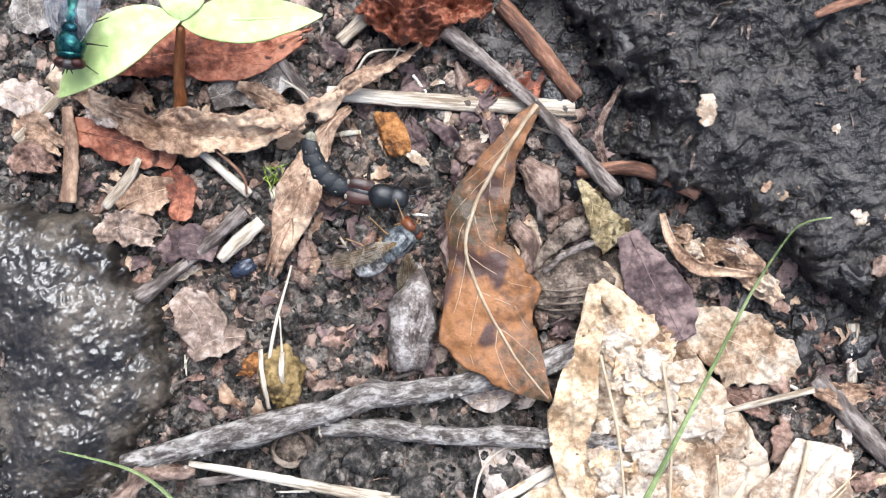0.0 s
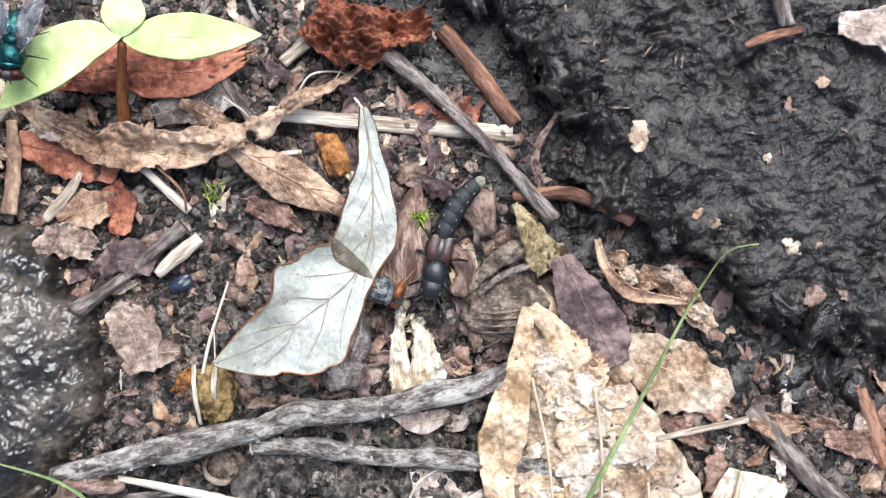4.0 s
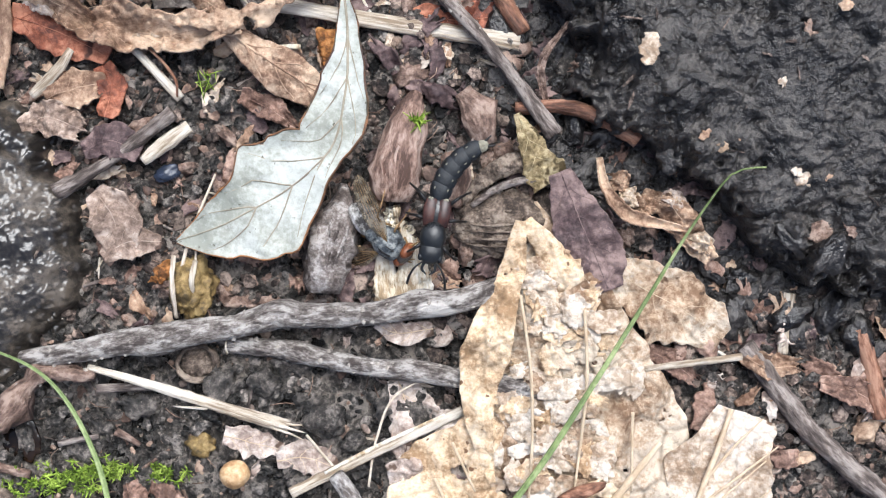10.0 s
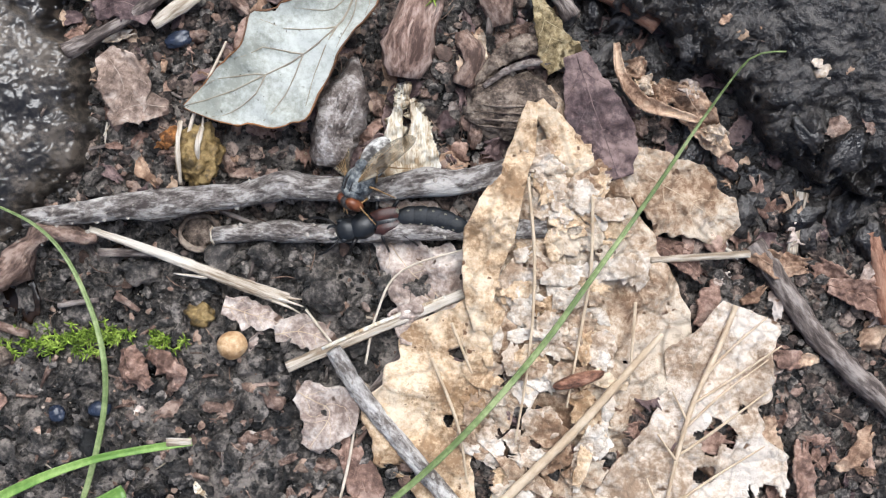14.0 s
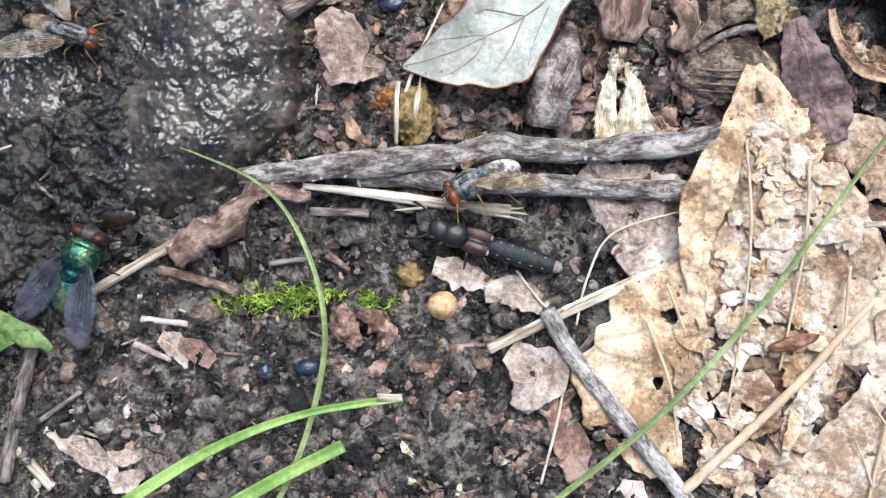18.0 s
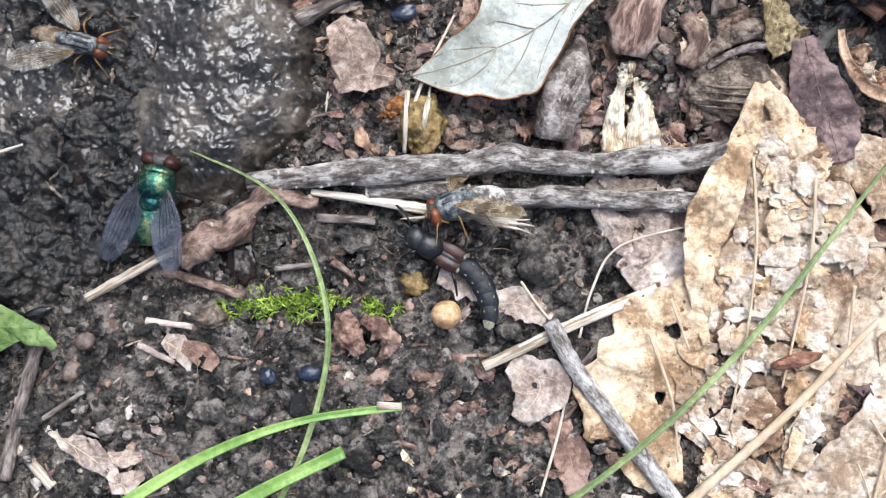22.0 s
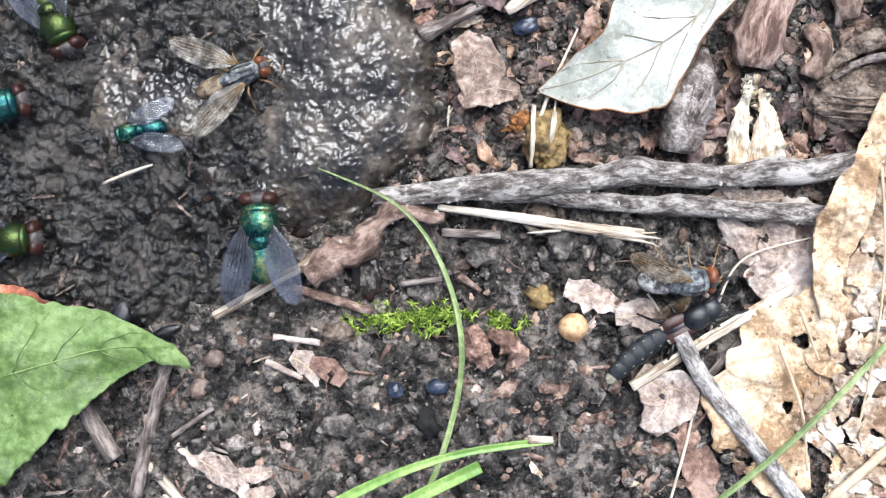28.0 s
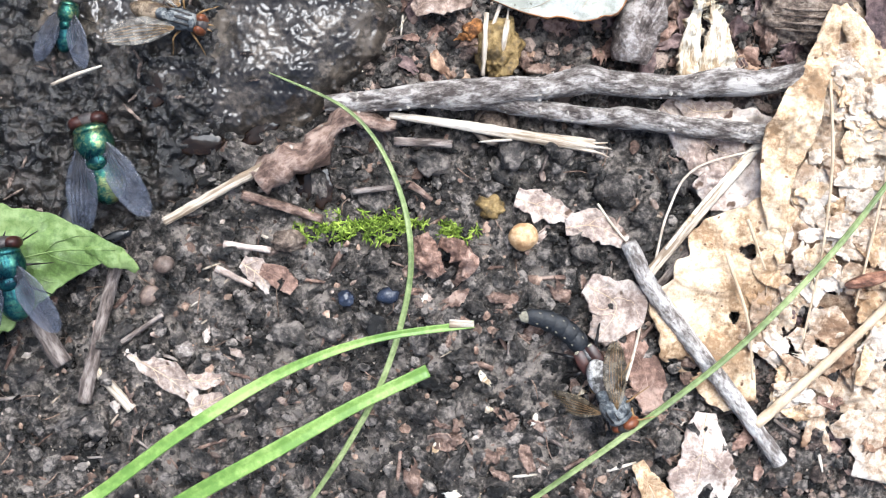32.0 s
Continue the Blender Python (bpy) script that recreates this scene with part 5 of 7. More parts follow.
for pts, wl, wr, mt, lbl, sd in (
        ([(-12.0, 36.4, 0.8), (-9.6, 35.6, 1.3), (-7.8, 33.7, 0.8)], [0.8, 1.6, 0.6], [0.8, 1.5, 0.7], TANLEAF, "tan curled leaf piece beside a straw", 141),
        ([(-5.1, 36.5, 1.2), (-2.7, 35.7, 1.8), (-0.7, 34.4, 1.2)], [0.6, 1.4, 0.8], [0.6, 1.2, 0.6], PINKLEAF, "pinkish crumpled leaf piece under a leaf strip", 142),
        ([(-6.2, 25.1, 0.8), (-3.6, 25.7, 1.3), (-0.8, 24.4, 0.9)], [0.8, 1.7, 1.0], [0.8, 1.9, 1.0], DUSKYLEAF, "pinkish brown leaf piece beside wet dung", 143),
        ([(-12.9, 32.6, 0.8), (-10.8, 33.3, 1.2), (-8.9, 31.9, 0.8)], [0.8, 1.5, 0.8], [0.8, 1.3, 0.6], RUSTLEAF, "brown dry leaf piece beside bark", 144),
        ([(13.8, 26.4, 0.6), (16.0, 25.2, 0.8), (18.3, 23.4, 0.6)], [0.6, 1.2, 0.7], [0.6, 1.1, 0.5], RUSTLEAF, "brown rotten leaf piece on soil", 145),
        ([(9.1, 36.6, 1.6), (11.5, 34.9, 1.9), (13.7, 32.9, 1.4)], [0.5, 1.0, 0.5], [0.4, 0.9, 0.5], TANLEAF, "tan narrow leaf piece on a grey leaf", 146),
        ([(2.4, 34.4, 1), (4.8, 33.3, 1.4), (7.8, 32.6, 1)], [0.5, 1.0, 0.5], [0.5, 1.1, 0.6], FLAKE, "cream crumpled leaf shred by a stem", 147),
        ([(48.3, 0.7, 0.8), (50.5, -0.4, 1.2), (53.3, -2.7, 0.8)], [0.5, 1.2, 0.5], [0.5, 1.0, 0.6], RUSTLEAF, "brown curled leaf piece beside dung", 148),
        ([(57.4, -0.6, 0.8), (59.5, -1.9, 1.4), (62.6, -2.1, 0.9)], [0.6, 1.4, 0.6], [0.6, 1.2, 0.6], TANLEAF, "tan curled leaf piece beside dung", 149),
        ([(64.6, -3.8, 0.8), (67.5, -4.7, 1.3), (70.4, -6.8, 0.9)], [0.6, 1.3, 0.6], [0.6, 1.4, 0.6], RUSTLEAF, "brown curled leaf piece beside a twig", 150)):
    leaf("leaf_piece", pts, wl, wr, mt, lbl, n=44, m=28, ripple=0.7, grain=0.6, curl=0.12, jag=0.25, seed=sd, thick=0.15, torn=0.5)
stick("wood_chip", [(-0.9, 31.5, 1.6), (-2.3, 29.8, 1.4), (-4.9, 27.7, 1)], [0.35, 0.55, 0.5], STRAW, "white flat wood chip on leaves", "splinter", flat=0.5, seed=151)
for k, pts in enumerate(([(20.1, 36.1, 1), (21.6, 37.3, 2), (24.0, 37.3, 1.6), (25.7, 36.5, 1)], [(20.6, 34.7, 1), (23.3, 36.2, 1.8), (25.3, 38.6, 1.2)], [(13.3, 36.3, 2), (14.9, 34.8, 2), (15.8, 33.2, 1)])):
    stick("root_fibre", pts, [0.12, 0.11, 0.07], FIBRE, "thin pale dry root fibre", "root", seg=6, rough=0.05, seed=152 + k)

# green leaf over the wet soil
green = leaf("green_leaf", [(-49.0, -14.8, 4), (-41.7, -12.3, 4.3), (-36.1, -10.7, 4.4), (-31.1, -9.5, 4.2), (-25.2, -9.4, 4.0)], [4, 8.2, 5.0, 2.2, 0.2], [7, 9.6, 6.4, 2.9, 0.3], LEAFGREEN, "broad fresh green leaf with a rolled tip", rib=LEAFGREEN, n=90, m=50, ripple=0.7, grain=0.16, jag=0.045, seed=40, thick=0.25, freq=26)
tipg = part("rolled_tip", leafsheet([(-28.5, -9.4, 4.3), (-26.6, -9.6, 4.8), (-24.9, -10.4, 4.6), (-24.0, -11.3, 4.0)], [0.2, 0.7, 0.8, 0.3], [0.3, 1.2, 1.1, 0.3], n=60, m=26, curl=-0.5, ripple=0.25, grain=0.5, jag=0.08, seed=47, thick=0.2), LEAFGREEN, green, "rolled-under leaf tip", at=tuple(green.location / MM))
tipg.location = (0, 0, 0)


def grass(pts, w, label, material, seed=0, end=0.1):
    side = [w * 0.7, w, w, w * 0.95, w * max(end, 0.6), w * end]
    v = leafsheet(pts, side, side, n=80, m=9, curl=0.0, fold=0.35, ripple=0.0, jag=0.02, thick=0.15, seed=seed)
    return tagged(part("grass_blade", v, material), label, "grass")


grass([(-10.3, -34.8, 1), (-4.9, -26.3, 4), (-1.4, -19.0, 5), (0.4, -10.5, 5), (-1.0, -3.0, 5), (-5.1, 3.0, 4), (-13.2, 6.9, 3)], 0.23, "thin arching green grass blade", DULLGREEN)
long_blade = grass([(-38.3, -37.6, 6), (-32.0, -33.8, 7), (-26.9, -30.8, 7), (-18.6, -24.6, 8), (-10.4, -19.6, 8), (-2.7, -16.7, 8), (5.9, -15.3, 8)], 0.5, "bright green grass blade with a dry cut tip", GREEN, end=0.6)
tip = part("dry_tip", tube([(3.8, -15.3, 8.05), (5.9, -15.3, 8.05)], [0.36, 0.3], 8, flat=0.5), STRAW, long_blade, "straw-coloured dry cut tip", at=tuple(long_blade.location / MM))
tip.location = (0, 0, 0)
grass([(-28.6, -37.2, 4), (-19.8, -31.7, 5), (-11.6, -26.9, 6), (-4.8, -23.0, 6), (2.0, -19.6, 6)], 0.68, "bright green broken grass blade", GREEN, end=0.8)
grass([(8.0, -34.0, 3.6), (20.0, -25.2, 4.4), (29.5, -17.5, 4.8), (37.4, -9.2, 5.0), (43.0, -2.0, 5.0), (48.2, 5.0, 5.0), (52.0, 10.7, 6.5), (54.9, 15.1, 9.8), (56.2, 15.7, 11), (57.7, 15.7, 11.4)], 0.25, "long thin green grass blade over a leaf", DULLGREEN)

# ================= seeds, stones, husks =================
def lump(name, at, size, material, label, category, turn=0.0, rough=0.12, level=4, grain=1.0, seed=0, sink=0.25):
    z = max(gz(at[0], at[1]), -0.8) + size[2] * (1 - sink) if len(at) < 3 else at[2]
    return tagged(part(name, blob(size, level, rough, grain, seed, (at[0], at[1], z), radians(turn)), material), label, category)


lump("seed", (10.6, -7.9), (1.35, 1.3, 1.2), NUT, "round tan seed on dark soil", "seed", rough=0.06, seed=1)
lump("chitin_scrap", (-1.8, -13.5), (1.15, 0.8, 0.6), BLUE, "shiny blue-black beetle wing case", "chitin", 8, 0.06, seed=3)
lump("orange_bark", (22.4, 29.9), (1.3, 2.3, 1.0), ORANGE, "orange scrap of bark on soil", "bark", 15, 0.25, seed=8)


# twigs, pebbles and puddles on the open soil
stick("straw", [(-31.5, 5.1, 4.2), (-29.3, 6.0, 4.4), (-27.0, 6.8, 4.4)], [0.14, 0.18, 0.1], STRAW, "thin pale straw on wet mud", "straw", seg=6, seed=91)
for k, pts in enumerate(([(-5.1, -3.9, 0.4), (-1.4, -3.5, 0.5)], [(0.1, -3.2, 0.4), (2.2, -4.6, 0.3)], [(-17.0, -8.9, 0.3), (-12.7, -9.4, 0.3)], [(-27.3, -18.7, 0.4), (-22.5, -15.4, 0.6)], [(5.0, -19.2, 0.3), (8.0, -20.2, 0.3)], [(-17.7, -11.1, 0.3), (-14.3, -12.7, 0.3)], [(9.9, 4.3, 0.4), (13.0, 2.9, 0.4)])):
    stick("twig", pts, [0.3 + 0.05 * (k % 3), 0.34, 0.25], (TWIG, ROTBARK, PINKLEAF)[k % 3], "short broken twig on dark soil", "twig", seg=8, rough=0.25, seed=92 + k, group="short twigs")
stick("leaf_strip", [(59.8, 32.9, 9.5), (62.0, 33.4, 10), (64.8, 33.6, 10)], [0.3, 0.45, 0.3], REDTWIG, "brown curled leaf strip on dung", "leaf", flat=0.4, seed=101)
stick("straw", [(63.4, 37.8, 9.5), (63.6, 34.0, 9.8)], [0.8, 0.7], TWIG, "pale stub of stalk on dung", "straw", seed=102)
lump("stone", (-22.3, -10.8), (0.95, 0.8, 0.7), PEBBLE, "red-brown smooth small stone", "stone", 20, 0.1, seed=31)
lump("stone", (-24.0, -13.7), (1.0, 0.75, 0.6), PEBBLE, "red-brown flat small stone", "stone", 50, 0.12, seed=32)
lump("stone", (-11.1, -8.5), (1.5, 1.0, 0.7), HUSK, "grey rough flat stone beside moss", "stone", 10, 0.2, seed=33)
lump("soil_clod", (-2.8, -10.4), (1.4, 1.3, 1.0), SOIL, "dark rough clod of soil", "clod", 0, 0.35, seed=34)
lump("stone", (7.6, -5.1), (1.2, 1.0, 0.7), STONE, "small ochre crumbly stone", "stone", 0, 0.3, seed=35)
lump("stone", (-20.7, -18.8), (1.0, 0.8, 0.6), GREYLEAF, "pale crumbly small stone", "stone", 0, 0.35, seed=36)
lump("stone", (-18.6, -19.5), (0.55, 0.5, 0.45), GREYLEAF, "pale small round pebble on soil", "stone", 0, 0.1, seed=37)
lump("chitin_scrap", (-30.3, -6.8, 3.2), (0.9, 1.5, 0.5), BLACKCHITIN, "shiny black beetle fragment on mud", "chitin", -20, 0.1, seed=38)
lump("chitin_scrap", (-26.6, -8.3, 1.6), (1.6, 0.5, 0.4), BLACKCHITIN, "narrow black beetle fragment on mud", "chitin", 20, 0.1, seed=39)
lump("chitin_scrap", (-5.7, -13.8), (0.8, 0.75, 0.5), BLUE, "small blue-black beetle fragment", "chitin", 0, 0.2, seed=40)
lump("chitin_scrap", (6.3, 19.9), (1.3, 0.8, 0.5), BLUE, "blue-black chitin beside a twig", "chitin", 20, 0.15, seed=41)
WATER = stuffy("brown_puddle", [(20, 15, 11), (38, 26, 17)], 300, 1500, 0.12, 0.3, 700, 0.35, depth=0.3, rough_var=0.02, bdet=1.0)
for k, (x, y) in enumerate([(-19.7, 0.5), (-8.8, -3.1), (-13.7, 1.5), (-0.1, 0.8), (-22.8, 5.4)]):
    pz = top_z(x, y)
    tagged(part("puddle", blob(((2.6, 1.6, 2.2, 1.0, 2.0)[k], (1.2, 2.4, 0.8, 0.7, 1.3)[k], 0.35), 4, 0.2, 1.0, 60 + k, (x, y, pz + 0.12), 0.3 * k), WATER), "small brown puddle of water on mud", "puddle", "puddles")
leaf("leaf_piece", [(68.2, 33.7, 10), (71.1, 32.8, 10), (75.0, 31.8, 9)], [1, 2.2, 2], [1, 2.0, 2], PINKLEAF, "pale dry leaf lying behind dung", n=40, m=24, ripple=0.5, jag=0.2, seed=103, thick=0.2)

# split pale wood, pod, bark, husk
def pieces(name, at, label, category, parts_):
    t = thing(name, (at[0], at[1], at[2] if len(at) > 2 else top_z(*at)), label, category)
    for pname, geo, material, plabel in parts_:
        o = part(pname, geo, material, t, plabel, at=tuple(t.location / MM))
        o.location = (0, 0, 0)
    return t


for pname, lbl, pts, wl, wr, sd in (("splinter", "pale yellow prong of split wood", [(25.9, 6.5, 1.2), (25.7, 9.5, 1.5), (26.2, 12.6, 1.6), (26.6, 14.4, 1.5)], [1.2, 1.2, 0.8, 0.25], [1.1, 1.1, 0.6, 0.2], 41), ("wood_chip", "white split wood chip with a torn edge", [(28.2, 6.6, 1.3), (28.2, 9.1, 1.7), (28.2, 11.1, 1.7), (27.6, 13.1, 1.6)], [1.9, 2.1, 1.4, 0.3], [1.6, 1.7, 1.0, 0.3], 42)):
    tagged(part(pname, leafsheet(pts, wl, wr, n=50, m=22, ripple=0.35, grain=0.9, jag=0.12, thick=0.7, curl=-0.15, seed=sd, torn=0.9, freq=5.0), PALEWOOD), lbl, "wood")
def ridged(ob, pts, radii, flat, material, name, count, seed):
    """Raised lengthwise wrinkles on a lump, each a part."""
    r = random.Random(seed)
    for k in range(count):
        u = -0.8 + 1.6 * (k + r.uniform(0.2, 0.8)) / count
        a, b = sorted((r.uniform(0.02, 0.4), r.uniform(0.6, 0.98)))
        line = []
        for q in range(7):
            f = a + (b - a) * q / 6
            c = curve_through(np.array(pts), 41)[int(f * 40)]
            w = np.interp(f, np.linspace(0, 1, len(radii)), radii)
            v = u + r.uniform(-0.1, 0.1)
            line.append((c[0] + v * w, c[1], c[2] + math.sqrt(max(0.05, 1 - v * v)) * w * flat))
        o = part(name, tube(line, [0.05, r.uniform(0.14, 0.26), 0.05], 6, n=24, rough=0.45, flat=0.7, seed=seed + k), material, ob, at=tuple(ob.location / MM))
        o.location = (0, 0, 0)


pod_line = [(22.5, 17.6, 1.0), (22.3, 15.9, 1.4), (21.8, 14.2, 1.8), (21.0, 11.9, 1.9), (20.4, 9.8, 1.7), (20.1, 8.1, 1.4)]
pod = stick("seed_pod", pod_line, [0.35, 0.9, 2.0, 2.15, 1.9, 1.5], PODSKIN, "grey dry seed pod on dark soil", "pod", flat=0.85, rough=0.22, grain=1.3, seed=43, seg=20)
ridged(pod, pod_line, [0.35, 0.9, 2.0, 2.15, 1.9, 1.5], 0.8, PODSKIN, "wrinkle", 4, 160)
chunk_line = [(26.9, 15.8, 1.4), (27.3, 18.2, 1.9), (28.0, 20.8, 2.2), (28.9, 23.2, 2.1), (29.7, 25.4, 1.5)]
chunk = stick("bark_chunk", chunk_line, [1.4, 2.3, 1.9, 1.5, 0.5], PINKBARK, "brown rotten bark chunk with a moss tuft", "bark", flat=0.65, rough=0.16, grain=0.9, seed=44, seg=24)
ridged(chunk, chunk_line, [2.2, 2.3, 1.9, 1.5, 1.0], 0.62, PINKBARK, "bark_ridge", 5, 170)
stick("bark_chunk", [(33.9, 25.1, 1.2), (35.2, 23.0, 1.6), (35.9, 20.2, 1.4)], [1.0, 1.6, 1.0], ROTBARK, "crumbling brown bark piece", "bark", flat=0.6, rough=0.35, grain=0.8, seed=45, seg=16)
stick("bark_chunk", [(32.1, 19.7, 1), (32.9, 17.4, 1.4), (32.0, 14.9, 1.2)], [0.7, 1.2, 0.8], ROTBARK, "brown rotten bark splinter", "bark", flat=0.6, rough=0.35, grain=0.9, seed=46, seg=14)
stick("splinter", [(34.8, 22.9, 1.4), (34.5, 19.3, 1.4)], [0.35, 0.3], TWIG, "short upright grey splinter", "splinter", seed=47)

hx, hy = (37.8, 13.7)
husk = thing("nut_husk", (hx, hy, -1.3), "grey-brown split empty nut husk", "husk")
for pname, geo, material in (
        ("lower_shell", blob((4.4, 3.1, 2.7), 5, 0.13, 2.2, 6, (-1.1, -0.9, 1.5), -0.12), HUSK),
        ("shell_half", blob((1.5, 2.3, 1.9), 4, 0.15, 1.8, 7, (3.4, -0.2, 1.5), 0.3), HUSK),
        ("upper_shell", leafsheet([(-4.6, 1.2, 2.4), (-2.6, 3.2, 3.3), (0.2, 4.3, 3.7), (2.6, 3.8, 3.4), (4.4, 2.2, 2.6)], [0.4, 1.0, 1.2, 1.0, 0.4], [0.3, 0.6, 0.7, 0.7, 0.4], n=70, m=22, curl=-0.5, ripple=0.35, grain=0.9, thick=0.6, seed=51), HUSK),
        ("inner_shell", leafsheet([(-3.9, 1.0, 3.2), (-1.6, 2.3, 3.9), (1.2, 2.9, 4.0), (3.4, 2.3, 3.2)], [0.25, 0.35, 0.4, 0.2], [0.25, 0.3, 0.3, 0.2], n=50, m=12, curl=-0.7, ripple=0.25, grain=1.0, thick=0.4, seed=52), TWIG),
        ("outer_shell", leafsheet([(-3.4, 4.4, 0.8), (0.2, 6.0, 1.4), (3.6, 5.2, 1.0)], [0.5, 0.9, 0.6], [0.5, 0.9, 0.6], n=50, m=16, curl=-0.5, ripple=0.5, grain=0.6, thick=0.4, seed=53), ROTBARK)):
    part(pname, geo, material, husk)

for k in range(6):
    v = 0.6 - 0.2 * k
    arc = [(-1.1 + 4.45 * u * math.sqrt(max(0.05, 1 - v * v)), -0.9 + 3.15 * (v - 0.22 * (1 - u * u)), 1.5 + 2.72 * math.sqrt(max(0.0, 1 - v * v)) * math.sqrt(max(0.04, 1 - u * u))) for u in (-0.92, -0.6, -0.2, 0.2, 0.6, 0.92)]
    part("shell_wrinkle", tube(arc, [0.04, 0.13, 0.1, 0.04], 6, n=40, rough=0.6, seed=210 + k), HUSK, husk)

sx, sy = (8.1, 9.3)
stone = thing("pebble", (sx, sy, -0.5), "ochre pitted pebble with dry straws on it", "stone")
part("pebble_body", blob((2.0, 2.7, 1.8), 5, 0.22, 1.6, 2, (0, 0, 1.4), -0.15), STONE, stone)
for x0, y0, x1, y1 in ((-1.2, 3.0, -1.4, -2.6), (0.7, 2.4, 0.2, -1.0)):
    part("straw", tube([(x0, y0, 2.6), ((x0 + x1) / 2, (y0 + y1) / 2, 3.4), (x1, y1, 2.2)], [0.2, 0.24, 0.16], 8, rough=0.3, flat=0.6), STRAW, stone)
for k, (x0, y0, x1, y1) in enumerate(((-1.9, 2.0, -3.5, 1.3), (-1.8, 0.6, -3.9, 0.1), (-2.0, 1.2, -3.2, 2.2), (-1.9, -0.2, -3.0, -0.5), (-2.4, 0.9, -4.1, 0.8))):
    part("bark_fibre", leafsheet([(x0, y0, 1.8), ((x0 + x1) / 2, (y0 + y1) / 2 + 0.15, 1.7), (x1, y1, 0.7)], [0.3, 0.28, 0.04], [0.25, 0.22, 0.04], n=24, m=8, ripple=0.35, grain=1.5, jag=0.4, thick=0.12, seed=70 + k), ROTBARK if k % 2 else ORANGE, stone)
part("bark_crumb", blob((0.9, 0.8, 0.7), 3, 0.5, 1.4, 9, (-2.2, 1.6, 1.6)), ORANGE, stone)
cup = lump("seed_cup", (7.8, 2.3), (1.5, 1.4, 0.6), HUSK, "dark round seed cup on soil", "seed", 0, 0.25, seed=15)
ring = part("cup_rim", tube([(1.75 * math.cos(q * 0.628), 1.6 * math.sin(q * 0.628), 1.1 + 0.25 * math.sin(q * 1.3)) for q in range(10)] + [(1.75, 0.1, 1.1)], [0.34, 0.26, 0.36], 8, n=60, rough=0.35, seed=16), HUSK, cup)
lump("soil_clod", (13.7, 0.2), (1.5, 1.2, 1.0), SOIL, "dark round clod of soil", "clod", 0, 0.3, seed=16)
lump("soil_clod", (19.2, -3.6), (1.9, 1.8, 1.5), SOIL, "grey-brown round clod of soil", "clod", 0, 0.2, seed=161)
lump("soil_clod", (21.5, -5.9), (1.2, 1.0, 0.8), SOIL, "small brown clod beside a leaf", "clod", 0, 0.25, seed=162)
lump("bud", (38.9, 7.5, 1), (0.9, 1.2, 0.8), ROTBARK, "brown dry bud on soil", "bud", 20, 0.2, seed=17)
lump("disc_scale", (30.1, 3.5), (1.7, 1.4, 0.35), PINKLEAF, "round pinkish bud scale", "scale", 10, 0.1, seed=18)

# moss
mx0, my0 = (-3.4, -7.0)
moss = thing("moss_patch", (mx0, my0, -0.6), "bright green low moss tuft on soil", "moss")
rnd = random.Random(5)
geo = {}
for k in range(165):
    u = rnd.gauss(0, 1)
    x, y = u * 2.4 + 0.6, rnd.gauss(0, 0.5) + 0.06 * u
    if k > 95:
        x, y = rnd.uniform(-7.5, -2.5), rnd.gauss(-0.6, 0.3)
    if k > 135:
        x, y = rnd.gauss(7.6, 1.1), rnd.gauss(-0.7, 0.2)
    h, a, ln = rnd.uniform(0.3, 1.3) * (0.6 if 95 < k < 136 else 1), rnd.uniform(0, 6.3), rnd.uniform(0.4, 1.0)
    b0 = gz(mx0 + x, my0 + y) + 0.6
    stem = np.array([(x, y, b0 - 0.1), (x + math.cos(a) * ln * 0.4, y + math.sin(a) * ln * 0.4, b0 + h * 0.7), (x + math.cos(a) * ln, y + math.sin(a) * ln, b0 + h)])
    shoot = [tube(stem, [0.05, 0.05, 0.02], 4, n=4, rough=0)]
    for q in range(7):
        f = 0.3 + 0.1 * q
        c = curve_through(stem, 11)[int(f * 10)]
        b1, l1 = rnd.uniform(0, 6.3), rnd.uniform(0.35, 0.8)
        shoot.append(tube([c, c + np.array([math.cos(b1) * l1 * 0.5, math.sin(b1) * l1 * 0.5, 0.2]), c + np.array([math.cos(b1) * l1, math.sin(b1) * l1, 0.25])], [0.05, 0.075, 0.012], 4, n=4, rough=0, flat=0.4))
    geo.setdefault(min(2, int((x + 14) / 8)), []).append(join(*shoot))
for g in geo.values():
    part("moss_tuft", join(*g), MOSS, moss)
part("moss_tuft", join(*[tube([(qx + rnd.gauss(0, .3), qy + rnd.gauss(0, .3), 3.2), (qx + rnd.gauss(0, .6), qy + rnd.gauss(0, .6), 4.6)], [0.13, 0.03], 4, n=3, rough=0) for qx, qy in [((29.6, 22.6)[0] - mx0, (29.6, 22.6)[1] - my0)] * 26]), MOSS, moss)
g2 = [((10.7, 27.9)[0] - mx0, (10.7, 27.9)[1] - my0)]
part("moss_tuft", join(*[tube([(qx + rnd.gauss(0, .6), qy + rnd.gauss(0, .7), 0.4), (qx + rnd.gauss(0, .9), qy + rnd.gauss(0, .9), 1.8)], [0.08, 0.03], 4, n=3, rough=0) for qx, qy in g2 * 16]), MOSS, moss)

# seedling
qx, qy = (3.2, 34.9)
seedling = thing("seedling", (qx, qy, top_z(qx, qy)), "pale green young seedling with a reddish stem", "seedling")


def rel(points):
    return [(a - qx, b - qy, c) for a, b, c in points]


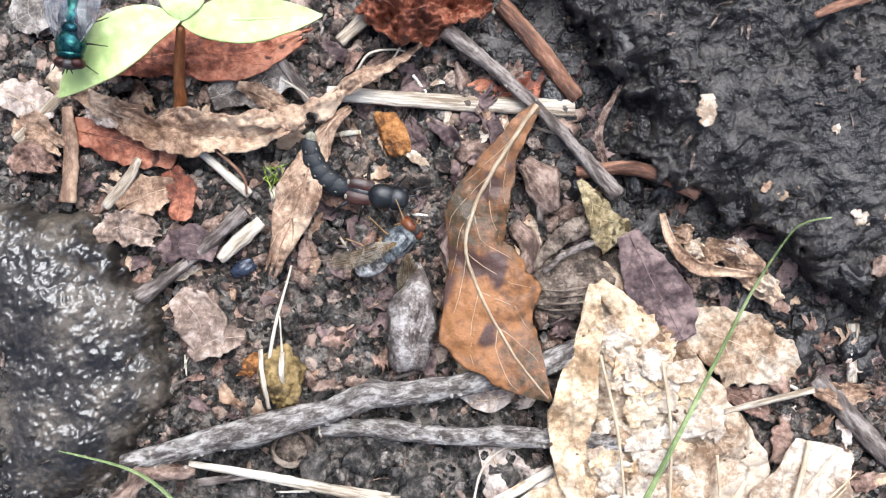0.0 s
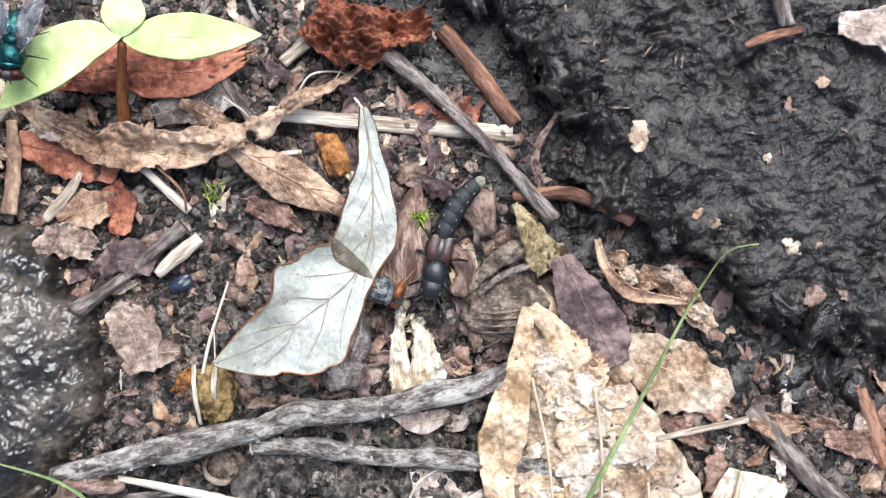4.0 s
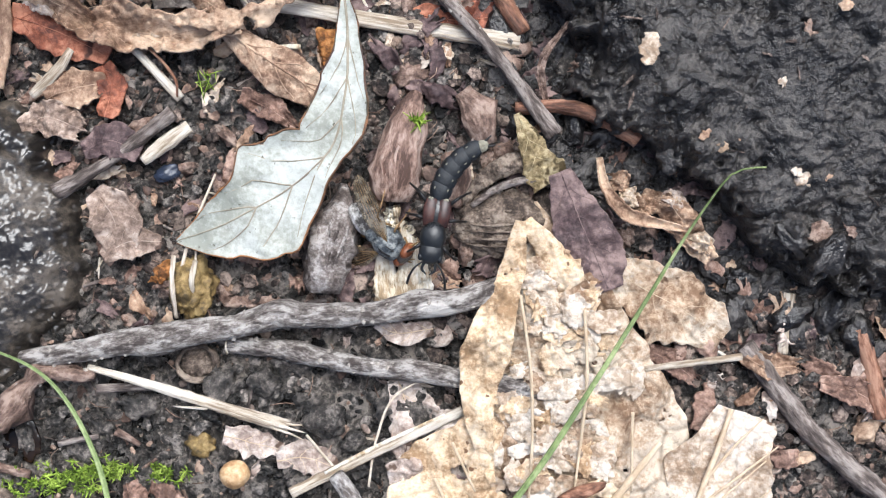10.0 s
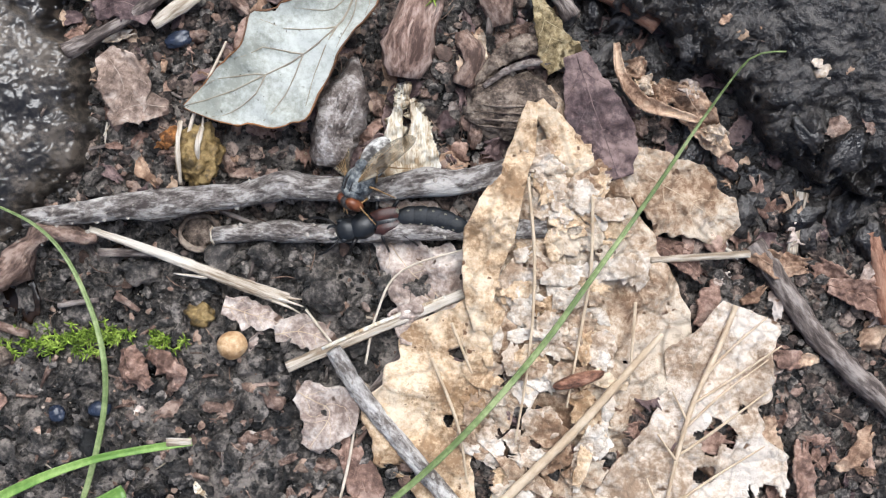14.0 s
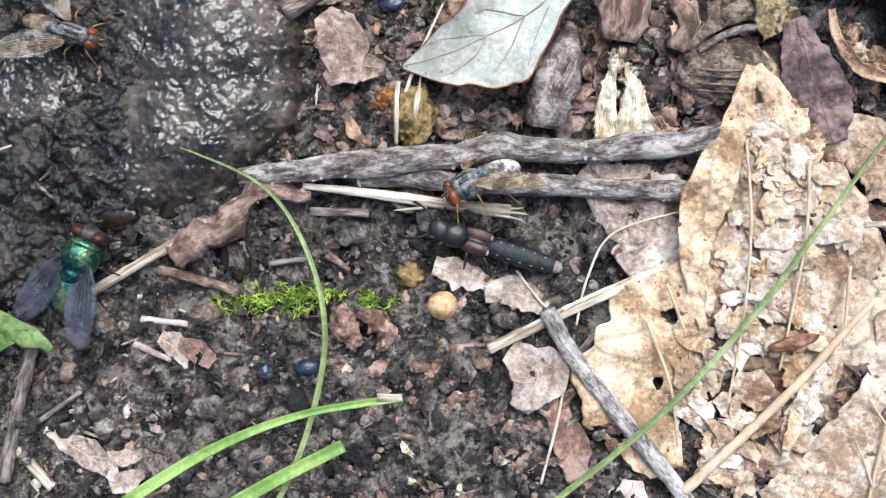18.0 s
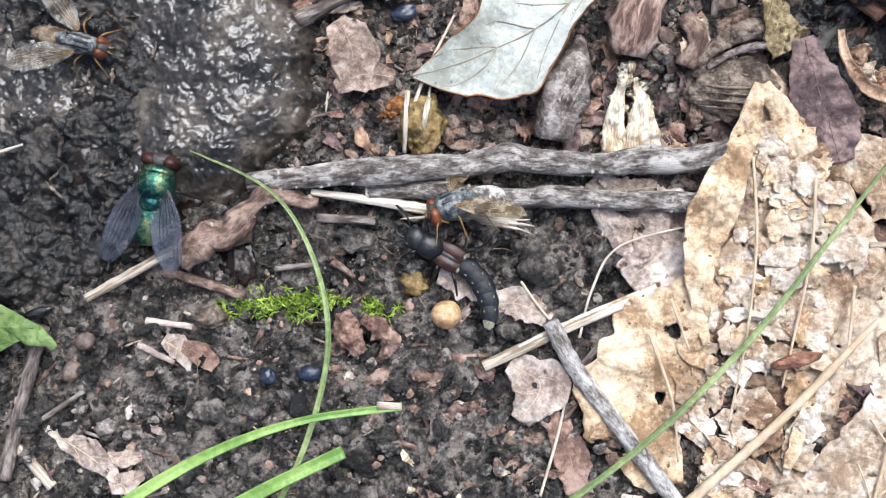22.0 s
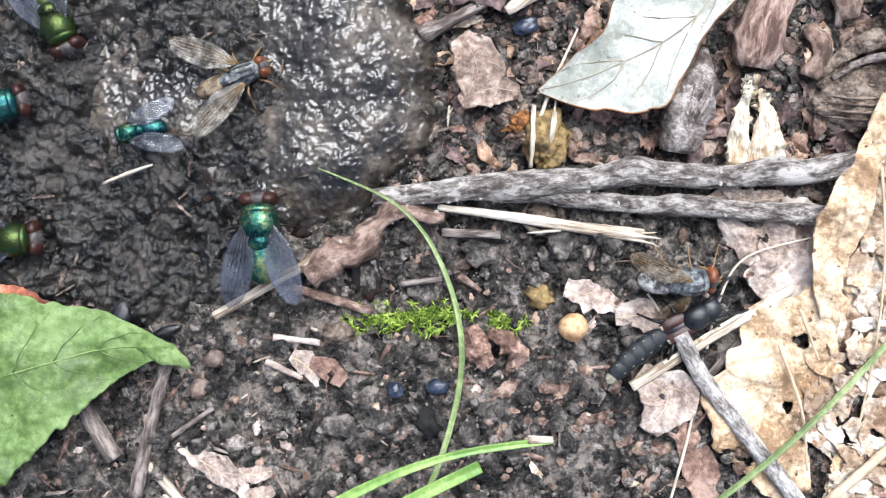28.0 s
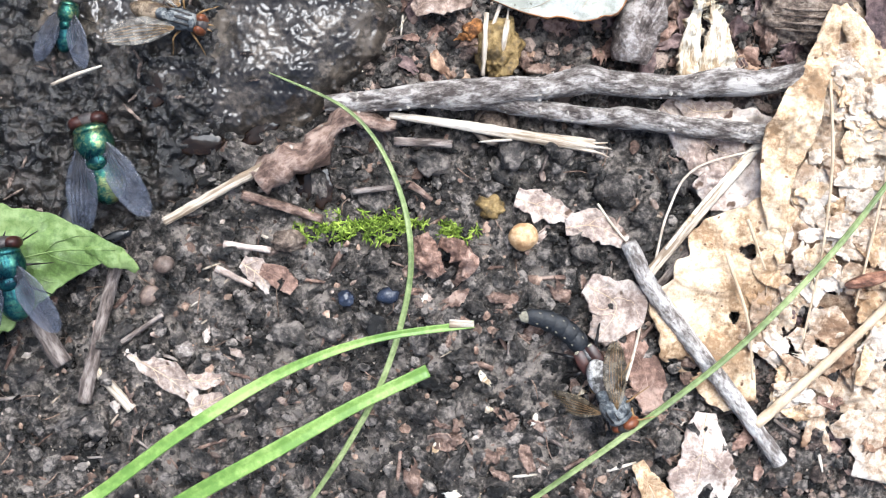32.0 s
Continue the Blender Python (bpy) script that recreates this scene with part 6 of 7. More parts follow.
part("stem", tube(rel([(3.3, 34.5, 0.5), (4.4, 38.1, 4), (6.0, 41.5, 8)]), [0.7, 0.5, 0.4], 12, rough=0.25), REDSTEM, seedling)
for pts, w in (([(6.2, 41.9, 8.4), (2.8, 41.7, 9), (-1.0, 39.9, 9), (-5.5, 37.3, 7.5)], 2.3), ([(6.2, 41.6, 8.2), (10.2, 41.1, 9.2), (14.0, 40.6, 9.4), (18.2, 40.3, 8.6)], 2.0), ([(6.2, 41.8, 8.4), (6.6, 43.3, 9), (7.7, 46.0, 9)], 1.9)):
    edge = [0.06 + w * math.sin(math.pi * (q / 18) ** 0.85) ** 0.9 for q in range(19)]
    lf = part("leaf_blade", leafsheet(rel(pts), edge, edge, n=76, m=25, curl=0.04, fold=0.07, ripple=0.2, grain=0.2, jag=0.02, thick=0.18, seed=4, even=True), SEEDLING, seedling)
    part("midrib", tube([(a, b, c - 0.22) for a, b, c in rel(pts)], [0.22, 0.18, 0.06], 6), SEEDLING, lf)

# small loose pieces that lie about, each its own object
_chips = {}


def chip_mesh(kind, k):
    if (kind, k) not in _chips:
        r = random.Random(kind + str(k))
        if kind == "leaf":
            l, w = 1.0, r.uniform(0.35, 0.7)
            g = leafsheet([(-l, 0, 0.05), (0, r.uniform(-0.15, 0.15), 0.3), (l, 0, 0.1)], [w * r.uniform(0.1, 0.8), w, w * r.uniform(0.2, 1)], [w * r.uniform(0.2, 0.9), w, w * r.uniform(0.1, 0.8)], n=24, m=14, ripple=0.3, grain=0.9, jag=0.2, thick=0.1, curl=r.uniform(-0.3, 0.35), seed=300 + k, torn=0.4)
        elif kind == "splinter":
            g = tube([(-1, 0, 0.1), (0, r.uniform(-0.1, 0.1), 0.16), (1, 0, 0.1)], [0.1, 0.13, 0.07], 6, n=7, rough=0.25, flat=0.7, seed=k)
        else:
            g = blob((1, r.uniform(0.4, 0.8), r.uniform(0.3, 0.55)), 3, 0.45 if kind == "blob" else 0.12, 1.5 if kind == "blob" else 0.8, 500 + k, (0, 0, 0.2))
        _chips[(kind, k)] = g
    return _chips[(kind, k)]


_mesh_of = {}


def scatter(name, kind, material, label, category, group, count, region, sizes, seed, ok=None, lift=0.0):
    r = random.Random(seed)
    made = 0
    while made < count:
        x, y = r.uniform(region[0], region[1]), r.uniform(region[2], region[3])
        if ok and not ok(x, y):
            continue
        k, s = r.randrange(9), r.uniform(*sizes)
        key = (name, kind, k, material.name)
        if key not in _mesh_of:
            v, f = chip_mesh(kind, k)
            me = bpy.data.meshes.new(name)
            me.from_pydata((np.asarray(v) * MM).tolist(), [], f)
            me.materials.append(material)
            me.polygons.foreach_set("use_smooth", np.full(len(f), True))
            set_grain(me, np.asarray(v) + k * 5)
            _mesh_of[key] = me
        ob = new(name, _mesh_of[key])
        ob.matrix_basis = pose(x * MM, y * MM, (top_z(x, y) + lift) * MM, r.uniform(-18, 18), r.uniform(-18, 18), r.uniform(0, 360)) @ Matrix.Diagonal((s, s, s, 1))
        tagged(ob, label, category, group)
        made += 1


def scatter_stuff(name, kind, material, label, count, region, sizes, seed, ok, lift=0.0):
    """The same loose pieces where nobody could count them: one object."""
    r = random.Random(seed)
    geos = []
    while len(geos) < count:
        x, y = r.uniform(region[0], region[1]), r.uniform(region[2], region[3])
        if ok(x, y):
            v, f = chip_mesh(kind, r.randrange(9))
            m = pose(x, y, top_z(x, y) + lift, r.uniform(-20, 20), r.uniform(-20, 20), r.uniform(0, 360)) @ Matrix.Diagonal((*[r.uniform(*sizes)] * 3, 1))
            m = np.array(m)
            geos.append((np.asarray(v) @ m[:3, :3].T + m[:3, 3], f))
    tagged(part(name, join(*geos), material, at=(0, 0, 0)), label, "litter", kind="stuff")


def on_soil(x, y):
    return MUDBANK.z(x, y) < 0 and LEFT.z(x, y) < 0 and RIGHT.z(x, y) < 0


def litter_zone(x, y):
    return on_soil(x, y) and (y > 6 or x > 30)


def rim_zone(x, y):
    d = rim_distance(x, y, RIGHT.rim)
    return (d > -6.5) & (d < 3)


def open_zone(x, y):
    return on_soil(x, y) and not (y > 6 or x > 30)


scatter("leaf_scrap", "leaf", TANLEAF, "small tan scrap of dry leaf", "leaf scrap", "tan leaf scraps", 90, (-12, 70, 4, 50), (0.6, 1.7), 1, litter_zone)
scatter_stuff("rust_scraps", "leaf", RUSTLEAF, "small rust-brown scrap of dry leaf", 80, (-12, 70, -30, 50), (0.6, 1.6), 2, litter_zone)
scatter_stuff("dark_scraps", "leaf", PURPLELEAF, "small dark brown scrap of leaf", 90, (-8, 70, -30, 50), (0.6, 1.8), 3, litter_zone)
scatter("leaf_scrap", "leaf", PINKLEAF, "small pale pinkish scrap of leaf", "leaf scrap", "pale leaf scraps", 46, (-40, 66, -32, 40), (0.4, 1.1), 4, on_soil)
scatter_stuff("curled_rust_scraps", "leaf", RUSTLEAF, "curled rust-brown scrap of dry leaf", 56, (44, 72, -26, 8), (1.0, 2.6), 21, litter_zone, 0.3)
scatter("leaf_scrap", "leaf", PINKLEAF, "curled pale scrap of dry leaf", "leaf scrap", "pale leaf scraps", 10, (44, 72, -28, 4), (1.0, 2.6), 22, litter_zone, 0.5)
scatter_stuff("curled_tan_scraps", "leaf", TANLEAF, "curled tan scrap of dry leaf", 24, (40, 72, -28, 8), (1.0, 2.4), 23, litter_zone, 0.4)
scatter_stuff("rotten_scraps", "leaf", PURPLELEAF, "rotten dark scrap of dry leaf", 70, (14, 72, 6, 34), (0.8, 2.2), 24, litter_zone, 0.2)
scatter("bark_bit", "blob", ROTBARK, "small crumbling bit of brown bark", "bark bit", "bark bits", 110, (-6, 68, 4, 46), (0.5, 1.5), 5, litter_zone)
scatter("soil_clod", "blob", SOIL, "small dark clod of soil", "clod", "soil clods", 150, (-42, 66, -32, 40), (0.5, 1.4), 6, on_soil)
scatter("small_pebble", "pebble", PEBBLE, "small smooth brown pebble", "pebble", "small pebbles", 64, (-42, 34, -33, 2), (0.25, 0.65), 7, open_zone)
scatter("splinter", "splinter", TWIG, "small brown wood splinter", "splinter", "brown splinters", 80, (-42, 66, -32, 46), (0.7, 2.0), 8, on_soil)
scatter("splinter", "splinter", STRAW, "small pale straw splinter", "splinter", "pale splinters", 46, (-42, 66, -32, 46), (0.5, 1.5), 9, on_soil)


scatter("leaf_scrap", "leaf", FLAKE, "small cream scrap of dry leaf", "leaf scrap", "cream leaf scraps", 46, (-14, 34, 14, 50), (0.6, 1.6), 31, litter_zone, 0.2)
scatter("splinter", "splinter", PALEWOOD, "small white sliver of wood", "splinter", "white slivers", 26, (-14, 40, 12, 50), (0.6, 1.8), 32, litter_zone, 0.2)
scatter("dung_lump", "blob", DRYDUNG, "small black rough lump of dung", "dung lump", "dung lumps", 60, (32, 72, -8, 50), (0.8, 2.2), 33, lambda x, y: bool(rim_zone(np.array([x]), np.array([y]))[0]))


scatter("wood_chip", "leaf", ROTBARK, "small flat brown chip of rotten wood", "wood chip", "brown wood chips", 60, (0, 30, -34, -10), (0.6, 1.5), 41, open_zone, 0.1)
scatter("wood_chip", "leaf", PALEWOOD, "small pale chip of wood on soil", "wood chip", "pale wood chips", 12, (2, 28, -34, -14), (0.5, 1.2), 42, open_zone, 0.15)
scatter("splinter", "splinter", ROTBARK, "dark brown rotten splinter on soil", "splinter", "dark splinters", 70, (-44, 30, -34, 0), (0.8, 1.9), 43, open_zone)
scatter("soil_clod", "blob", SOIL, "dark rough clod of damp soil", "clod", "soil clods", 90, (-44, 34, -34, 5), (0.9, 1.9), 44, open_zone)


# uncountable crumbs, grit and fibres
def crumbs(name, count, region, size, material, label, seed, ok, level=1, flat=0.8):
    r = np.random.RandomState(seed)
    v0, f0 = ball(level)
    f0 = np.array(f0)
    xy = np.column_stack([r.uniform(region[0], region[1], count), r.uniform(region[2], region[3], count)])
    good = ok(xy[:, 0], xy[:, 1])
    xy = xy[good]
    n = len(xy)
    s = size[0] + (size[1] - size[0]) * r.rand(n) ** 2.5
    z = ground_z(xy[:, 0], xy[:, 1]) + s * 0.3
    sc = s[:, None] * np.column_stack([r.uniform(0.7, 1.3, n), r.uniform(0.6, 1.1, n), r.uniform(0.5, 0.9, n) * flat])
    a = r.uniform(0, 6.3, n)
    jit = 1 + 0.28 * (r.rand(n, len(v0)) - 0.5) * 2
    p = v0[None] * jit[..., None] * sc[:, None]
    x = p[..., 0] * np.cos(a)[:, None] - p[..., 1] * np.sin(a)[:, None] + xy[:, 0:1]
    y = p[..., 0] * np.sin(a)[:, None] + p[..., 1] * np.cos(a)[:, None] + xy[:, 1:2]
    v = np.stack([x, y, p[..., 2] + z[:, None]], -1).reshape(-1, 3)
    f = (f0[None] + (np.arange(n) * len(v0))[:, None, None]).reshape(-1, f0.shape[1])
    ob = part(name, (v, f.tolist()), material, at=(0, 0, 0), flatshade=True)
    return tagged(ob, label, "litter", kind="stuff")


def soil_mask(x, y):
    return (rim_distance(x, y, MUDBANK.rim) < 0.5) & (rim_distance(x, y, LEFT.rim) < 0.5) & (rim_distance(x, y, RIGHT.rim) < 1.5)


def soil_litter(x, y):
    return soil_mask(x, y) & ((y > 4) | (x > 28))


crumbs("soil_crumbs", 17000, (-46, 74, -34, 52), (0.12, 0.8), CRUMB, "loose dark crumbs of soil", 1, soil_mask)
crumbs("leaf_crumbs", 2600, (-46, 74, -34, 52), (0.15, 0.65), LITTER, "small brown crumbs of leaf on the soil", 11, soil_mask, flat=0.35)
crumbs("grit", 2200, (-46, 74, -34, 52), (0.08, 0.3), GRIT, "pale fine grit on the soil", 2, soil_mask)
crumbs("rotten_litter", 8000, (-14, 74, -34, 52), (0.25, 1.0), DARKLITTER, "crumbled rotten dark leaf litter", 3, soil_litter, flat=0.4)
crumbs("dung_crumbs", 12000, (26, 74, 2, 52), (0.25, 1.1), DRYDUNG, "black crumbs fallen from the dung", 7, rim_zone)
crumbs("rust_litter", 1300, (-14, 74, -34, 52), (0.2, 0.8), REDLITTER, "crumbled rusty leaf litter", 4, soil_litter, flat=0.35)
r = np.random.RandomState(9)
fib = []
while len(fib) < 420:
    x, y, a, l = r.uniform(-44, 70), r.uniform(-33, 48), r.uniform(0, 6.3), r.uniform(0.8, 3.2)
    if not on_soil(x, y):
        continue
    c0, s0 = math.cos(a), math.sin(a)
    z = top_z(x, y) + 0.2
    k = r.uniform(-0.4, 0.4)
    fib.append(tube([(x, y, z), (x + c0 * l / 2 - s0 * k, y + s0 * l / 2 + c0 * k, z + 0.35), (x + c0 * l, y + s0 * l, z + 0.05)], [0.055, 0.05, 0.025], 4, n=5, rough=0))
tagged(part("fine_fibres", join(*fib), LITTER, at=(0, 0, 0)), "thin pale root fibres and stalk shreds", "litter", kind="stuff")


# ================= insects =================
def leg_geo(side, y0, y1, reach, lift, w=0.14):
    return tube([(side * 0.7, y0, 1.0), (side * reach * 0.55, y0 + (y1 - y0) * 0.5, lift), (side * reach * 0.8, y0 + (y1 - y0) * 0.8, 0.9), (side * reach, y1, 0.08)], [w, w * 0.9, w * 0.6, w * 0.4], 6, n=14, rough=0.1)


def wing_geo(side, l, w, out, z=3.1, seed=0):
    """A wing from its root back and outwards."""
    ang_ = radians(out)
    d = (side * math.sin(ang_), -math.cos(ang_))
    x0, y0 = side * 1.0, -0.1
    pts = [(x0 + d[0] * l * k, y0 + d[1] * l * k, z + 0.2 * math.sin(k * 3) - 0.8 * k) for k in (0, 0.3, 0.6, 1)]
    prof = [min(1.0, 0.12 + 0.95 * (q / 16 / 0.4) ** 0.75) * math.sqrt(max(0.0, 1 - max(0.0, (q / 16 - 0.5) / 0.5) ** 2.2)) for q in range(17)]
    outer, inner = [0.44 * w * q + 0.01 for q in prof], [0.58 * w * q + 0.01 for q in prof]
    a, b = (outer, inner) if side > 0 else (inner, outer)
    return leafsheet(pts, a, b, n=44, m=14, ripple=0.08, grain=0.6, jag=0.0, thick=0.03, seed=seed, even=True), pts, d


def fly(name, label, body, abdomen, eye, wing, leg, spread=17, size=1.0, stripes=None, slim=1.0):
    """A fly that heads along its +y, with its feet at z = 0; millimetres times size."""
    f = tagged(new(name), label, "fly", "flies")
    f.empty_display_size = 0.002
    spreads = spread if isinstance(spread, tuple) else (spread, spread)

    def p(pname, geo, material, parent=None, plabel=""):
        v, fc = geo
        return part(pname, (np.asarray(v) * size, fc), material, parent or f, plabel)
    p("thorax", blob((1.58 * slim, 1.75, 1.4), 4, 0.02, 1, 1, (0, 0, 2.2)), body)
    p("thorax_collar", blob((1.4 * slim, 0.6, 1.2), 3, 0.02, 1, 2, (0, 1.1, 2.25)), body)
    p("scutellum", blob((0.95 * slim, 0.75, 0.6), 3, 0.02, 1, 3, (0, -1.5, 2.75)), body)
    p("abdomen", blob((1.6 * slim, 2.2, 1.2), 4, 0.02, 1, 4, (0, -2.7, 1.85)), abdomen)
    for k, (yy, w, h) in enumerate(((-2.6, 1.61, 1.21), (-3.4, 1.53, 1.15), (-4.1, 1.26, 0.95))):
        p("abdomen_band", blob((w * slim, 0.06, h), 3, 0.0, 1, 4 + k, (0, yy, 1.85)), LEG)
    h = p("head", blob((1.1 * slim, 0.66, 1.0), 3, 0.02, 1, 8, (0, 1.98, 1.98)), FACE)
    rnd = random.Random(5)
    hairs = []
    for k in range(26):
        a, b = rnd.uniform(-1, 1), rnd.uniform(-1.5, 1.3)
        z0 = 2.2 + 1.4 * math.sqrt(max(0.05, 1 - a * a * 0.8 - (b / 1.75) ** 2 * 0.9))
        hairs.append(tube([(a * 1.45 * slim, b, z0 - 0.05), (a * 1.7 * slim, b - 0.5, z0 + 0.35)], [0.025, 0.01], 4, n=3, rough=0))
    p("bristles", join(*hairs), LEG)
    for sd, out in zip((-1, 1), spreads):
        p("eye", blob((0.82 * slim, 0.6, 0.98), 3, 0.01, 1, 9, (sd * 0.82 * slim, 1.9, 2.05)), eye, h)
        p("antenna", tube([(sd * 0.2, 2.6, 2.2), (sd * 0.3, 3.0, 1.9)], [0.09, 0.04], 5, n=4), leg, h)
        g, pts, d = wing_geo(sd, 6.8, 2.4, out, seed=3)
        w = p("wing", g, wing)
        for off in (-0.3, -0.16, -0.02, 0.14, 0.3):
            nx, ny = -d[1], d[0]
            vp = [(a + nx * off * 2.2 * math.sin(0.15 + 2.3 * i / 3), b + ny * off * 2.2 * math.sin(0.15 + 2.3 * i / 3), c + 0.05) for i, (a, b, c) in enumerate(pts)]
            p("wing_vein", tube(vp, [0.03, 0.022, 0.012], 4, n=14, rough=0), leg, w)
        for y0, y1, reach, lift in ((0.9, 2.6, 2.4, 1.9), (0.0, -0.4, 3.2, 2.1), (-0.8, -3.4, 3.0, 2.2)):
            p("leg", leg_geo(sd, y0, y1, reach, lift, 0.11), leg)
    if stripes:
        for xx in (-0.7 * slim, 0, 0.7 * slim):
            p("stripe", tube([(xx, 1.2, 3.35 - abs(xx) * 0.3), (xx, 0, 3.58 - abs(xx) * 0.35), (xx, -1.2, 3.15 - abs(xx) * 0.3)], [0.13, 0.16, 0.12], 6, n=10, flat=0.4), stripes)
    return f


main_fly = fly("green_bottle_fly", "shiny green bottle fly with red eyes and smoky wings", GREENMETAL, GREENMETAL, REDEYE, WING, LEG, 15, 1.12)
perch_fly = fly("green_bottle_fly", "blue-green bottle fly perched on a seedling leaf", BLUEMETAL, BLUEMETAL, REDEYE, WING, LEG, 12, 0.8)
small_fly = fly("green_bottle_fly", "small green bottle fly on wet dung", GREENMETAL, BLUEMETAL, FACE, WING, LEG, 18, 0.7, None, 0.85)
gold_fly = fly("green_bottle_fly", "golden green bottle fly with dark red eyes", GOLDMETAL, GOLDMETAL, REDEYE, WING, LEG, 10, 1.0)
blue_fly = fly("blue_bottle_fly", "blue-green shining fly on wet dung", BLUEMETAL, BLUEMETAL, REDEYE, WING, LEG, 15, 0.95)
edge_fly = fly("green_bottle_fly", "golden green fly with red-brown eyes on mud", GOLDMETAL, GREENMETAL, REDEYE, WING, LEG, 15, 1.0)
late_fly = fly("green_bottle_fly", "blue-green bottle fly on a green leaf", BLUEMETAL, BLUEMETAL, REDEYE, WING, LEG, 20, 1.0)
tan_fly = fly("dung_fly", "tan dung fly with orange eyes and mottled spread wings", GREYFLY, TANFLY, ORANGEEYE, MOTTLED, TANLEG, (42, 22), 0.95, LEG, 0.62)
prey = fly("prey_fly", "grey chequered fly held by a rove beetle", GREYFLY, PALEFLY, ORANGEEYE, PREYWING, TANLEG, (30, 66), 0.95, LEG, 0.9)


def rove_beetle():
    b = tagged(new("rove_beetle"), "black rove beetle with chestnut wing cases, biting a fly", "beetle")
    b.empty_display_size = 0.002

    def bit(name, geo, material, parent, label=""):
        return part(name, (np.asarray(geo[0]) * np.array([0.76, 0.88, 0.85]), geo[1]), material, parent, label)
    bit("pronotum", blob((1.5, 1.55, 0.95), 4, 0.02, 1, 1, (0, 2.2, 1.75)), BLACKCHITIN, b)
    h = bit("head", blob((1.42, 1.25, 0.88), 4, 0.03, 1, 2, (0, 3.75, 1.65)), BLACKCHITIN, b)
    for sd in (-1, 1):
        bit("eye", blob((0.3, 0.4, 0.35), 3, 0.01, 1, 3, (sd * 1.12, 4.3, 1.85)), ABDOMEN, h)
        bit("mandible", tube([(sd * 0.6, 4.8, 1.5), (sd * 0.75, 5.5, 1.45), (sd * 0.15, 6.0, 1.4)], [0.2, 0.16, 0.05], 8, n=10), BLACKCHITIN, h)
        bit("antenna", tube([(sd * 0.7, 4.7, 1.8), (sd * 1.5, 5.4, 2.2), (sd * 2.0, 6.3, 1.8), (sd * 2.2, 7.2, 1.4)], [0.1, 0.11, 0.13, 0.13], 6, n=18, rough=0.25, grain=6), LEG, h)
        e = bit("wing_case", leafsheet([(sd * 0.72, 1.15, 1.95), (sd * 0.78, 0.2, 2.15), (sd * 0.78, -0.8, 2.1), (sd * 0.7, -1.6, 1.9)], [0.66, 0.78, 0.8, 0.6], [0.66, 0.78, 0.8, 0.6], n=24, m=14, curl=-0.25, ripple=0.03, jag=0.01, thick=0.5), CHESTNUT, b)
        bit("hair_patch", blob((0.34, 0.16, 0.08), 2, 0.3, 1, 5, (sd * 0.9, -1.55, 1.92)), CREAM, e)
        for y0, y1, reach in ((2.6, 4.2, 3.0), (0.6, 0.2, 3.6), (-0.6, -2.8, 3.6)):
            bit("leg", leg_geo(sd, y0, y1, reach, 1.9, 0.22), LEG, b)
    bit("body", blob((1.25, 1.7, 0.75), 3, 0.03, 1, 6, (0, -0.1, 1.35)), BLACKCHITIN, b)
    segs = []
    for k in range(6):
        w = (1.3, 1.36, 1.36, 1.28, 1.1, 0.72)[k]
        sg = bit("abdomen_segment", blob((w, 0.8 if k == 5 else 1.5, 0.72 * w / 1.3), 3, 0.02, 1, 10 + k), CREAM if k == 5 else ABDOMEN, b, "cream-tipped last segment" if k == 5 else "")
        if k < 5:
            for sd in (-1, 1):
                bit("pale_spot", blob((0.11, 0.15, 0.06), 2, 0.2, 1, 3, (sd * w * 0.6, 0.05, 0.57 * w / 1.3)), CREAM, sg)
        else:
            for sd in (-1, 1):
                bit("tail_bristle", tube([(sd * 0.3, -0.5, 0), (sd * 0.6, -1.4, 0.1)], [0.18, 0.07], 6, n=6), LEG, sg)
        segs.append(sg)
    return b, segs


beetle, abdomen_segments = rove_beetle()

# ================= leaves and straw that get moved =================
curved = tagged(new("two_toned_leaf"), "oval leaf, amber above and grey-white beneath", "leaf")
curved.empty_display_size = 0.002
LP = [(-0.9, 12.2, 0.5), (0.3, 10.2, 0.6), (1.3, 8.2, 0.8), (2.3, 6.1, 1.0), (3.1, 3.8, 1.2), (3.7, 1.6, 1.3), (3.9, -0.6, 1.3), (3.2, -3.0, 1.2), (2.2, -5.0, 1.1), (1.0, -6.9, 1.0), (-0.5, -8.9, 0.8), (-1.9, -10.7, 0.6), (-3.5, -12.3, 0.4), (-5.3, -13.9, 0.2)]
two = leafsheet(LP, [0.35, 1.0, 1.3, 1.6, 2.2, 2.3, 1.3, 2.0, 3.3, 4.7, 4.8, 3.2, 1.8, 0.15], [0.35, 1.0, 1.1, 2.3, 2.5, 3.3, 3.4, 4.6, 4.4, 4.8, 3.1, 2.4, 1.4, 0.15], n=130, m=51, curl=0.13, ripple=0.55, grain=0.16, jag=0.09, thick=0.2, seed=61, freq=13.0, even=True)
part("leaf_blade", two, SAGE, curved, under=AMBER)
ribs(curved, two, GREYVEIN, 0.12, 6)
_, P1, N1 = _net[id(two[1])]
for k in (0, -1):
    part("curled_edge", tube(P1[::3, k], [0.04, 0.09, 0.08, 0.04], 6, n=60, rough=0.4), AMBER, curved, "thin brown curled leaf edge")
_, P0, N0 = _net[id(two[1])]
_net[id(two[1])] = (two[1], P0 - N0 * 0.2, -N0)
ribs(curved, two, AMBERVEIN, 0.24, 6, fine=0.2)

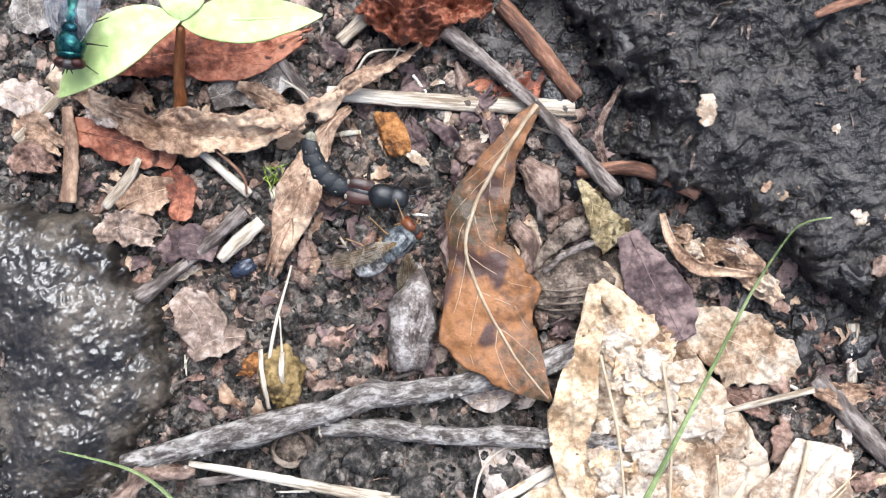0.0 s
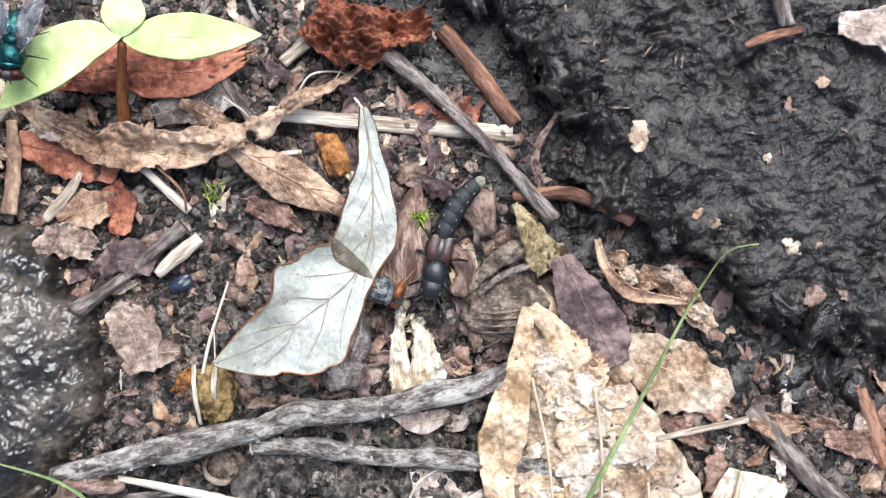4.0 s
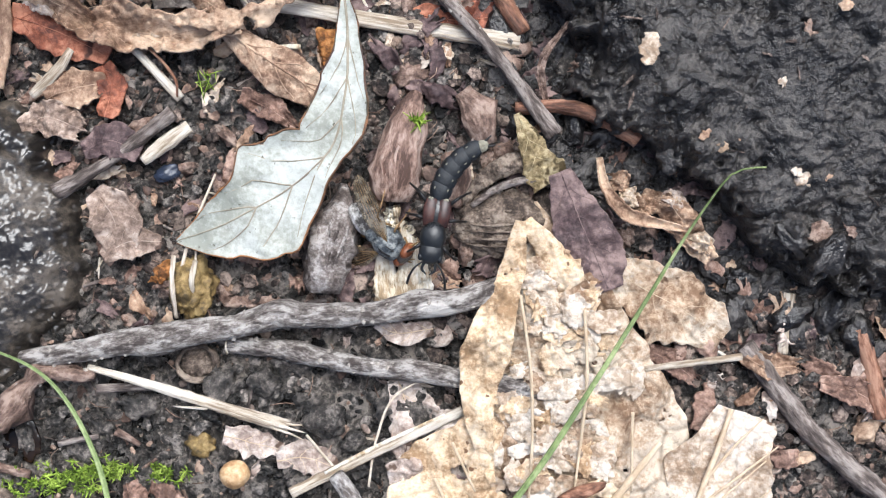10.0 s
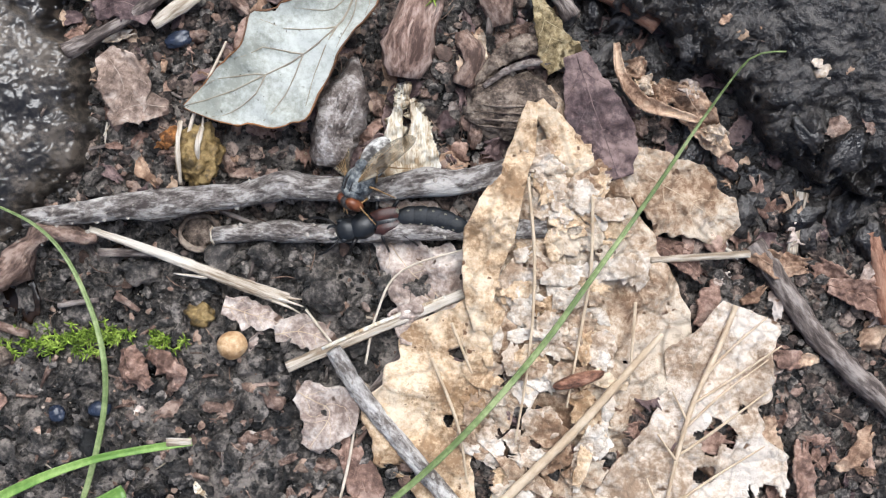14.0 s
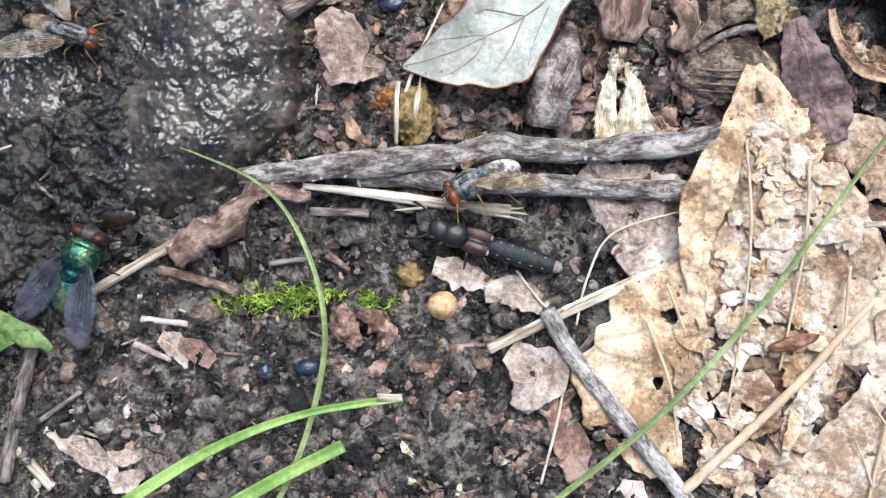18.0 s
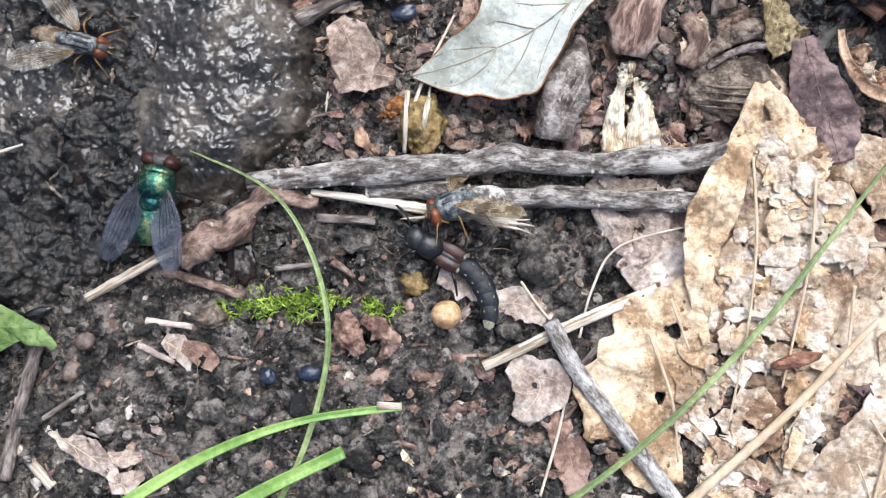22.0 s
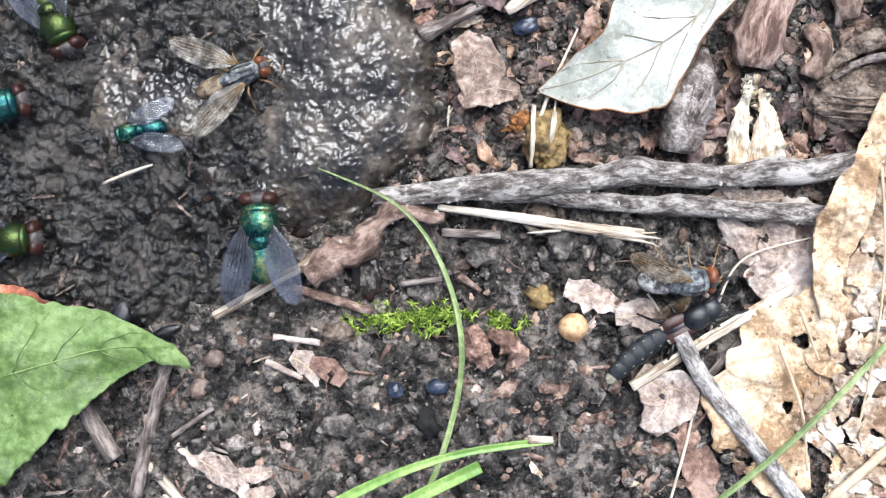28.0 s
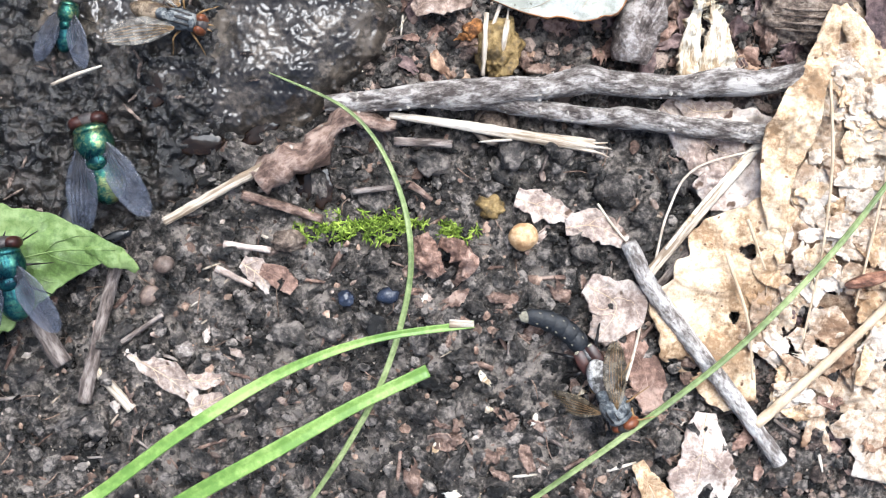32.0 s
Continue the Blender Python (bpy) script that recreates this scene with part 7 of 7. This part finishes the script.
curl_leaf = tagged(new("curled_leaf"), "tan curled dry leaf strip lying on soil", "leaf")
curl_leaf.empty_display_size = 0.002
strip = leafsheet([(2.4, 9.6, 0.6), (1.0, 7.2, 0.8), (0.3, 3.4, 1.0), (0, 0, 1.0), (-0.3, -3.6, 0.7), (-0.6, -6.8, 0.3)], [0.3, 0.7, 1.5, 2.1, 2.0, 0.7], [0.3, 0.6, 1.3, 1.9, 2.0, 0.6], n=70, m=29, curl=-0.3, ripple=0.5, grain=0.4, jag=0.12, thick=0.2, seed=64, torn=1.4)
part("leaf_blade", strip, TANLEAF, curl_leaf)
ribs(curl_leaf, strip, TANLEAF, 0.14, 4)

loose_straw = tagged(new("straw"), "white flat split straw, pushed about by insects", "straw")
loose_straw.empty_display_size = 0.002
part("straw_shaft", tube([(0, 8.6, 0.5), (0.1, 0, 0.6), (0, -8.6, 0.5)], [0.5, 0.54, 0.46], 10, n=50, rough=0.1, flat=0.45, seed=71), STRAW, loose_straw)
part("straw_splint", tube([(0.35, 5, 0.8), (0.5, 0, 0.8), (0.4, -7, 0.7)], [0.14, 0.2, 0.1], 6, n=30, rough=0.2, flat=0.6, seed=72), PALEWOOD, loose_straw)


# ================= what moves =================
def heading_rows(rows, up, roll=0.0, fixed=None):
    return [(t, pose(x * MM, y * MM, ((fixed if fixed is not None else max(top_z(x, y), -0.5)) + up) * MM, 0, 0, a) @ pose(0, 0, 0, 0, roll, 0)) for t, x, y, a in rows]


def motions():
    beetle_rows = [
    (0, 18.65, 24.94, -111.26, 84.63),
    (0.5, 18.97, 25.29, -99.68, 84.17),
    (1, 21.47, 25.9, -86.26, 41.04),
    (1.5, 21.73, 24.7, -95.7, 40.78),
    (2, 23.38, 24.79, -80.63, 43.81),
    (2.5, 29.64, 27.05, -120.74, -11.12),
    (3.5, 30.42, 22.36, -172.08, 19.54),
    (4.5, 31.19, 17.67, -223.43, 50.21),
    (5, 30.92, 17.64, -227.12, -18.25),
    (5.5, 29.91, 16.3, -216.29, 35.67),
    (6, 31.44, 13.37, -223.07, 12.15),
    (6.5, 31.25, 14.69, -210.6, 34.84),
    (7, 29.45, 13.33, -216.63, -7.38),
    (7.5, 29.58, 14.95, -210.72, -12.86),
    (8, 29.19, 14.17, -212.86, -13.48),
    (8.5, 28.43, 16.59, -205.3, 40.45),
    (9, 27.9, 17.84, -204.55, 89.74),
    (9.5, 32.05, 15.51, -212.26, 54.09),
    (10, 30.64, 14.08, -192.88, 59.46),
    (10.5, 30.63, 13.96, -197.16, 48.22),
    (11, 30.31, 12.45, -189.63, -30.31),
    (11.5, 30.97, 12.11, -155.68, 119.74),
    (12, 31.89, 11.27, -186.37, -9.32),
    (12.5, 31.71, 7.07, -199.22, -9.24),
    (13, 29.76, 1.41, -255.79, 22.67),
    (13.5, 26.5, 3.36, -262.09, 45.17),
    (15.5, 22.3, 0.24, -246.6, 26.54),
    (16, 19.34, -0.06, -276.33, 41.08),
    (16.5, 17.16, -1.84, -274.21, 52.02),
    (17, 14.84, -1.76, -289.63, 1.68),
    (18, 13.66, -2.1, -288.68, -0.54),
    (19, 10.54, -2.11, -290.49, 14.14),
    (20, 10.75, -1.88, -303.77, 59.77),
    (20.5, 11.37, -2.48, -278.97, 107.69),
    (21, 9.35, -1.94, -300.26, 49.27),
    (21.5, 11.48, -2.16, -285.36, 97.79),
    (22, 10.77, -2.6, -298.87, 69.15),
    (23, 10.1, -2.17, -305.46, 50.05),
    (24, 10.13, -1.86, -307.94, 47.34),
    (24.5, 9.41, -0.92, -310.08, 43.97),
    (26.5, 13.71, -5.72, -345.41, 36.44),
    (27, 12.19, -6.76, -368, -43.43),
    (27.5, 14.56, -7.16, -402.29, -69.12),
    (28, 19.88, -7.78, -420.79, -19.26),
    (28.3, 23, -6.92, -400.06, 30.12),
    (28.6, 23.23, -5.74, -374.39, -12.55),
    (29, 19.33, -7.56, -396.61, 16.65),
    (29.15, 17.02, -4.54, -454.77, -26.28),
    (29.3, 14.7, -1.52, -512.94, -69.2),
    (29.6, 14.8, -3.22, -494.77, -16.86),
    (30, 11, -10.11, -506.05, 15.3),
    (30.3, 12.07, -13.82, -483.21, -7.67),
    (30.6, 14.2, -15.84, -427.52, 27.4),
    (31, 12.21, -11.72, -398.06, -30.21),
    (31.3, 12.85, -12.88, -403.82, -35.88),
    (31.6, 17.26, -14.5, -461.12, -64.33),
    (32, 16.73, -19.14, -508.32, -57.92),
    ]
    prey_rows = [
    (0, 21.15, 19.8, -58.02),
    (0.5, 21.5, 20.16, -57.47),
    (1, 21.89, 21.45, -57.66),
    (1.5, 21.42, 19.81, -44.74),
    (2, 24.35, 20.05, -32.31),
    (2.5, 26.3, 21.01, -23.1),
    (3.5, 25.6, 18.49, -85.47),
    (4.5, 24.9, 15.97, -147.85),
    (5, 25.54, 17.4, -163.88),
    (5.5, 24.75, 15.29, -168.68),
    (6, 25.23, 15.81, -159.27),
    (6.5, 25.73, 14.92, -143.01),
    (7, 26.29, 15.75, -170.99),
    (7.5, 26.46, 16.12, -171.99),
    (8, 25.89, 15.56, -167.84),
    (8.5, 25.53, 16.91, -168.99),
    (9, 27.47, 16.29, -197.29),
    (9.5, 26.49, 14.14, -130.11),
    (10, 26.11, 11.98, -135.29),
    (10.5, 26.7, 11.77, -146.33),
    (11, 27.37, 11.14, -146.02),
    (11.5, 28.43, 8.84, -103.92),
    (12, 26.97, 8.65, -126.09),
    (12.5, 27.63, 5.3, -157.58),
    (13, 24.94, 4.83, -203.63),
    (13.5, 23.43, 6.43, -210.51),
    (15.5, 18.68, 4.03, -204.91),
    (16, 17.01, 2.64, -245.03),
    (16.5, 15.35, 2.73, -229.83),
    (17, 14.46, 2.52, -252.9),
    (18, 13.2, 3, -246.36),
    (19, 12.35, 3.88, -229.61),
    (20, 11.2, 4.39, -243.54),
    (20.5, 11.36, 2.34, -241.4),
    (21, 10.74, 2.89, -248.08),
    (21.5, 11.44, 2.85, -240.39),
    (22, 11.17, 1.97, -252.46),
    (23, 11.76, 2.11, -263.17),
    (24, 11.92, 2.01, -262.96),
    (24.5, 12.11, 1.87, -268.48),
    (26.5, 12.35, -0.71, -263.11),
    (26.67, 11.4, -1.33, -313.86),
    (26.83, 10.45, -1.95, -364.62),
    (27, 9.5, -2.58, -415.38),
    (27.5, 14.38, -1.66, -441.11),
    (28, 20.67, -3.67, -447.36),
    (28.3, 22.74, -2.3, -427.12),
    (28.6, 23.98, 0.81, -359.8),
    (29, 20.44, -4.28, -410.57),
    (29.15, 19.45, -3.54, -471.03),
    (29.3, 18.45, -2.81, -531.49),
    (29.6, 19.23, -5.75, -547.81),
    (30, 16.46, -8.46, -539.54),
    (30.3, 17.13, -9.73, -532.78),
    (30.6, 15.4, -12.02, -531.89),
    (30.8, 15.69, -11.16, -602.89),
    (31, 15.99, -10.3, -673.89),
    (31.3, 16.67, -10.13, -646.38),
    (31.4, 17.49, -12.66, -589.51),
    (31.5, 18.31, -15.18, -532.63),
    (31.6, 19.13, -17.71, -475.75),
    (32, 18.67, -23.07, -510.22),
    ]
    walk(beetle, [(t, pose(x * MM, y * MM, (3.7 if 4.4 < t < 12.3 else 1.1) * MM, 0, 0, a)) for t, x, y, a, bend in beetle_rows])
    for k, sg in enumerate(abdomen_segments):
        rows = []
        for t, x, y, a, bend in beetle_rows:
            px, py, ang_ = 0.0, -1.25, 0.0
            for j in range(k + 1):
                ang_ = radians(-bend) * (j + 0.5) / 6
                px, py = px + math.sin(ang_) * 1.04, py - math.cos(ang_) * 1.04
            rows.append((t, pose(px * MM, py * MM, (1.2 + 0.04 * k) * MM, 0, 0, math.degrees(ang_))))
        walk(sg, rows)
    walk(prey, [(t, pose(x * MM, y * MM, (3.0 if 4.4 < t < 12.3 else 4.2) * MM, 0, 0, a) @ pose(0, 0, 0, 0, 48, 0) @ pose(0, 0, -2.2 * MM)) for t, x, y, a in prey_rows])
    walk(main_fly, heading_rows([
    (0, -60, -14, -80),
    (9.8, -60, -14, -80),
    (10.5, -6.88, 3.28, -70.06),
    (11.2, -58, -10, -100),
    (15.2, -58, -14, -60),
    (15.6, -21.31, -3.3, -64.98),
    (16, -19.23, -4.75, -62.41),
    (16.5, -20.59, -4.72, -63.31),
    (17, -21.68, -4.78, -67.49),
    (17.5, -21.42, -4.26, -64.88),
    (18, -21.34, -3.08, -24.1),
    (18.5, -20.44, -2.3, -20.83),
    (19, -20.5, -2.34, -12.74),
    (20, -19.64, -0.84, -20.06),
    (21, -17, 1.36, -20.72),
    (21.5, -15.28, 3.28, -13.13),
    (22, -15.21, 3.37, -10.75),
    (22.5, -15.4, 3.26, -5.54),
    (23, -15.27, 3.43, -7.17),
    (24, -14.48, 3.17, -3.35),
    (24.5, -14.14, 3.64, 0.21),
    (25.5, -14.08, 0.32, 41.27),
    (26.5, -14.02, -2.99, 82.34),
    (27, -14.55, -3.02, 31.06),
    (27.5, -15.39, -1.57, 7.06),
    (28, -17.65, 1.61, 2.58),
    (28.3, -19.09, 0.93, -0.24),
    (28.6, -20.93, 1.1, -3.24),
    (29, -21.67, 1.21, -6.57),
    (29.3, -23.73, 1.02, 7),
    (29.6, -24.55, 2.43, 8.49),
    (30, -24.61, 1.75, 13.86),
    (30.6, -27.67, 0.26, 14.94),
    (31, -27.62, 0.16, 15.68),
    (31.6, -27.43, -1.58, 19.24),
    (32, -27.87, -0.05, 15.4),
    ], 0.1))
    walk(small_fly, heading_rows([
    (0, -52, 42, 180),
    (26, -52, 42, 180),
    (26.25, -37.9, 28.43, 118.46),
    (26.5, -23.79, 14.87, 56.91),
    (27, -24.81, 15.31, 79.73),
    (27.5, -25.84, 14.22, 98.11),
    (28, -29.09, 9.57, 101.18),
    (28.3, -30.78, 8.74, 46.83),
    (28.6, -30.37, 8.05, 16.97),
    (29, -32.33, 10.12, -39.05),
    (29.3, -32.99, 10.9, -39.39),
    (30, -31.34, 11.36, -22.08),
    (31, -32.07, 11.15, -45.02),
    (31.6, -30.35, 11.68, -16.1),
    (32, -30.18, 11.43, -8.47),
    ], 0.1))
    walk(tan_fly, heading_rows([
    (0, -21.22, 16.38, -107.26),
    (19, -21.22, 16.38, -107.26),
    (23, -21.67, 15.49, -100.85),
    (27.5, -18.37, 15.65, -73.53),
    (28, -18.85, 14.67, -67.57),
    (29, -19.52, 13.8, -95.23),
    (30, -19.61, 11.9, -96.87),
    (31, -20.23, 12.5, -98.72),
    (32, -19.93, 10.82, -104.53),
    ], 0.1))
    walk(gold_fly, heading_rows([
    (0, -56, 48, 180),
    (26.8, -56, 48, 180),
    (28, -35.2, 18.83, 206.56),
    (30, -33.69, 17.81, 196.56),
    (32, -33.69, 17.81, 196.56),
    ], 0.1))
    walk(blue_fly, heading_rows([
    (0, -60, 30, -100),
    (26.8, -60, 30, -100),
    (28, -40.17, 11.95, -73.11),
    (30, -38.23, 11.8, -80.34),
    (32, -52, 30, -100),
    ], 0.1))
    walk(edge_fly, heading_rows([
    (0, -60, 6, -90),
    (26.8, -60, 6, -90),
    (27.7, -40.85, -1.21, -80.6),
    (28, -39.81, 0.1, -84.84),
    (30, -38.14, 2.2, -75.78),
    (31, -52, 8, -90),
    (32, -54, 8, -90),
    ], 0.1))
    walk(late_fly, heading_rows([
    (0, -62, -4, -90),
    (30.9, -62, -4, -90),
    (31.03, -46.36, -6.04, -39.62),
    (31.17, -30.73, -8.08, 10.75),
    (31.3, -15.09, -10.13, 61.13),
    (31.6, -33.43, -8.1, 28.92),
    (32, -34.42, -10.82, 11.29),
    ], 0.0, 0.0, 4.4))
    walk(perch_fly, heading_rows([
    (0, -2.48, 40.8, -194.85),
    (32, -2.48, 40.8, -194.85),
    ], 0.0, 0.0, 9.2))
    walk(curved, [(t, pose(x * MM, y * MM, z * MM, 0, 0, a) @ pose(0, 0, 0, 0, roll, 0)) for t, x, y, a, roll, z in [
    (0, 31.13, 18.34, -16.83, 180, 5.2),
    (0.5, 31.18, 18.55, -17.69, 180, 5.2),
    (1, 29.76, 18.63, -25.78, 180, 5.2),
    (1.5, 30.17, 18.58, -27.16, 180, 5.2),
    (2, 30.92, 17.78, -29.27, 180, 5.2),
    (2.5, 31.86, 15.99, -30.29, 180, 5.2),
    (3, 29.34, 17.34, -27.6, 130, 8),
    (3.5, 25.81, 19.25, -28.23, 75, 10),
    (3.9, 21.58, 21.54, -28.98, 25, 6),
    (4.5, 18.76, 23.07, -29.49, 0, 2.6),
    (32, 18.76, 23.07, -29.49, 0, 2.6),
    ]])
    walk(curl_leaf, [(t, pose(x * MM, y * MM, z * MM, 0, 0, a)) for t, x, y, a, z in [
    (0, 12.7, 25.07, -25.02, 2),
    (0.5, 13.11, 25.12, -25.81, 2),
    (0.7, 11.99, 32, -89.32, 4),
    (0.85, 13.44, 26.91, -16.41, 5),
    (1, 16.15, 27.24, 41.11, 2),
    (2, 17.31, 26.91, 49.68, 1.6),
    (2.2, 18.51, 27.72, 57.7, 1.6),
    (32, 18.51, 27.72, 57.7, 1.6),
    ]])
    walk(loose_straw, [(t, pose(x * MM, y * MM, 1.0 * MM, 0, 0, a)) for t, x, y, a in [
    (0, 23.68, -6.75, -248.87),
    (13.5, 23.68, -6.75, -248.87),
    (15.5, 23.28, -7.45, -247.27),
    (24.5, 21.72, -8.93, -244.8),
    (26.5, 21.74, -8.96, -245.02),
    (28, 23.17, -8.75, -238.38),
    (28.3, 20.59, -8.63, -240.86),
    (29, 22.53, -8.63, -233.12),
    (30, 24.08, -10.21, -230.52),
    (30.6, 24.78, -4.41, -214.59),
    (31, 26.64, -4.24, -218.24),
    (32, 27.01, -5.26, -219.75),
    ]])
    for ob, at, rest, lift, rows in (
            (second_branch, (3.4, 3.9), -3.1, 0.2, [
                (0, 11.0, 3.9, -12.5),
                (11.8, 11.0, 3.9, -12.5),
                (12.5, 9.3, 3.0, -6.2),
                (13.5, 9.3, 2.4, -2.0),
                (15.5, 9.4, 1.2, 5.7),
                (16, 5.1, 2.5, 1.2),
                (16.5, 3.3, 3.7, -3.2),
                (23, 3.4, 3.2, -1.2),
                (28, 3.4, 4.3, -3.8),
                (32, 3.3, 4.6, -5.8)]),
            (frayed_straw, (-1.8, 3.1), -7.0, 0.6, [
                (0, -1.6, 2.9, -20.7),
                (15.5, -1.8, 2.9, -21.2),
                (16, -2.2, 3.2, -10.3),
                (16.5, -1.9, 3.1, -8.0),
                (32, -1.8, 3.1, -8.2)]),
            (pushed_leaf, (23.2, 4.3), -68.0, 0.7, [
                (0, 26.0, -0.3, -100.0),
                (12.6, 26.0, -0.3, -100.0),
                (13.5, 25.0, 1.2, -90.0),
                (15.5, 22.4, 4.4, -72.0),
                (16, 23.4, 4.2, -70.0),
                (32, 23.2, 4.3, -68.0)])):
        start = ob.location.copy()
        off = start - Vector((at[0], at[1], 0)) * MM
        walk(ob, [(t, pose(x * MM, y * MM, lift * MM, 0, 0, a - rest) @ Matrix.Translation(off)) for t, x, y, a in rows])
    base = long_blade.location.copy()
    walk(long_blade, [(t, Matrix.Translation(base + Vector((x, y, 0)) * MM)) for t, x, y in [
    (0, 2.6, 0.27),
    (13.5, 2.6, 0.27),
    (15.5, 2.05, -0.08),
    (19, 1.22, 0.14),
    (23, 1.16, -0.07),
    (24.5, 0.15, 0.69),
    (26.5, 0.44, 0.15),
    (27, 5.55, -4.61),
    (28, 2.26, -1.6),
    (30, 0.01, 0.37),
    (32, 0, 0),
    ]])


motions()
